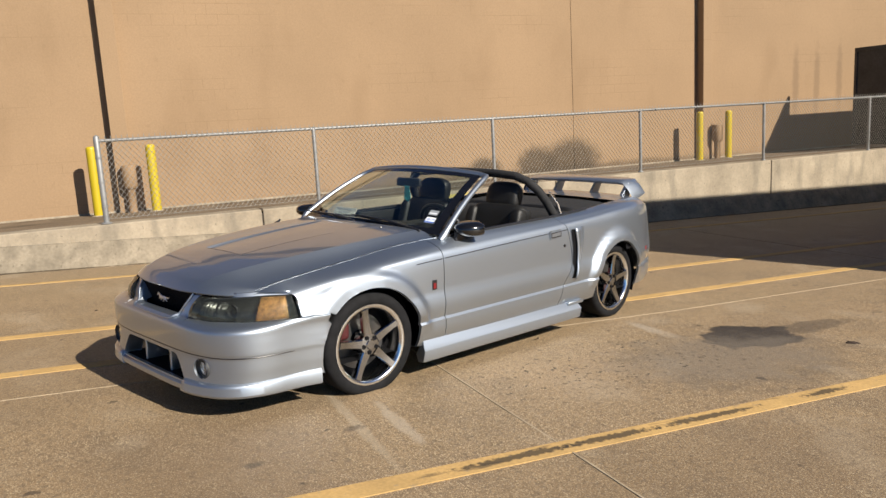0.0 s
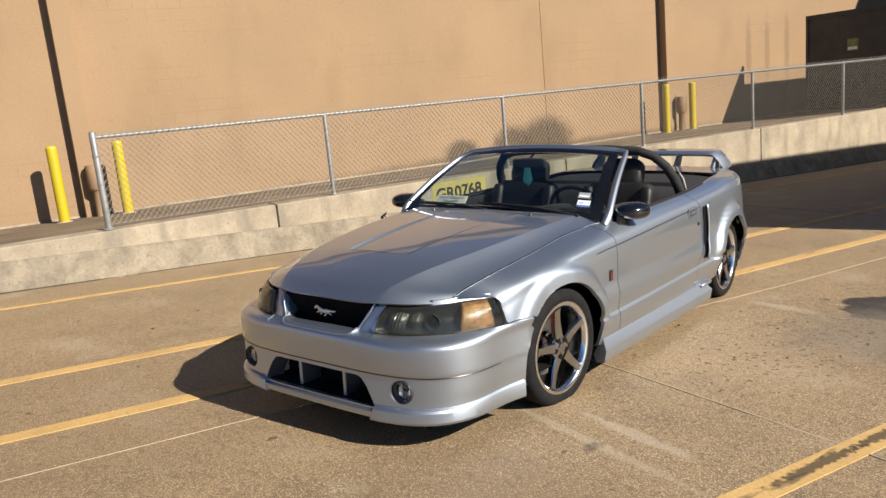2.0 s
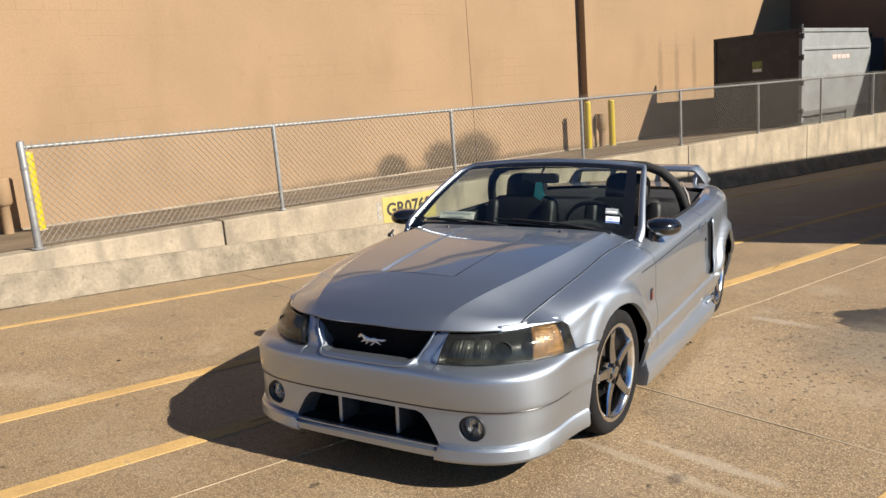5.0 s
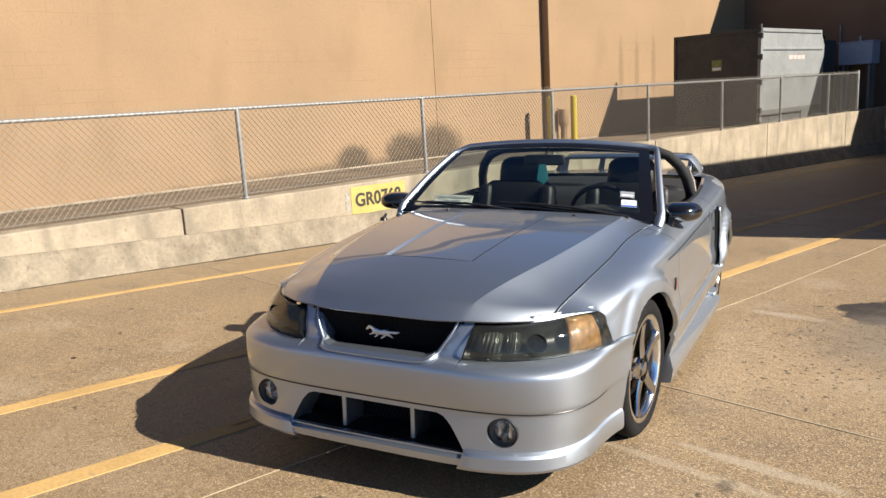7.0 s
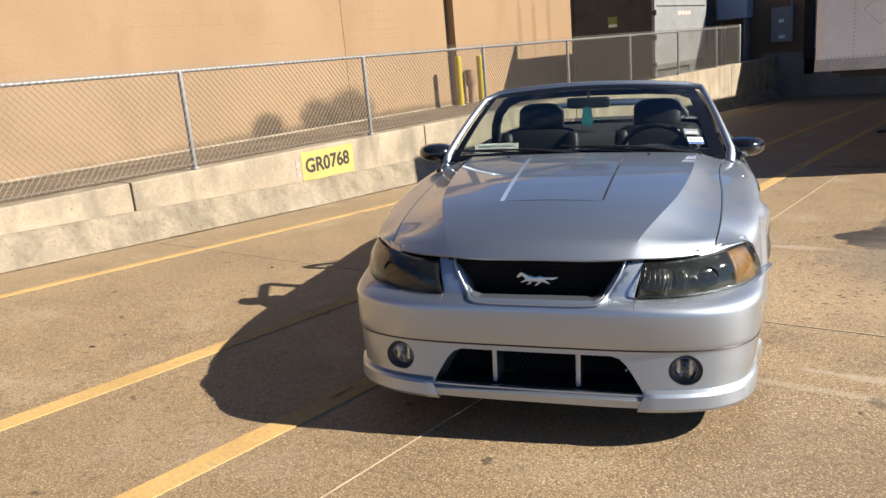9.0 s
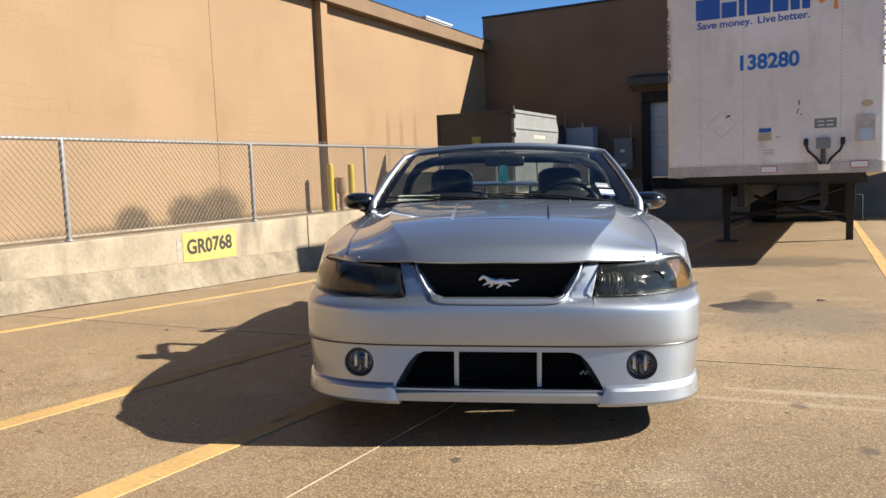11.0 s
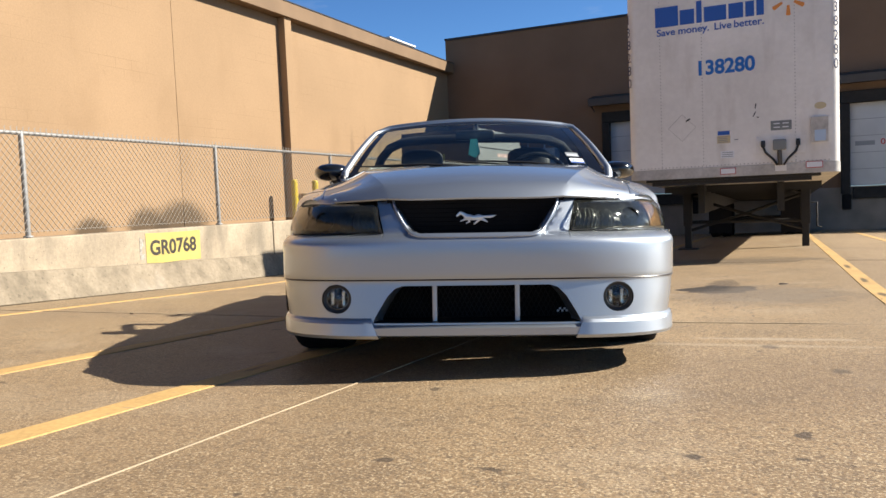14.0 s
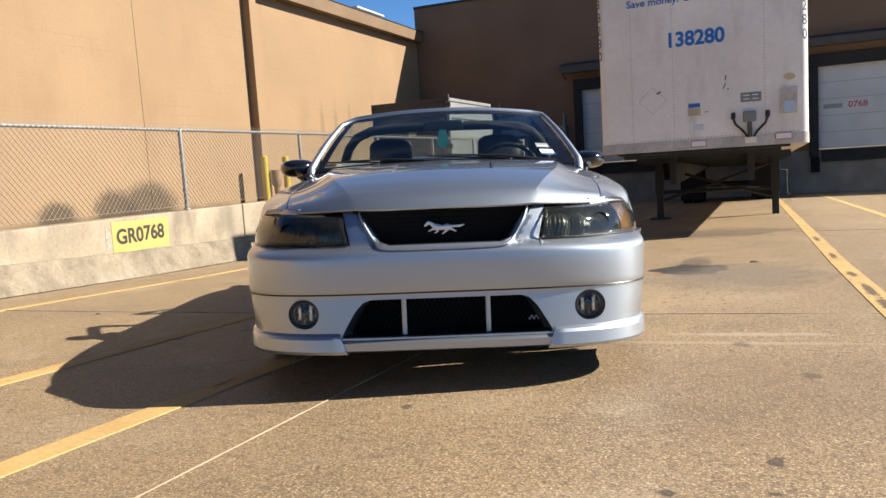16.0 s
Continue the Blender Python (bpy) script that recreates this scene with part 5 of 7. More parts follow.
# frame: two pillars and the header
bm = bmesh.new()
pts, rad = [], []
path = [(Vector((-.655, .735, .835)), .022), (Vector((-.69, .738, .868)), .026)]
for j in range(1, 13):
    t = j / 12
    p = WS_B(1.02).lerp(WS_T(1.03), t) + Vector((.5, 0, .8)) * (.022 * math.sin(math.pi * t)) + Vector((-.012, .022, 0))
    path.append((p, .021 - .004 * t))
for i in range(1, 32):
    t = 1 - 2 * i / 32
    path.append((WS_T(t) + Vector((-.016, 0, .008)), .019))
mirror_path = []
for (p, r) in path[:13][::-1]:
    mirror_path.append((Vector((p.x, -p.y, p.z)), r))
full = path + mirror_path
tube(bm, [p for p, _ in full], [r for _, r in full], 12)
part("windscreen_frame", bm, M["paint"], car, "silver windscreen frame", smooth=60)
bm = bmesh.new()
rows = []
for i in range(25):
    t = -1 + i / 12
    a = Vector((HOOD_BACK(t * .68) + .015, t * .68, hood_u(HOOD_BACK(t * .68), t * .67) - .014))
    b = WS_B(t * .99) + Vector((.015, 0, -.004))
    rows.append([bm.verts.new(a), bm.verts.new(a.lerp(b, .5) + Vector((0, 0, -.014))), bm.verts.new(b)])
grid_faces(bm, rows)
part("cowl", bm, M["trim_black"], car, "black plastic cowl", smooth=60)
for y0, y1 in ((.60, .02), (.0, -.56)):
    bm = bmesh.new()
    a = WS_B(y0 / .715) + Vector((.030, 0, .018))
    b = WS_B(y1 / .715) + Vector((-.020, 0, .055))
    tube(bm, [a, a.lerp(b, .5) + Vector((0, 0, .012)), b], [.009, .007, .005], 6)
    tube(bm, [a.lerp(b, .25) + Vector((-.008, 0, -.004)), b + Vector((-.01, -.12, .0))], .005, 5)
    part("wiper", bm, M["trim_black"], car, "black wiper arm", smooth=60)


def on_screen(t, j, lift=.004):
    return WS_B(t).lerp(WS_T(t), j) + Vector((.5, 0, .8)) * (.022 * math.sin(math.pi * j) + lift)


def screen_patch(name, t0, t1, j0, j1, material, label, lift=-.006):
    bm_ = bmesh.new()
    grid_faces(bm_, [[bm_.verts.new(on_screen(t0 + (t1 - t0) * i / 6, j0 + (j1 - j0) * j / 4, lift)) for j in range(5)] for i in range(7)])
    return part(name, bm_, material, ws, label, smooth=80)


screen_patch("inspection_sticker", .775, .885, .135, .215, M["white_label"], "white and blue windscreen sticker", .0035)
screen_patch("sticker_band", .775, .885, .137, .155, M["blue_ink"], "blue band", .0042)
_sx_ = (on_screen(.87, .16) - on_screen(.79, .16)).normalized()
_sy_ = (on_screen(.83, .20) - on_screen(.83, .16)).normalized()
_sn_ = _sx_.cross(_sy_)
_sp_ = on_screen(.790, .168, .0046)
lettering("sticker_print", "03-19", .026, Matrix(((_sx_.x, _sy_.x, _sn_.x, _sp_.x), (_sx_.y, _sy_.y, _sn_.y, _sp_.y), (_sx_.z, _sy_.z, _sn_.z, _sp_.z), (0, 0, 0, 1))), M["blue_ink"], ws, "", .0004)
screen_patch("registration_sticker", .765, .870, .245, .315, M["grey_ink"], "grey windscreen sticker", .0035)
screen_patch("sticker_print", .775, .860, .262, .278, M["white_label"], "", .0042)
pc = bmesh.new()
box(pc, (-.125, -.003, 0), (.125, .003, .06))
dash_card = part("paper_permit", pc, M["trailer_rail"], car, "pale paper permit standing on the dash", matrix=Matrix.Translation((-.88, -.50, .892)) @ Matrix.Rotation(radians(90), 4, 'Z') @ Matrix.Rotation(radians(-35), 4, 'X'))
for k in range(2):
    part("permit_print", solid((-.10 + .04 * k, -.0055, .038 - .026 * k), (.10 - .04 * k, -.0035, .049 - .026 * k)), M["grey_ink"], dash_card)

# ---- cabin ----
bm = bmesh.new()
rows = []
for f, z0 in ((-.66, .80), (-.95, .30), (-1.45, .25), (-1.95, .30), (-2.20, .55), (-2.42, .80)):
    rows.append([bm.verts.new((f, y, z)) for y, z in ((-.745, .86), (-.70, .80), (-.70, z0 + .02), (-.6, z0), (0, z0 + .10), (.6, z0), (.70, z0 + .02), (.70, .80), (.745, .86))])
grid_faces(bm, rows)
part("cabin_tub", bm, M["interior"], car, "dark carpeted cabin", smooth=50)
bm = bmesh.new()
rows = []
for i in range(21):
    t = -1 + i / 10
    y = t * .71
    hump = .035 * math.exp(-((y - .37) / .17) ** 2)
    rows.append([bm.verts.new(p) for p in ((-.66, y, .855), (-.80, y, .885 + hump * .6), (-.90, y, .885 + hump), (-.965, y, .855 + hump * .6), (-.975, y, .78), (-.93, y, .62), (-.80, y, .50))])
grid_faces(bm, rows)
part("dashboard", bm, M["interior"], car, "black padded dashboard", smooth=50)
bm = bmesh.new()
wc, wn = Vector((-1.06, .37, .845)), Vector((-.90, 0, .42)).normalized()
wa, wb = ring_frame(wn)
tube(bm, [wc + (wa * math.cos(a) + wb * math.sin(a)) * .185 for a in np.linspace(0, 2 * math.pi, 33)], .015, 8)
tube(bm, [wc, wc - wn * .14], .03, 10)
for a in (0.2, 2.94, 4.71):
    tube(bm, [wc, wc + (wa * math.cos(a) + wb * math.sin(a)) * .18], .016, 6)
part("steering_wheel", bm, M["trim_black"], car, "black steering wheel", smooth=60)


def cushion(lo, hi, bev, m=None):
    """A padded block: a rounded box whose corners have about the radius bev."""
    b_ = bmesh.new()
    bmesh.ops.create_uvsphere(b_, u_segments=24, v_segments=16, radius=1)
    half = [(h - l_) / 2 for l_, h in zip(lo, hi)]
    mid = [(h + l_) / 2 for l_, h in zip(lo, hi)]
    for v in b_.verts:
        for k in range(3):
            r_ = max(.12, min(.85, bev / half[k]))
            c_ = v.co[k]
            v.co[k] = mid[k] + half[k] * math.copysign(min(1.0, abs(c_) ** (.35 + .4 * r_) * 1.08), c_)
    if m is not None:
        bmesh.ops.transform(b_, matrix=m, verts=b_.verts)
    return b_


for y in (.37, -.37):
    seat = part("front_seat", cushion((-1.62, y - .25, .42), (-1.12, y + .25, .58), .06), M["seat_leather"], car, "dark leather front seat", smooth=60)
    tilt = Matrix.Translation((-1.60, y, .54)) @ Matrix.Rotation(radians(-17), 4, 'Y')
    part("seat_back", cushion((-.085, -.25, -.04), (.085, .25, .44), .065, tilt), M["seat_leather"], seat, smooth=60)
    part("seat_bolster", cushion((-.02, -.26, .05), (.115, -.17, .40), .04, tilt), M["seat_leather"], seat, smooth=60)
    part("seat_bolster", cushion((-.02, .17, .05), (.115, .26, .40), .04, tilt), M["seat_leather"], seat, smooth=60)
    part("headrest", cushion((-.06, -.145, .40), (.065, .145, .615), .13, tilt), M["seat_leather"], seat, "padded dark headrest", smooth=60)
rs = part("rear_seat", cushion((-2.20, -.62, .42), (-1.95, .62, .60), .06), M["seat_leather"], car, "dark leather rear bench", smooth=60)
for y in (-.32, .32):
    part("bench_back", cushion((-.08, -.30, 0), (.07, .30, .40), .06, Matrix.Translation((-2.22, y, .52)) @ Matrix.Rotation(radians(-20), 4, 'Y')), M["seat_leather"], rs, smooth=60)
for y in (-.722, .722):
    part("door_card", cushion((-1.86, y - .022, .42), (-.75, y + .022, .865), .015), M["interior"], car, "black door trim panel", smooth=50)
    bm = bmesh.new()
    tube(bm, [side_point(f, 6.0, math.copysign(1, y)) + Vector((0, -math.copysign(.004, y), .004)) for f in np.linspace(-2.30, -.72, 24)], .011, 8)
    part("belt_moulding", bm, M["trim_black"], car, "black rubber belt moulding", smooth=60)
# black hoop across the cabin
bm = bmesh.new()
hoop = [(-1.92, .715, .86), (-1.88, .712, .92), (-1.83, .695, 1.00), (-1.78, .660, 1.08), (-1.735, .595, 1.150), (-1.71, .50, 1.188), (-1.70, .30, 1.202), (-1.697, 0, 1.206)]
hoop = hoop + [(a, -b, c) for a, b, c in hoop[-2::-1]]
tube(bm, hoop, .032, 12)
part("style_bar", bm, M["fabric_top"], car, "padded black hoop bar", smooth=70)
for s_ in (1, -1):
    bm = bmesh.new()
    tube(bm, [(-1.96, s_ * .735, .90), (-1.93, s_ * .725, .98), (-1.86, s_ * .70, 1.075)], [.010, .012, .004], 8)
    part("quarter_glass_edge", bm, M["chrome"], car, "bright quarter window edge", smooth=60)
# folded top under its cover and the boot lid
bm = bmesh.new()
rows = []
for i in range(21):
    t = -1 + i / 10
    rows.append([bm.verts.new((f, t * w, z - .03 * t ** 4)) for f, w, z in ((-1.98, .70, .74), (-2.02, .71, .835), (-2.14, .715, .875), (-2.36, .715, .895), (-2.60, .70, .915), (-2.78, .68, .930), (-2.82, .675, .91))])
grid_faces(bm, rows)
part("folded_top", bm, M["fabric_top"], car, "folded black soft top", smooth=60)
bm = bmesh.new()
rows = []
for i in range(31):
    t = -1 + i / 15
    row = []
    for f in np.linspace(-2.80, -3.50, 16):
        w, u = smooth_table(ROWS_L[6], f), smooth_table(ROWS_U[6], f)
        row.append(bm.verts.new((f, t * (w - .002), u + .018 * (1 - t * t))))
    row.append(bm.verts.new((-3.545, t * .40, .80)))
    row.append(bm.verts.new((-3.55, t * .42, .66)))
    rows.append(row)
grid_faces(bm, rows)
part("boot_lid", bm, M["paint"], car, "silver boot lid", smooth=50)
bm = bmesh.new()
rows = []
for s in np.linspace(0, 5.2, 14):
    p = side_point(-3.50, float(s), 1)
    rows.append([bm.verts.new((-3.50 - .055 * (1 - t * t), t * p.y, p.z)) for t in np.linspace(-1, 1, 21)])
grid_faces(bm, rows)
part("rear_bumper", bm, M["paint"], car, "silver rear bumper", smooth=50)
for s_ in (1, -1):
    for k in range(3):
        part("tail_lamp", solid((-3.565, min(s_ * (.22 + .09 * k), s_ * (.30 + .09 * k)), .66), (-3.52, max(s_ * (.22 + .09 * k), s_ * (.30 + .09 * k)), .80)), M["tail_red"], car, "red tail lamp", bevel=.008)
    bm = cushion((-.045, -.006, -.016), (.045, .008, .016), .005)
    part("side_marker", bm, M["tail_red"], car, "red side marker lamp", matrix=Matrix.Translation((-3.17, s_ * .782, .505)) @ Matrix.Rotation(radians(24 * s_), 4, 'Z') @ Matrix.Diagonal((1, s_, 1, 1)))
# wing on the boot lid
bm = bmesh.new()
rings = []
for i in range(29):
    t = -1 + i / 14
    y = t * .60
    z = 1.052 + .018 * (1 - t * t) - .12 * max(0, (abs(t) - .84) / .16) ** 1.4
    f0 = -3.14 - .10 * t * t
    rings.append([bm.verts.new((f0 + dx, y, z + dz)) for dx, dz in ((0, 0), (-.05, .018), (-.12, .022), (-.215, .030), (-.225, .022), (-.12, -.014), (-.03, -.022))])
for a, b in zip(rings, rings[1:]):
    for k in range(7):
        bm.faces.new((a[k], a[(k + 1) % 7], b[(k + 1) % 7], b[k]))
bm.faces.new(rings[0])
bm.faces.new(rings[-1])
wing = part("boot_spoiler", bm, M["paint"], car, "silver boot spoiler on pedestals", smooth=50)
for y in (-.52, -.20, .20, .52):
    bm = bmesh.new()
    w = .012 if abs(y) < .4 else .016
    prism(bm, [(-3.17, .93), (-3.30, .92), (-3.38, 1.055), (-3.28, 1.055)], y - w, y + w, lambda a, b, h: (a, h, b))
    part("spoiler_foot", bm, M["paint"], wing, bevel=.006)
# door mirrors
for s_ in (1, -1):
    bm = bmesh.new()
    bmesh.ops.create_uvsphere(bm, u_segments=24, v_segments=14, radius=1)
    for v in bm.verts:
        x, y, z = v.co
        y = math.copysign(abs(y) ** .8, y)
        z = math.copysign(abs(z) ** .85, z)
        if x < -.35:
            x = -.35
        v.co = Vector((x * .125 + .04, y * .100, z * .052 + .006))
    bmesh.ops.transform(bm, matrix=Matrix.Translation((-.86 - .04 * (s_ > 0), (.845 - .02 * (s_ > 0)) * s_, .905 - .012 * (s_ > 0))) @ Matrix.Rotation(radians(-14 * s_), 4, 'Z'), verts=bm.verts)
    mir = part("door_mirror", bm, M["gloss_black"], car, "glossy black door mirror", smooth=60)
    bm = bmesh.new()
    prism(bm, [(-.72, .80), (-.92, .835), (-.94, .90), (-.84, .935), (-.76, .90)], .765, .795, lambda a, b, h: (a, h * s_, b))
    tube(bm, [(-.84, .78 * s_, .872), (-.85, .84 * s_, .885)], [.045, .032], 10)
    part("mirror_foot", bm, M["trim_black"], mir, bevel=.006)
    bm = bmesh.new()
    lathe(bm, [(.001, .0), (1.0, .0), (1.0, .001)], 24, 'X')
    bmesh.ops.transform(bm, matrix=Matrix.Translation((-.862 - .04 * (s_ > 0), (.845 - .02 * (s_ > 0)) * s_, .905 - .012 * (s_ > 0))) @ Matrix.Rotation(radians(-14 * s_), 4, 'Z') @ Matrix.Diagonal((1, .080, .042, 1)), verts=bm.verts)
    part("mirror_glass", bm, M["chrome"], mir, "mirror glass")
# inside mirror with a hanging card
bm = cushion((-.018, -.12, -.032), (.018, .12, .032), .016, Matrix.Translation((-1.10, 0, 1.150)))
tube(bm, [(-1.10, 0, 1.17), (-1.17, 0, 1.215)], .008, 6)
im = part("inside_mirror", bm, M["trim_black"], car, "black inside mirror", smooth=60)
bm = bmesh.new()
prism(bm, [(-.016, .01), (.022, .01), (.040, -.09), (.012, -.125), (-.030, -.10)], -.002, .002, lambda a, b, h: (-1.085 + h, a - .01, 1.13 + b))
part("hanging_card", bm, M["teal_card"], im, "teal hanging card")


# ---- wheels ----
def wheel(f, side, hub_z, name="wheel"):
    yo = .824 if f > -1 else .836                 # tyre's outer face
    w_ = thing(name, "dark chrome five-spoke wheel with a low tyre", "wheel", None)
    w_.parent = car
    turn = Matrix.Translation((0, .74 * side, 0)) @ Matrix.Rotation(radians(-5.0 if f > -1 else 0.0), 4, 'Z') @ Matrix.Translation((0, -.74 * side, 0))   # steered a little
    w_.matrix_basis = Matrix.Translation((f, 0, hub_z - (.013 if side < 0 else 0.0))) @ turn @ Matrix.Diagonal((1, side, 1, 1))
    R, ri = hub_z + .003, .236
    bm_ = bmesh.new()
    lathe(bm_, [(ri, yo - .03), (ri + .006, yo - .008), (ri + .022, yo), (R - .022, yo - .003), (R - .006, yo - .014), (R, yo - .035), (R, yo - .20), (R - .02, yo - .235), (ri, yo - .22)], 64, 'Y')
    part("tyre", bm_, M["rubber"], w_, "black low-profile tyre", smooth=40)
    bm_ = bmesh.new()
    lathe(bm_, [(ri + .002, yo - .020), (ri + .004, yo - .006), (ri - .006, yo - .004), (ri - .020, yo - .011), (ri - .026, yo - .034), (ri - .029, yo - .060), (ri - .030, yo - .20)], 64, 'Y')
    part("rim", bm_, M["wheel_lip"], w_, "polished chrome rim lip", smooth=50)
    for k in range(5):
        a0 = math.pi / 2 + 2 * math.pi * k / 5 + (-.17 if f > -1 else .12)
        bm_ = bmesh.new()
        rings_ = []
        for j in range(9):
            t = j / 8
            r = .058 + (.214 - .058) * t
            half = .029 - .011 * t + .006 * max(0, t - .8) * 5
            d = .014 + .006 * math.sin(math.pi * t) - .010 * t
            dep = .030
            prof = ((-half, yo - d - dep), (-half, yo - d - .006), (-half * .78, yo - d), (half * .78, yo - d), (half, yo - d - .006), (half, yo - d - dep))
            ca, sa = math.cos(a0), math.sin(a0)
            rings_.append([bm_.verts.new((r * ca - q * sa, y, r * sa + q * ca)) for q, y in prof])
        grid_faces(bm_, rings_)
        bm_.faces.new(rings_[-1])
        part("spoke", bm_, M["wheel_chrome"], w_, smooth=35)
    bm_ = bmesh.new()
    lathe(bm_, [(.001, yo - .010), (.026, yo - .010), (.030, yo - .016), (.062, yo - .020), (.068, yo - .030), (.068, yo - .09)], 32, 'Y')
    hub = part("hub", bm_, M["wheel_chrome"], w_, "hub with centre cap", smooth=40)
    for k in range(5):
        a0 = math.pi / 2 + 2 * math.pi * (k + .5) / 5 + .12
        bm_ = bmesh.new()
        lathe(bm_, [(.001, yo - .0135), (.0130, yo - .0135), (.0130, yo - .04)], 14, 'Y', (.046 * math.cos(a0), 0, .046 * math.sin(a0)))
        part("lug_hole", bm_, M["mesh_black"], hub, smooth=40)
    bm_ = bmesh.new()
    lathe(bm_, [(.07, yo - .120), (.165, yo - .120), (.165, yo - .142), (.07, yo - .142)], 40, 'Y', close=True)
    part("brake_disc", bm_, M["brake"], w_, "steel brake disc", smooth=40)
    bm_ = bmesh.new()
    lathe(bm_, [(.001, yo - .155), (ri - .02, yo - .155)], 40, 'Y')
    part("wheel_back", bm_, M["mesh_black"], w_)
    part("brake_caliper", cushion((.085, yo - .15, .03), (.165, yo - .10, .13), .012), M["caliper"], w_, "dark red brake caliper", smooth=40)
    return w_


for f, z in ((0.0, .305), (-2.573, .300)):
    for s_ in (1, -1):
        wheel(f, s_, z)


# ---- fence on the kerb ----
FX, F_TOP = -6.125, 1.555
fence = thing("chain_link_fence", "galvanised chain link fence standing on the concrete kerb", "fence", pose(FX, 0, 0))
post_y = [-1.396 + 2.744 * k for k in range(8)] + [19.78]
post_y[0] = -1.345
for k, y in enumerate(post_y):
    r = 0.036 if k in (0, 8) else 0.026
    bm = bmesh.new()
    tube(bm, [(0, y, 0.52), (0, y, F_TOP + (0.045 if k in (0, 8) else 0.0)), (0, y, F_TOP + (0.06 if k in (0, 8) else 0.02)), (0, y, F_TOP + 0.07 if k in (0, 8) else F_TOP + 0.028)], [r, r, r * 0.8, r * 0.2], 12)
    post = part("post", bm, M["galv"], fence, smooth=50)
    bm = bmesh.new()
    tube(bm, [(0, y, 0.545), (0, y, 0.56)], [r * 1.9, r * 1.5], 14)
    part("post_foot", bm, M["galv"], post, smooth=50)
    for z in ((0.75, 1.05, 1.35) if k in (0, 8) else (0.80, 1.25)):
        bm = bmesh.new()
        tube(bm, [(0, y, z - 0.012), (0, y, z + 0.012)], r + 0.004, 12)
        part("tie_band", bm, M["galv"], post, smooth=50)
for k, (y0, y1) in enumerate(zip(post_y, post_y[1:])):
    bm = bmesh.new()
    tube(bm, [(0, y0 + 0.01, F_TOP), (0, y1 + 0.01, F_TOP)], 0.0205, 10)
    part("top_rail", bm, M["galv"], fence, smooth=50)


def chain_link():
    """Crossing wires with twisted ends that stand over the rail."""
    verts, faces = [], []

    def bar(a, b, r):
        a, b = Vector(a), Vector(b)
        u, w = ring_frame(b - a)
        i = len(verts)
        for p in (a, b):
            for t in (0.0, 2.094, 4.189):
                verts.append(p + (u * math.cos(t) + w * math.sin(t)) * r)
        for k in range(3):
            faces.append((i + k, i + (k + 1) % 3, i + 3 + (k + 1) % 3, i + 3 + k))
    z0, z1, step = 0.585, F_TOP + 0.004, 0.0635
    run = (z1 - z0) * 0.82
    lo, hi = post_y[0], post_y[-1]
    y = lo - run

    def level(v, a, b):
        return z0 + (z1 - z0) * (v - a) / (b - a)
    while y < hi:
        for sgn in (1, -1):
            ya, yb = (y, y + run) if sgn > 0 else (y + run, y)
            ca, cb = max(lo, min(hi, ya)), max(lo, min(hi, yb))
            if abs(ca - cb) > 0.01:
                bar((0.024 + 0.0015 * sgn, ca, level(ca, ya, yb)), (0.024 + 0.0015 * sgn, cb, level(cb, ya, yb)), 0.0028)
        if lo <= y <= hi - 0.03:
            bar((0.022, y, z1), (0.026, y + 0.014, z1 + 0.058), 0.0030)
            bar((0.024, y + 0.022, z1), (0.020, y + 0.004, z1 + 0.050), 0.0030)
        y += step
    me = bpy.data.meshes.new("chain_link")
    me.from_pydata([tuple(v) for v in verts], [], faces)
    me.materials.append(M["wire"])
    ob = new("chain_link", me)
    ob.parent = fence
    tagged(ob, label="woven wire mesh", kind="stuff")


chain_link()
bm = bmesh.new()
tube(bm, [(0.02, post_y[0], 0.60), (0.02, post_y[-1], 0.60)], 0.0025, 5)
part("tension_wire", bm, M["wire"], fence)

# ---- painted sign on the kerb ----
sign = thing("painted_sign", "yellow painted patch with black stencilled letters on the kerb face", "sign", Matrix(((0, 0, 1, KERB_X + 0.002), (1, 0, 0, 3.187), (0, 1, 0, 0.324), (0, 0, 0, 1))))
bm = bmesh.new()
prism(bm, [(-.442, -.165), (-.20, -.180), (.10, -.178), (.436, -.186), (.440, .0), (.445, .172), (0, .170), (-.30, .174), (-.440, .176)], -.001, .002, lambda a, b, h: (a, b, h))
part("yellow_patch", bm, M["sign_yellow"], sign)
for word, x, y in (("GR0", -.385, -.076), ("768", .030, -.070)):
    lettering("stencil_text", word, 0.235, Matrix.Translation((x, y, 0.003)), M["stencil"], sign, "black stencilled characters", 0.0008, squeeze=0.95, bold=0.007)
bm = bmesh.new()
for k, (a, b, w, h) in enumerate(((-.515, .03, .022, .10), (-.50, -.085, .035, .035), (-.49, .07, .012, .05))):
    prism(bm, [(a - w, b - h), (a + w * .7, b - h * .9), (a + w, b + h * .8), (a - w * .6, b + h)], -.001 - k * .0001, .0012 + k * .0004, lambda x, y, q: (x, y, q))
part("old_mark", bm, M["old_mark"], sign, "faded grey paint mark")

# ---- bollards and down pipes at the wall ----


def bollard(x, y, z0, top):
    b = thing("bollard", "yellow painted steel bollard in front of the tan wall", "bollard", pose(x, y, 0), "bollards along the wall")
    bm_ = bmesh.new()
    h = top - 0.02
    tube(bm_, [(0, 0, z0 - .05), (0, 0, h - .03), (0, 0, h), (0, 0, h + .018), (0, 0, top)], [.084, .084, .080, .055, .008], 20)
    part("tube", bm_, M["bollard"], b, smooth=50)
    bm_ = bmesh.new()
    tube(bm_, [(0, 0, z0 - .03), (0, 0, z0 + .015)], [.15, .11], 18)
    part("footing", bm_, M["kerb"], b, "concrete footing", smooth=50)


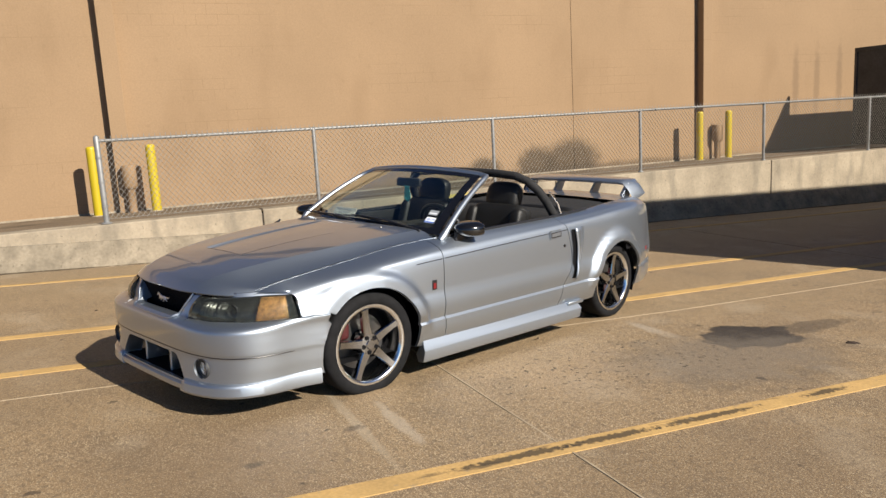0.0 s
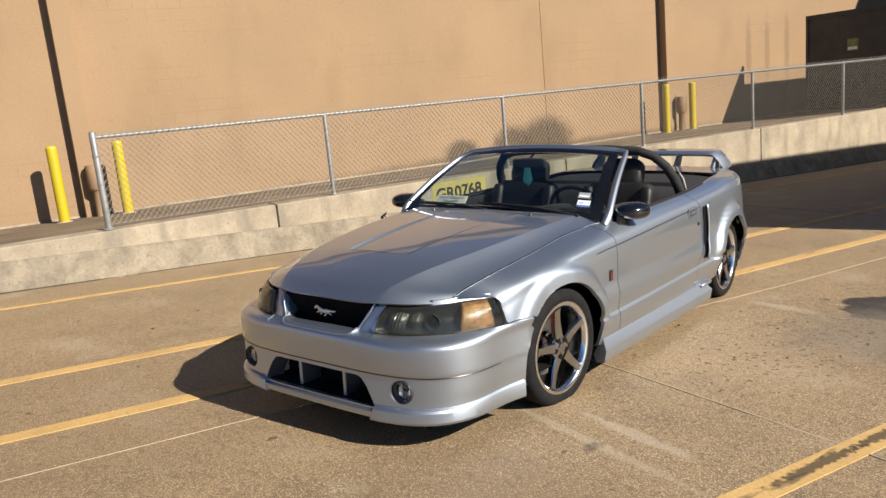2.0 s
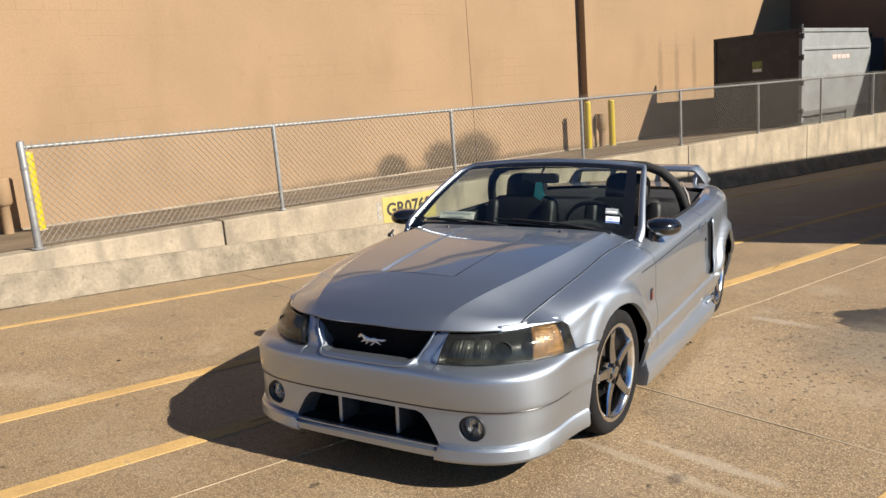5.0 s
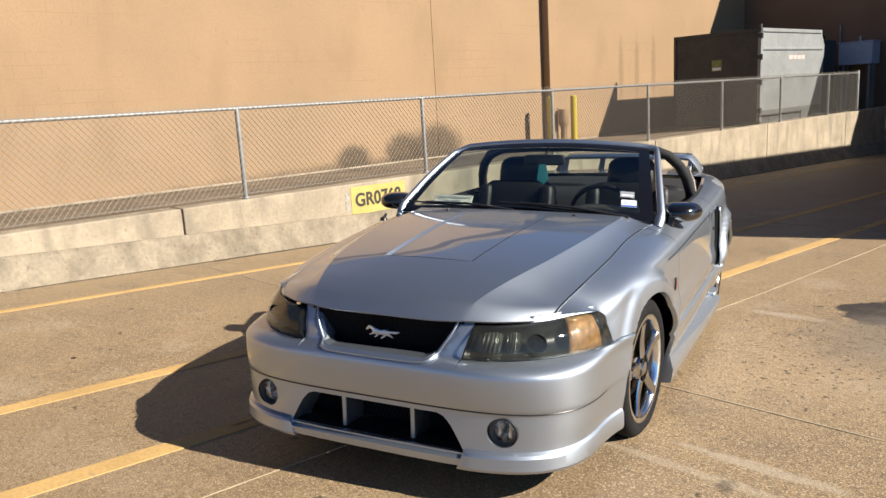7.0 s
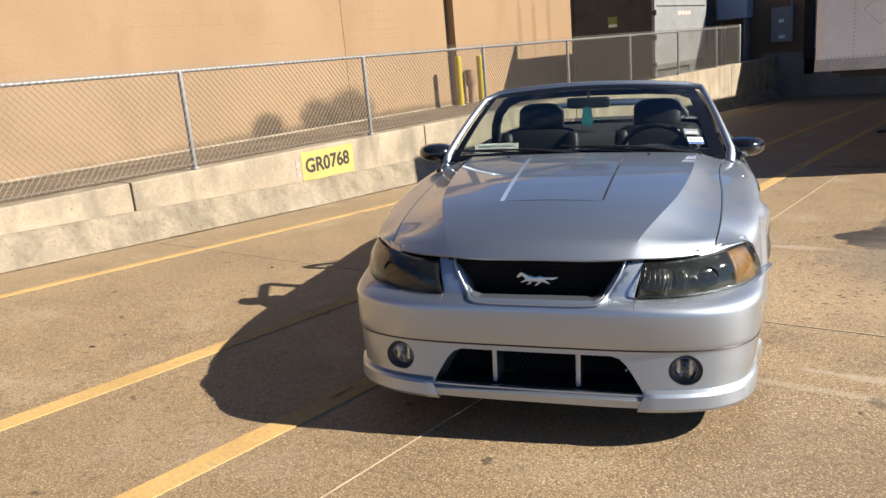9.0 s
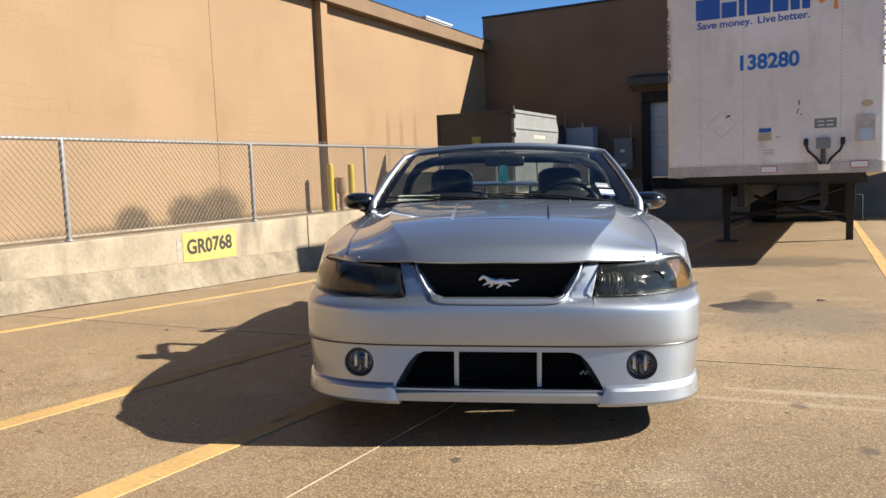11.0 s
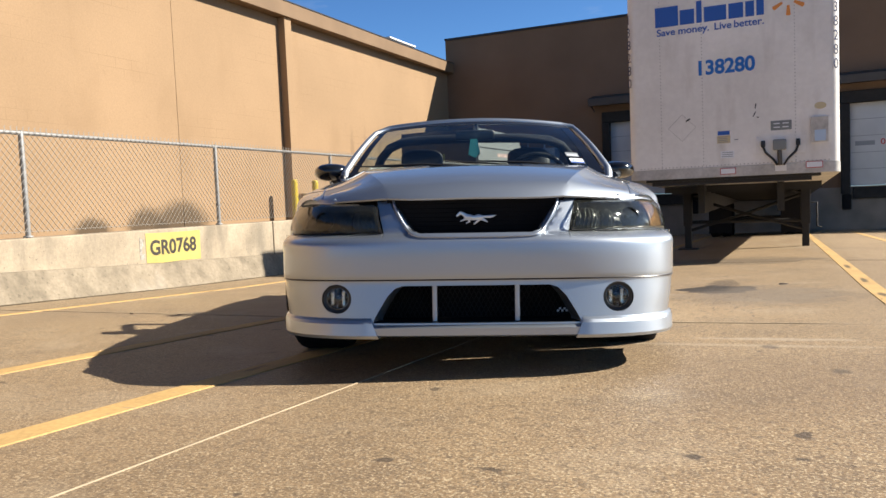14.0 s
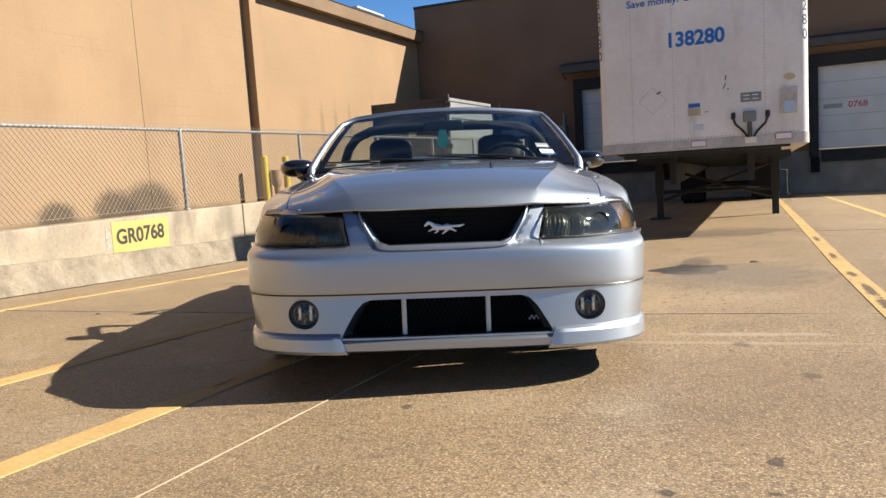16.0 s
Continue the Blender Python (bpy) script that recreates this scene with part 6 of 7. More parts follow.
for x, y, z0, top in ((-10.74, -1.49, .22, 1.455), (-10.74, -.51, .22, 1.435), (-10.74, 12.35, .22, 1.43), (-10.74, 13.29, .22, 1.415)):
    bollard(x, y, z0, top)
for y in (-.91, 13.12):
    dp = thing("drain_pipe", "tan painted drain pipe with a wide collar at the pilaster", "pipe", pose(-10.95, y, 0), "drain pipes of the long wall")
    bm = bmesh.new()
    tube(bm, [(0, 0, .20), (0, 0, .62), (0, 0, .66)], [.075, .075, .10], 18)
    part("outlet", bm, M["wall"], dp, smooth=50)
    bm = bmesh.new()
    tube(bm, [(0, 0, .655), (0, 0, .70), (0, 0, 1.055), (0, 0, 1.075)], [.105, .130, .130, .122], 20)
    part("collar", bm, M["wall"], dp, smooth=50)
    bm = bmesh.new()
    tube(bm, [(0, 0, .93), (0, 0, .945)], .129, 20)
    part("clamp", bm, M["fascia"], dp, smooth=50)

# ---- waste container on the walkway ----
wc_ = thing("waste_container", "large steel waste container with a dark end and dented white side", "container", pose(0, 0, 0))
X0, X1, Y0, Y1, Z0, Z1 = -9.84, -7.375, 16.68, 20.68, .36, 2.815
bm = bmesh.new()
prism(bm, [(Y0 + .06, Z0), (Y1 - .10, Z0), (Y1 + .03, Z1 - .42), (Y1 - .22, Z1 - .01), (Y0 + .06, Z1 - .01)], X0 + .64, X1 - .02, lambda a, b, h: (h, a, b))
part("box", bm, M["cont_white"], wc_, "dented white painted steel side", bevel=.012)
part("end_door", solid((X0 + .05, Y0 - .005, Z0 + .05), (X1 - .06, Y0 + .055, Z1 - .06)), M["cont_dark"], wc_, "dark steel end door", bevel=.01)
for a, b in (((X0, Y0 - .03, Z1 - .10), (X1 + .01, Y0 + .05, Z1)), ((X0, Y0 - .03, Z0), (X1 + .01, Y0 + .05, Z0 + .10)), ((X0, Y0 - .03, Z0 + .101), (X0 + .08, Y0 + .05, Z1 - .101))):
    part("end_frame", solid(a, b), M["cont_dark"], wc_, bevel=.008)
part("corner_post", solid((X1 - .07, Y0 - .03, Z0 + .101), (X1 + .015, Y0 + .10, Z1 - .101)), M["cont_white"], wc_, bevel=.008)
for z in (.74, 1.46, 2.10, 2.63):
    bm = bmesh.new()
    tube(bm, [(X1 + .03, Y0 - .02, z - .07), (X1 + .03, Y0 - .02, z + .07)], .035, 10)
    box(bm, (X1 - .10, Y0 - .045, z - .05), (X1 + .02, Y0 - .03, z + .05))
    part("hinge", bm, M["cont_dark"], wc_, "rusty steel hinge", smooth=40)
bm = bmesh.new()
tube(bm, [(X1 - .02, Y0 - .01, Z1 - .02), (X1 - .02, Y0 - .01, Z1 + .10)], .05, 10)
part("hinge_pin", bm, M["cont_dark"], wc_, smooth=40)
for z in (2.31,):
    part("side_rib", solid((X1 - .019, Y0 + .10, z - .035), (X1 + .015, Y1 - .12, z + .035)), M["cont_white"], wc_, bevel=.012)
part("top_rail", solid((X1 - .05, Y0 + .06, Z1 - .09), (X1 + .012, Y1 - .24, Z1 + .004)), M["cont_white"], wc_, bevel=.012)
part("side_foot", solid((X1 - .03, Y0 + .101, Z0), (X1 - .014, Y1 - .14, .74)), M["cont_grey"], wc_, "grey lower side", bevel=.004)
st = part("warning_label", solid((-8.71, Y0 - .009, 1.82), (-8.43, Y0 - .0052, 2.11)), M["label_green"], wc_, "faded green and white warning label")
part("label_print", solid((-8.69, Y0 - .011, 1.84), (-8.45, Y0 - .0092, 1.91)), M["white_label"], st)
for k, (a, b) in enumerate(((18.37, 18.61), (18.66, 18.85), (18.90, 19.14), (19.18, 19.36))):
    part("faded_print", solid((X1 - .019, a, 2.03), (X1 - .016, b, 2.13)), M["faded_red"], wc_, "faded red bar")

cb = thing("compactor", "dark steel compactor behind the waste container", "compactor", pose(0, 0, 0))
part("body", solid((-9.70, 20.75, .36), (-7.70, 22.35, 2.58)), M["cont_dark"], cb, bevel=.02)
part("hopper", solid((-9.45, 20.95, 2.582), (-7.95, 22.15, 2.74)), M["cont_dark"], cb, bevel=.02)

# ---- loading docks ----


def dock_door(x, n):
    d = tagged(part("door_%d" % n, solid((x, DOCK_Y + .12, .66), (x + 2.75, DOCK_Y + .17, 3.29)), M["door_white"]), label="white sectional overhead dock door, closed", category="dock door", kind="structure")
    for k in range(1, 5):
        part("panel_rib", solid((x + .02, DOCK_Y + .112, .66 + .526 * k - .008), (x + 2.73, DOCK_Y + .1195, .66 + .526 * k + .008)), M["grey_ink"], d)
    s = thing("dock_shelter", "black foam dock shelter round the overhead door", "dock shelter", pose(0, 0, 0), "dock shelters")
    part("side_pad", solid((x - .25, DOCK_Y - .22, .40), (x + .02, DOCK_Y - .001, 3.26)), M["foam"], s, bevel=.03)
    part("side_pad", solid((x + 2.73, DOCK_Y - .22, .40), (x + 3.00, DOCK_Y - .001, 3.26)), M["foam"], s, bevel=.03)
    part("head_pad", solid((x - .25, DOCK_Y - .22, 3.264), (x + 3.00, DOCK_Y - .001, 3.64)), M["foam"], s, bevel=.03)
    a = thing("dock_awning", "dark metal awning over the dock door", "awning", pose(0, 0, 0), "dock awnings")
    bm_ = bmesh.new()
    prism(bm_, [(DOCK_Y - .002, 4.26), (DOCK_Y - .70, 4.10), (DOCK_Y - .70, 3.84), (DOCK_Y - .002, 3.90)], x - .62, x + 3.37, lambda p, q, h: (h, p, q))
    part("hood", bm_, M["awning"], a, bevel=.01)
    for bx in (x - .54, x + 3.29):
        bm_ = bmesh.new()
        tube(bm_, [(bx, DOCK_Y - .01, 3.70), (bx, DOCK_Y - .60, 3.88)], .02, 8)
        part("brace", bm_, M["awning"], a)
    l = thing("dock_leveller", "black dock leveller with rubber bumpers under the door", "dock leveller", pose(0, 0, 0), "dock levellers")
    part("lip", solid((x + .10, DOCK_Y - .16, .26), (x + 2.65, DOCK_Y - .032, .62)), M["foam"], l, bevel=.01)
    for bx in (x - .22, x + 2.71):
        part("bumper", solid((bx, DOCK_Y - .20, -.08), (bx + .26, DOCK_Y - .032, .40)), M["rubber"], l, bevel=.015)
        part("bracket", solid((bx - .03, DOCK_Y - .05, -.12), (bx - .005, DOCK_Y - .032, .44)), M["galv"], l)
    return d


for n, x in enumerate(DOORS):
    dd = dock_door(x, n + 1)
lettering("door_number", "0768", 0.262, Matrix(((1, 0, 0, 3.45), (0, 0, -1, DOCK_Y + .117), (0, 1, 0, 1.93), (0, 0, 0, 1))), M["sign_red"], dd, "red painted number", .001, squeeze=1.05, bold=.003)
part("painted_bar", solid((2.74, DOCK_Y + .114, 1.93), (3.29, DOCK_Y + .1185, 2.07)), M["grey_ink"], dd, "grey painted bar")
# fittings on the dock wall
eb = thing("electric_cabinet", "grey electric cabinet on the brown wall", "cabinet", pose(0, 0, 0))
part("case", solid((-6.24, DOCK_Y - .30, .97), (-5.58, DOCK_Y - .002, 2.07)), M["cabinet"], eb, bevel=.015)
part("door", solid((-6.20, DOCK_Y - .315, 1.03), (-5.62, DOCK_Y - .3005, 2.01)), M["cabinet"], eb, bevel=.008)
part("label", solid((-5.99, DOCK_Y - .319, 1.58), (-5.84, DOCK_Y - .3155, 1.68)), M["white_label"], eb, "white label")
part("label", solid((-5.99, DOCK_Y - .319, 1.08), (-5.80, DOCK_Y - .3155, 1.19)), M["white_label"], eb, "white label")
bm = bmesh.new()
tube(bm, [(-5.66, DOCK_Y - .12, 2.06), (-5.66, DOCK_Y - .12, 2.50)], .03, 8)
part("conduit", bm, M["galv"], eb, smooth=50)
ut = thing("utility_box", "pale blue-grey utility box on a stand by the wall", "utility box", pose(0, 0, 0))
part("case", solid((-7.78, 22.75, 1.82), (-6.80, 23.40, 2.47)), M["utility"], ut, bevel=.02)
part("lid", solid((-7.81, 22.72, 2.472), (-6.77, 23.43, 2.51)), M["utility"], ut, bevel=.01)
for x in (-7.70, -6.94):
    part("leg", solid((x, 22.85, .30), (x + .07, 22.95, 1.819)), M["galv"], ut)
    part("leg", solid((x, 23.20, .30), (x + .07, 23.30, 1.819)), M["galv"], ut)
bm = bmesh.new()
tube(bm, [(-7.26, 23.05, 2.51), (-7.26, 23.05, 2.67)], .03, 8)
part("cap", bm, M["utility"], ut, smooth=50)
cd = thing("wall_conduit", "thin dark conduit running up the brown wall", "conduit", pose(-8.08, DOCK_Y - .04, 0))
bm = bmesh.new()
tube(bm, [(0, 0, .30), (0, 0, 3.1)], .028, 8)
part("pipe", bm, M["galv"], cd, smooth=50)
for z in (1.0, 2.0, 2.9):
    part("clip", solid((-.05, .01, z), (.05, .038, z + .03)), M["galv"], cd)
rb_ = thing("rooftop_unit", "white rooftop unit behind the fascia", "rooftop unit", pose(0, 0, 0))
part("case", solid((-12.75, 19.95, 5.92), (-11.80, 21.9, 6.45)), M["white_panel"], rb_, bevel=.02)
part("lid", solid((-12.80, 19.90, 6.452), (-11.75, 21.95, 6.50)), M["white_panel"], rb_)

# ---- semi trailer ----
TX0, TX1, TY, TZ0, TZ1 = -1.245, 1.225, 6.48, .888, 3.58
tr = thing("semi_trailer", "white box semi trailer backed up to the loading dock", "trailer", pose(-.030, .187, -.041) @ Matrix.Scale(1.0513, 4))


def rounded_front(off, z0, z1, y_end, r=.11):
    bm_ = bmesh.new()
    poly = [(TX0 - off, y_end), ]
    for k in range(9):
        a = math.pi / 2 * k / 8
        poly.append((TX0 - off + r * (1 - math.cos(a)), TY - off + r * (1 - math.sin(a))))
    for k in range(9):
        a = math.pi / 2 * k / 8
        poly.append((TX1 + off - r * (1 - math.sin(a)), TY - off + r * (1 - math.cos(a))))
    poly.append((TX1 + off, y_end))
    prism(bm_, poly, z0, z1, lambda a, b, h: (a, b, h - .032 * max(0.0, b - TY)))
    return bm_


part("box", rounded_front(0, TZ0 + .13, TZ1 - .05, 21.85), M["trailer_white"], tr, "dirty white panelled box", smooth=30)
part("bottom_rail", rounded_front(.006, TZ0, TZ0 + .128, 21.85), M["trailer_rail"], tr, "grey-white lower rail", smooth=30)
part("top_rail", rounded_front(.012, TZ1 - .052, TZ1, 21.85), M["galv"], tr, "grey metal roof rail", smooth=30)
T_FACE = Matrix(((1, 0, 0, 0), (0, 0, -1, TY), (0, 1, 0, .040), (0, 0, 0, 1)))


def decal(name, x, z, w, h, material, label="", lift=.002, parent=None, tilt=0.0, depth=.003):
    bm_ = bmesh.new()
    box(bm_, (-w / 2, -h / 2, -.001), (w / 2, h / 2, depth))
    return part(name, bm_, material, parent or tr, label, matrix=T_FACE @ Matrix.Translation((x, z, lift)) @ Matrix.Rotation(radians(tilt), 4, 'Z'))


# brand mark as plain shapes: a row of blue blocks and six orange petals
xs_ = (-.88, -.575, -.375, -.285, .005, .20, .325)
ws_ = (.285, .175, .065, .265, .17, .10, .085)
hs_ = (.250, .185, .270, .185, .185, .185, .235)
for x, w, h in zip(xs_, ws_, hs_):
    bm = bmesh.new()
    box(bm, (0, 0, -.001), (w, h, .003))
    part("brand_block", bm, M["blue_ink"], tr, "blue brand block", matrix=T_FACE @ Matrix.Translation((x, 2.795, .002)), bevel=.02)
for k in range(6):
    a = math.pi / 2 + math.pi / 3 * k
    bm = bmesh.new()
    prism(bm, [(.075, -.014), (.19, -.026), (.20, 0), (.19, .026), (.075, .014)], -.001, .003, lambda p, q, h: (p * math.cos(a) - q * math.sin(a), p * math.sin(a) + q * math.cos(a), h))
    part("brand_petal", bm, M["orange"], tr, "orange brand petal", matrix=T_FACE @ Matrix.Translation((.680, 2.945, .002)))
for word, x in (("Save", -.865), ("money.", -.600), ("Live", -.168), ("better.", .062)):
    lettering("slogan_word", word, .122, T_FACE @ Matrix.Translation((x, 2.685, .003)), M["blue_ink"], tr, "blue printed word", .001, squeeze=1.05, bold=.002)
lettering("fleet_number", "138280", .246, T_FACE @ Matrix.Translation((-.400, 2.145, .003)), M["blue_bright"], tr, "blue fleet number", .001, squeeze=.95, bold=.008)
for i, ch in enumerate("138280"):
    for x, ang in ((TX0 + .052, -42), (TX1 - .052, 42)):
        m_ = Matrix.Translation((x + (-.012 if ang < 0 else .012), TY + .018, 2.93 - .165 * i)) @ Matrix.Rotation(radians(ang), 4, 'Z') @ Matrix(((1, 0, 0, 0), (0, 0, -1, 0), (0, 1, 0, 0), (0, 0, 0, 1)))
        lettering("corner_digit", ch, .17, m_ @ Matrix.Translation((-.05, 0, .016)), M["navy_ink"], tr, "", .001, squeeze=.9)
ov = bmesh.new()
prism(ov, [(.108 * math.cos(2 * math.pi * k / 28), .078 * math.sin(2 * math.pi * k / 28)) for k in range(28)], -.001, .003, lambda p, q, h: (p, q, h))
ovp = part("oval_emblem", ov, M["maroon"], tr, "maroon oval emblem", matrix=T_FACE @ Matrix.Translation((-.005, 3.260, .002)))
bm = bmesh.new()
prism(bm, [(-.05, -.045), (-.03, .0), (-.04, .03), (-.02, .035), (0, .012), (.03, .010), (.05, -.01), (.045, -.045), (.03, -.02), (-.01, -.018), (-.03, -.045)], .003, .005, lambda p, q, h: (p, q, h))
part("oval_inlay", bm, M["white_label"], ovp)
decal("yellow_tape", .48, 3.222, .53, .075, M["tape"], "worn yellow tape")
decal("vent", .575, 3.385, .22, .095, M["grey_ink"], "grey front vent", depth=.03)
for k in range(3):
    decal("vent_slat", .575, 3.360 + .025 * k, .19, .010, M["galv"], "", .034, tr)
for a in (45,):
    bm = bmesh.new()
    for s0, s1 in (((-.12, -.12), (.12, -.12)), ((.12, -.12), (.12, .12)), ((.12, .12), (-.12, .12)), ((-.12, .12), (-.12, -.12))):
        tube(bm, [(s0[0], s0[1], .0), (s1[0], s1[1], .0)], .003, 4)
    part("placard_frame", bm, M["trailer_rail"], tr, "empty diamond placard frame", matrix=T_FACE @ Matrix.Translation((-.575, 1.495, 0)) @ Matrix.Rotation(radians(a), 4, 'Z'))
decal("mark", -.50, 1.59, .06, .018, M["black"], "black scuff", tilt=30)
decal("mark", .30, 1.70, .012, .06, M["black"], "black scuff", tilt=-10)
decal("mark", .285, 1.60, .010, .07, M["black"], "black scuff", tilt=-25)
decal("mark", .325, 1.56, .022, .012, M["black"], "black scuff")
lb = decal("info_label", -.075, 1.315, .155, .095, M["label_cream"], "cream and navy information label")
decal("label_band", -.075, 1.395, .14, .05, M["blue_ink"], "", .002, tr)
for k in range(4):
    decal("label_print", -.085, 1.283 + .021 * k, .11, .007, M["grey_ink"], "", .0055, tr)
decal("label_print", .072, 1.305, .045, .010, M["grey_ink"], "", .002, tr)
decal("info_label", -.035, 1.125, .16, .085, M["white_label"], "white information label")
for k in range(3):
    decal("label_print", -.035, 1.10 + .025 * k, .13, .007, M["grey_ink"], "", .0055, tr)
decal("gladhand_plate", .575, 1.20, .56, .205, M["trailer_white"], "white connector plate", depth=.012)
bm = cushion((-.075, -.065, .010), (.075, .065, .07), .012)
part("connector_socket", bm, M["cabinet"], tr, "grey seven-way socket", smooth=40, matrix=T_FACE @ Matrix.Translation((.565, 1.205, 0)))
for sx in (-1, 1):
    bm = cushion((-.025, -.04, .010), (.025, .04, .055), .010)
    part("gladhand", bm, M["black"], tr, "black air coupling", smooth=40, matrix=T_FACE @ Matrix.Translation((.575 + sx * .195, 1.225, 0)))
    bm = bmesh.new()
    tube(bm, [(.575 + sx * .195, TY - .035, 1.23), (.575 + sx * .17, TY - .05, 1.16), (.575 + sx * .08, TY - .05, 1.07), (.575 + sx * .035, TY - .03, 1.00)], .014, 8)
    part("air_hose", bm, M["black"], tr, "black air hose", smooth=60)
bm = bmesh.new()
tube(bm, [(.565, TY - .04, 1.19), (.565, TY - .045, 1.09), (.57, TY - .03, 1.00)], .026, 8)
part("cable", bm, M["brake"], tr, "brown electric cable", smooth=60)
decal("plug_cover", .575, .945, .13, .12, M["trailer_white"], "", .010, tr, depth=.02)
decal("reflector_plate", .585, 1.442, .235, .115, M["cabinet"], "grey data plate")
for k in range(2):
    for j in range(2):
        decal("plate_print", .535 + .10 * k, 1.42 + .045 * j, .07, .012, M["white_label"], "", .0055, tr)
decal("document_box", 1.005, 1.36, .185, .30, M["trailer_rail"], "clear document box with a blue paper", depth=.03)
decal("document_paper", 1.01, 1.29, .12, .13, M["paper_blue"], "", .034, tr)
bm = bmesh.new()
lathe(bm, [(.001, .006), (.030, .006), (.050, .004), (.052, -.001)], 24, 'Z')
part("round_lamp", bm, M["label_cream"], tr, "round clearance lamp", smooth=40, matrix=T_FACE @ Matrix.Translation((1.016, 1.645, .001)) @ Matrix.Diagonal((1.25, .8, 1, 1)))
for x in (-.03, .945):
    pl = decal("red_edged_label", x, .945 if x > .5 else .915, .185, .080, M["sign_red"], "white label with a red edge", .010)
    decal("label_face", x, .945 if x > .5 else .915, .170, .064, M["white_label"], "", .014, tr)


def rivets():
    verts, faces = [], []
    spots = [(x, 1.05 + .042 * k) for x in (-.83, -.32, .745) for k in range(56)] + [(-1.10 + .045 * k, z) for z in (.998, 1.035) for k in range(50)]
    for x, z in spots:
        i = len(verts)
        for dx, dz, h in ((-.006, -.006, 0), (.006, -.006, 0), (.006, .006, 0), (-.006, .006, 0), (0, 0, .005)):
            verts.append((x + dx, TY - .001 - h, z + dz))
        faces.extend([(i, i + 1, i + 4), (i + 1, i + 2, i + 4), (i + 2, i + 3, i + 4), (i + 3, i, i + 4)])
    me = bpy.data.meshes.new("rivet")
    me.from_pydata(verts, [], faces)
    me.materials.append(M["rivet"])
    ob = new("rivet", me)
    ob.parent = tr
    tagged(ob, label="rows of small rivets", kind="stuff")


rivets()
# underside: coupler plate, landing gear, frame, rear axles
part("coupler_plate", solid((-1.05, TY + .06, TZ0 - .035), (1.02, 9.0, TZ0 - .001)), M["leg_dark"], tr, "dark greasy coupler plate")
part("front_sill", solid((-.98, TY + .10, TZ0 - .085), (.92, TY + .22, TZ0 - .036)), M["leg_dark"], tr)
for x in (-.62, .52):
    part("chassis_beam", solid((x, 8.8, TZ0 - .52), (x + .10, 21.1, TZ0 - .075)), M["black"], tr)
for k in range(14):
    part("cross_member", solid((-1.18, 9.2 + .85 * k, TZ0 - .19 - .027 * k), (1.14, 9.27 + .85 * k, TZ0 - .085 - .027 * k)), M["black"], tr)
LY = 10.45
for x in (-.955, .945):
    gz = ground_z(LY)
    part("landing_leg", solid((x - .075, LY - .075, .10), (x + .075, LY + .075, TZ0 - .155)), M["leg_dark"], tr, "grey steel landing leg", bevel=.008)
    part("leg_inner", solid((x - .055, LY - .055, gz + .03), (x + .055, LY + .055, .30)), M["leg_dark"], tr, bevel=.006)
    part("leg_foot", solid((x - .17, LY - .14, gz + .002), (x + .17, LY + .14, gz + .035)), M["leg_dark"], tr, "flat steel foot", bevel=.006)
    bm = bmesh.new()
    tube(bm, [(x, LY, .62), (x * .55, LY + .9, TZ0 - .12)], .028, 8)
    part("leg_brace", bm, M["leg_dark"], tr)
for z0, z1 in ((.60, .02), (.02, .60)):
    bm = bmesh.new()
    tube(bm, [(-.90, LY, z0), (0, LY, (z0 + z1) / 2 - .02), (.89, LY, z1)], .026, 8)
    part("cross_brace", bm, M["leg_dark"], tr)
bm = bmesh.new()
tube(bm, [(-.94, LY, .16), (.93, LY, .16)], .030, 8)
part("cross_shaft", bm, M["leg_dark"], tr)
bm = bmesh.new()
tube(bm, [(.95, LY - .02, .45), (1.12, LY - .02, .45), (1.12, LY - .02, .05), (1.19, LY - .02, .03)], .014, 8)
part("crank_handle", bm, M["leg_dark"], tr, "white crank handle", smooth=50)
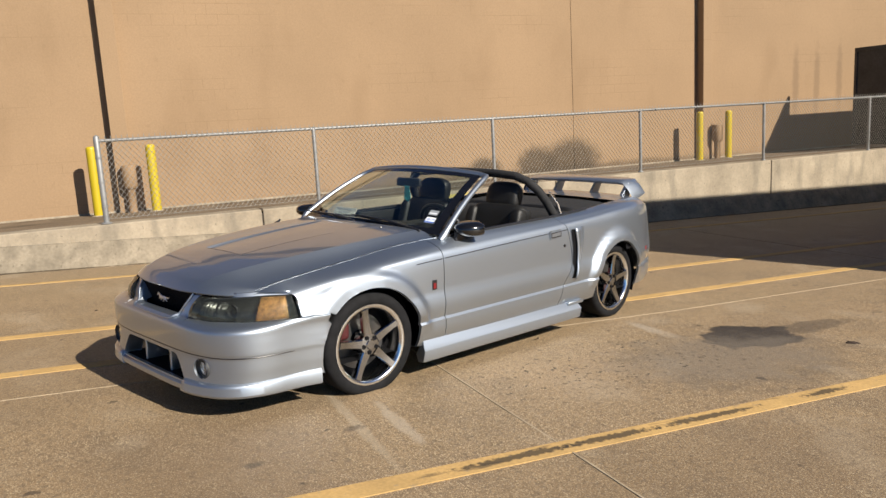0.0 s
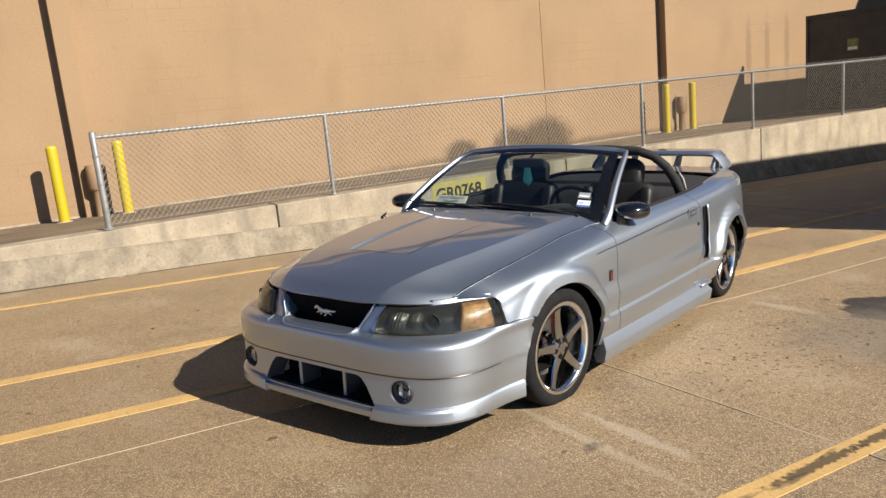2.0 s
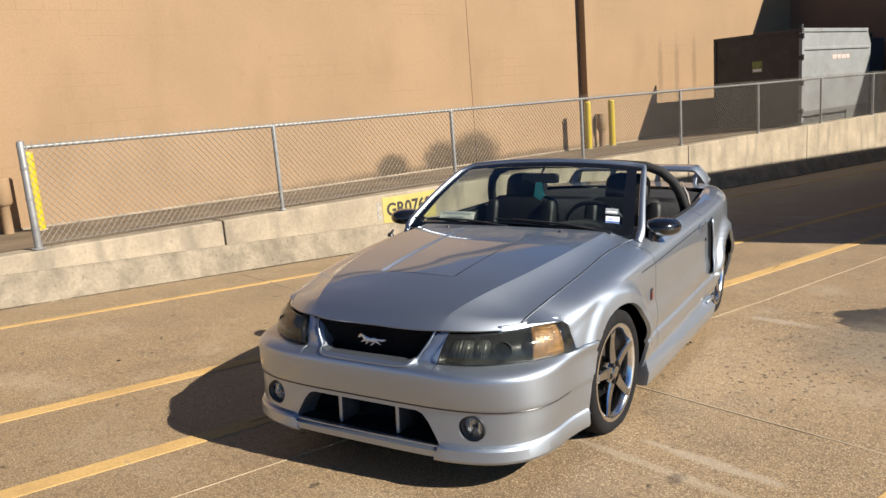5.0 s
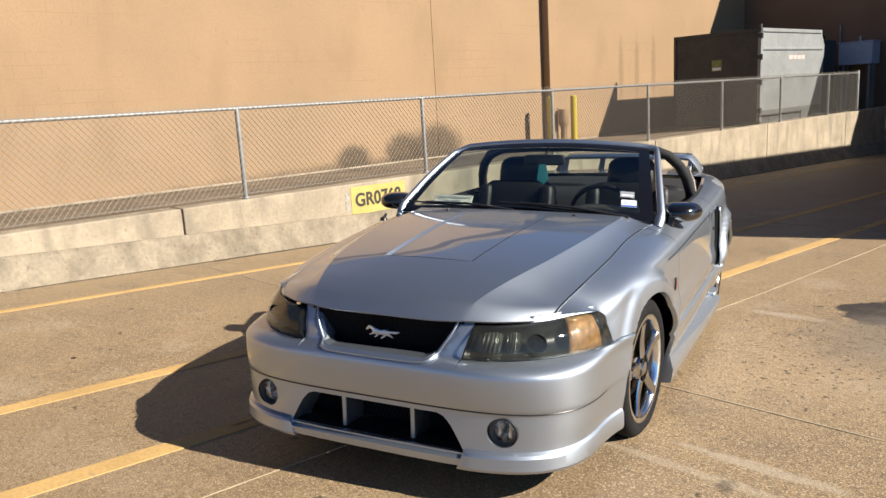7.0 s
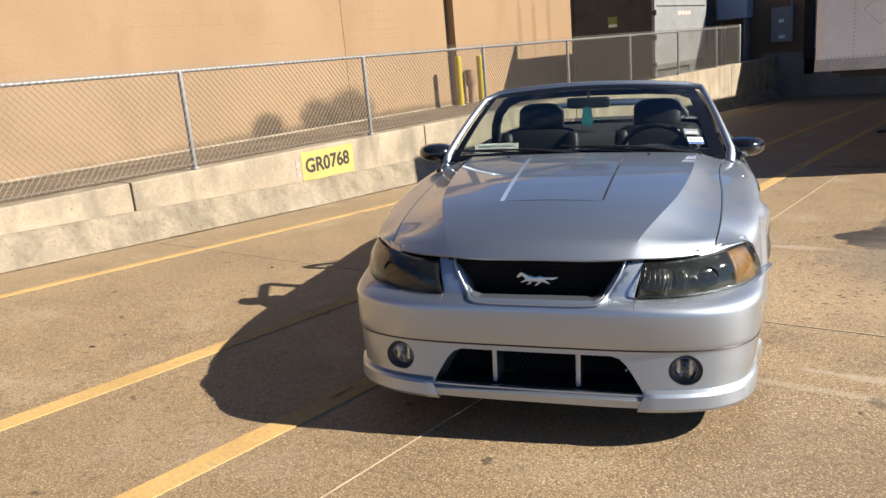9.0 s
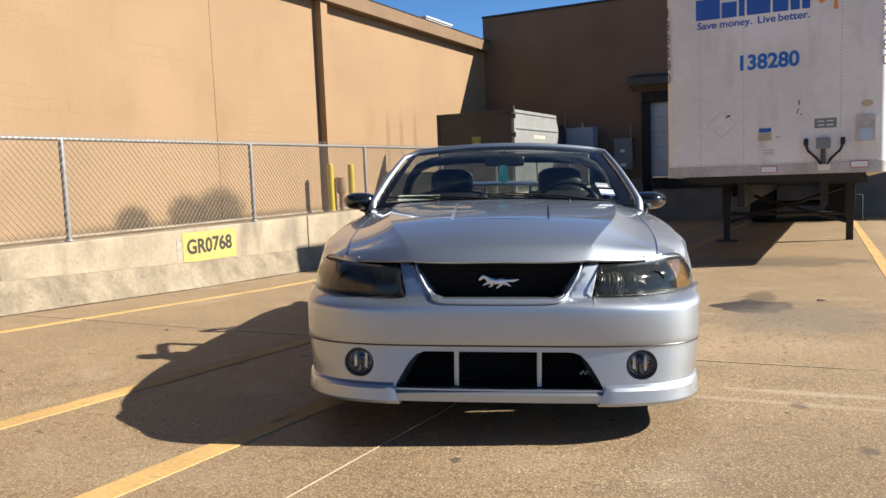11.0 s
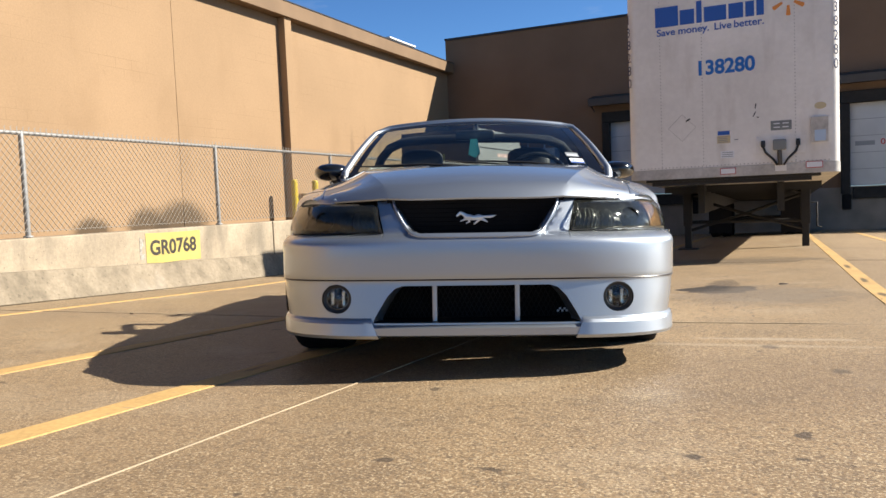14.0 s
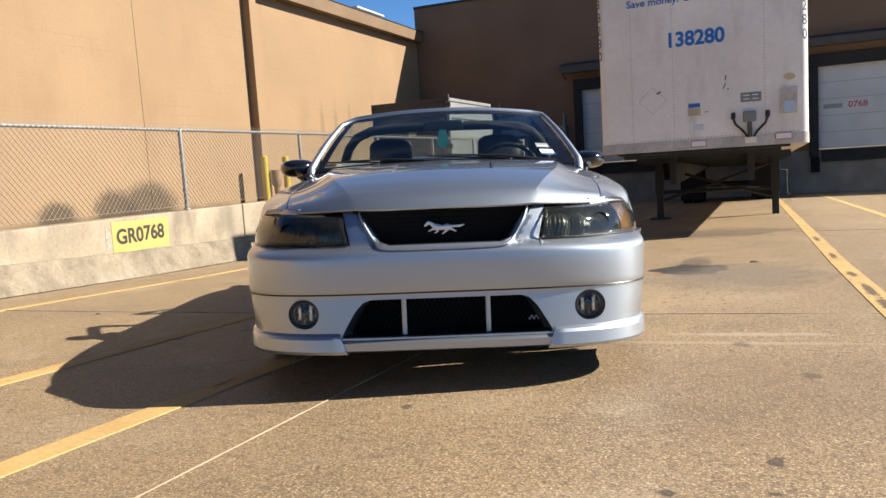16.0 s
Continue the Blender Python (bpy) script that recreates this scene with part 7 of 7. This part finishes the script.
for y in (18.6, 19.9):
    bm = bmesh.new()
    tube(bm, [(-1.1, y, ground_z(y) + .50), (1.06, y, ground_z(y) + .50)], .065, 10)
    part("axle", bm, M["black"], tr)
    for x in (-1.10, -.82, .80, 1.06):
        bm = bmesh.new()
        lathe(bm, [(.20, -.12), (.46, -.12), (.50, -.09), (.50, .09), (.46, .12), (.20, .12)], 28, 'X', (x, y, ground_z(y) + .50), close=True)
        tw = part("trailer_wheel", bm, M["rubber"], tr, "black trailer tyre", smooth=40)
        bm = bmesh.new()
        lathe(bm, [(.001, -.05), (.10, -.05), (.20, .03), (.21, .11)], 20, 'X', (x, y, ground_z(y) + .50))
        part("wheel_rim", bm, M["trailer_rail"], tw, smooth=40)
part("mud_flap", solid((-1.2, 17.6, ground_z(17.6) + .12), (-.62, 17.62, TZ0 - .12)), M["rubber"], tr)
part("mud_flap", solid((.55, 17.6, ground_z(17.6) + .12), (1.15, 17.62, TZ0 - .12)), M["rubber"], tr)

# ---- small litter on the lane ----


def litter(x, y, size, seed, label, material, name="dry_leaf"):
    rng = random.Random(seed)
    bm_ = bmesh.new()
    bmesh.ops.create_icosphere(bm_, subdivisions=2, radius=1)
    for v in bm_.verts:
        v.co *= rng.uniform(.75, 1.2)
        v.co = Vector((v.co.x * size, v.co.y * size * .6, max(-.25, v.co.z) * size * .35))
    part(name, bm_, material, label=label, category=name.replace("_", " "), matrix=Matrix.Translation((x, y, ground_z(y) + size * .08)) @ Matrix.Rotation(rng.uniform(0, 6), 4, 'Z'))


litter(.582, 3.283, .055, 1, "dark dry leaf curled on the concrete", M["leaf"])
litter(1.10, 2.52, .035, 2, "dark dry leaf on the yellow line", M["leaf"])
litter(.772, -1.948, .020, 3, "small dark pebble on the concrete", M["leaf"], "pebble")
for k, (x, y) in enumerate(((-.55, 1.45), (.62, .95), (.25, 1.66), (-3.05, -1.5), (-3.6, .2), (.9, 4.4), (1.9, 2.8))):
    litter(x, y, .016, 10 + k, "small dark pebble on the concrete", M["leaf"], "pebble")
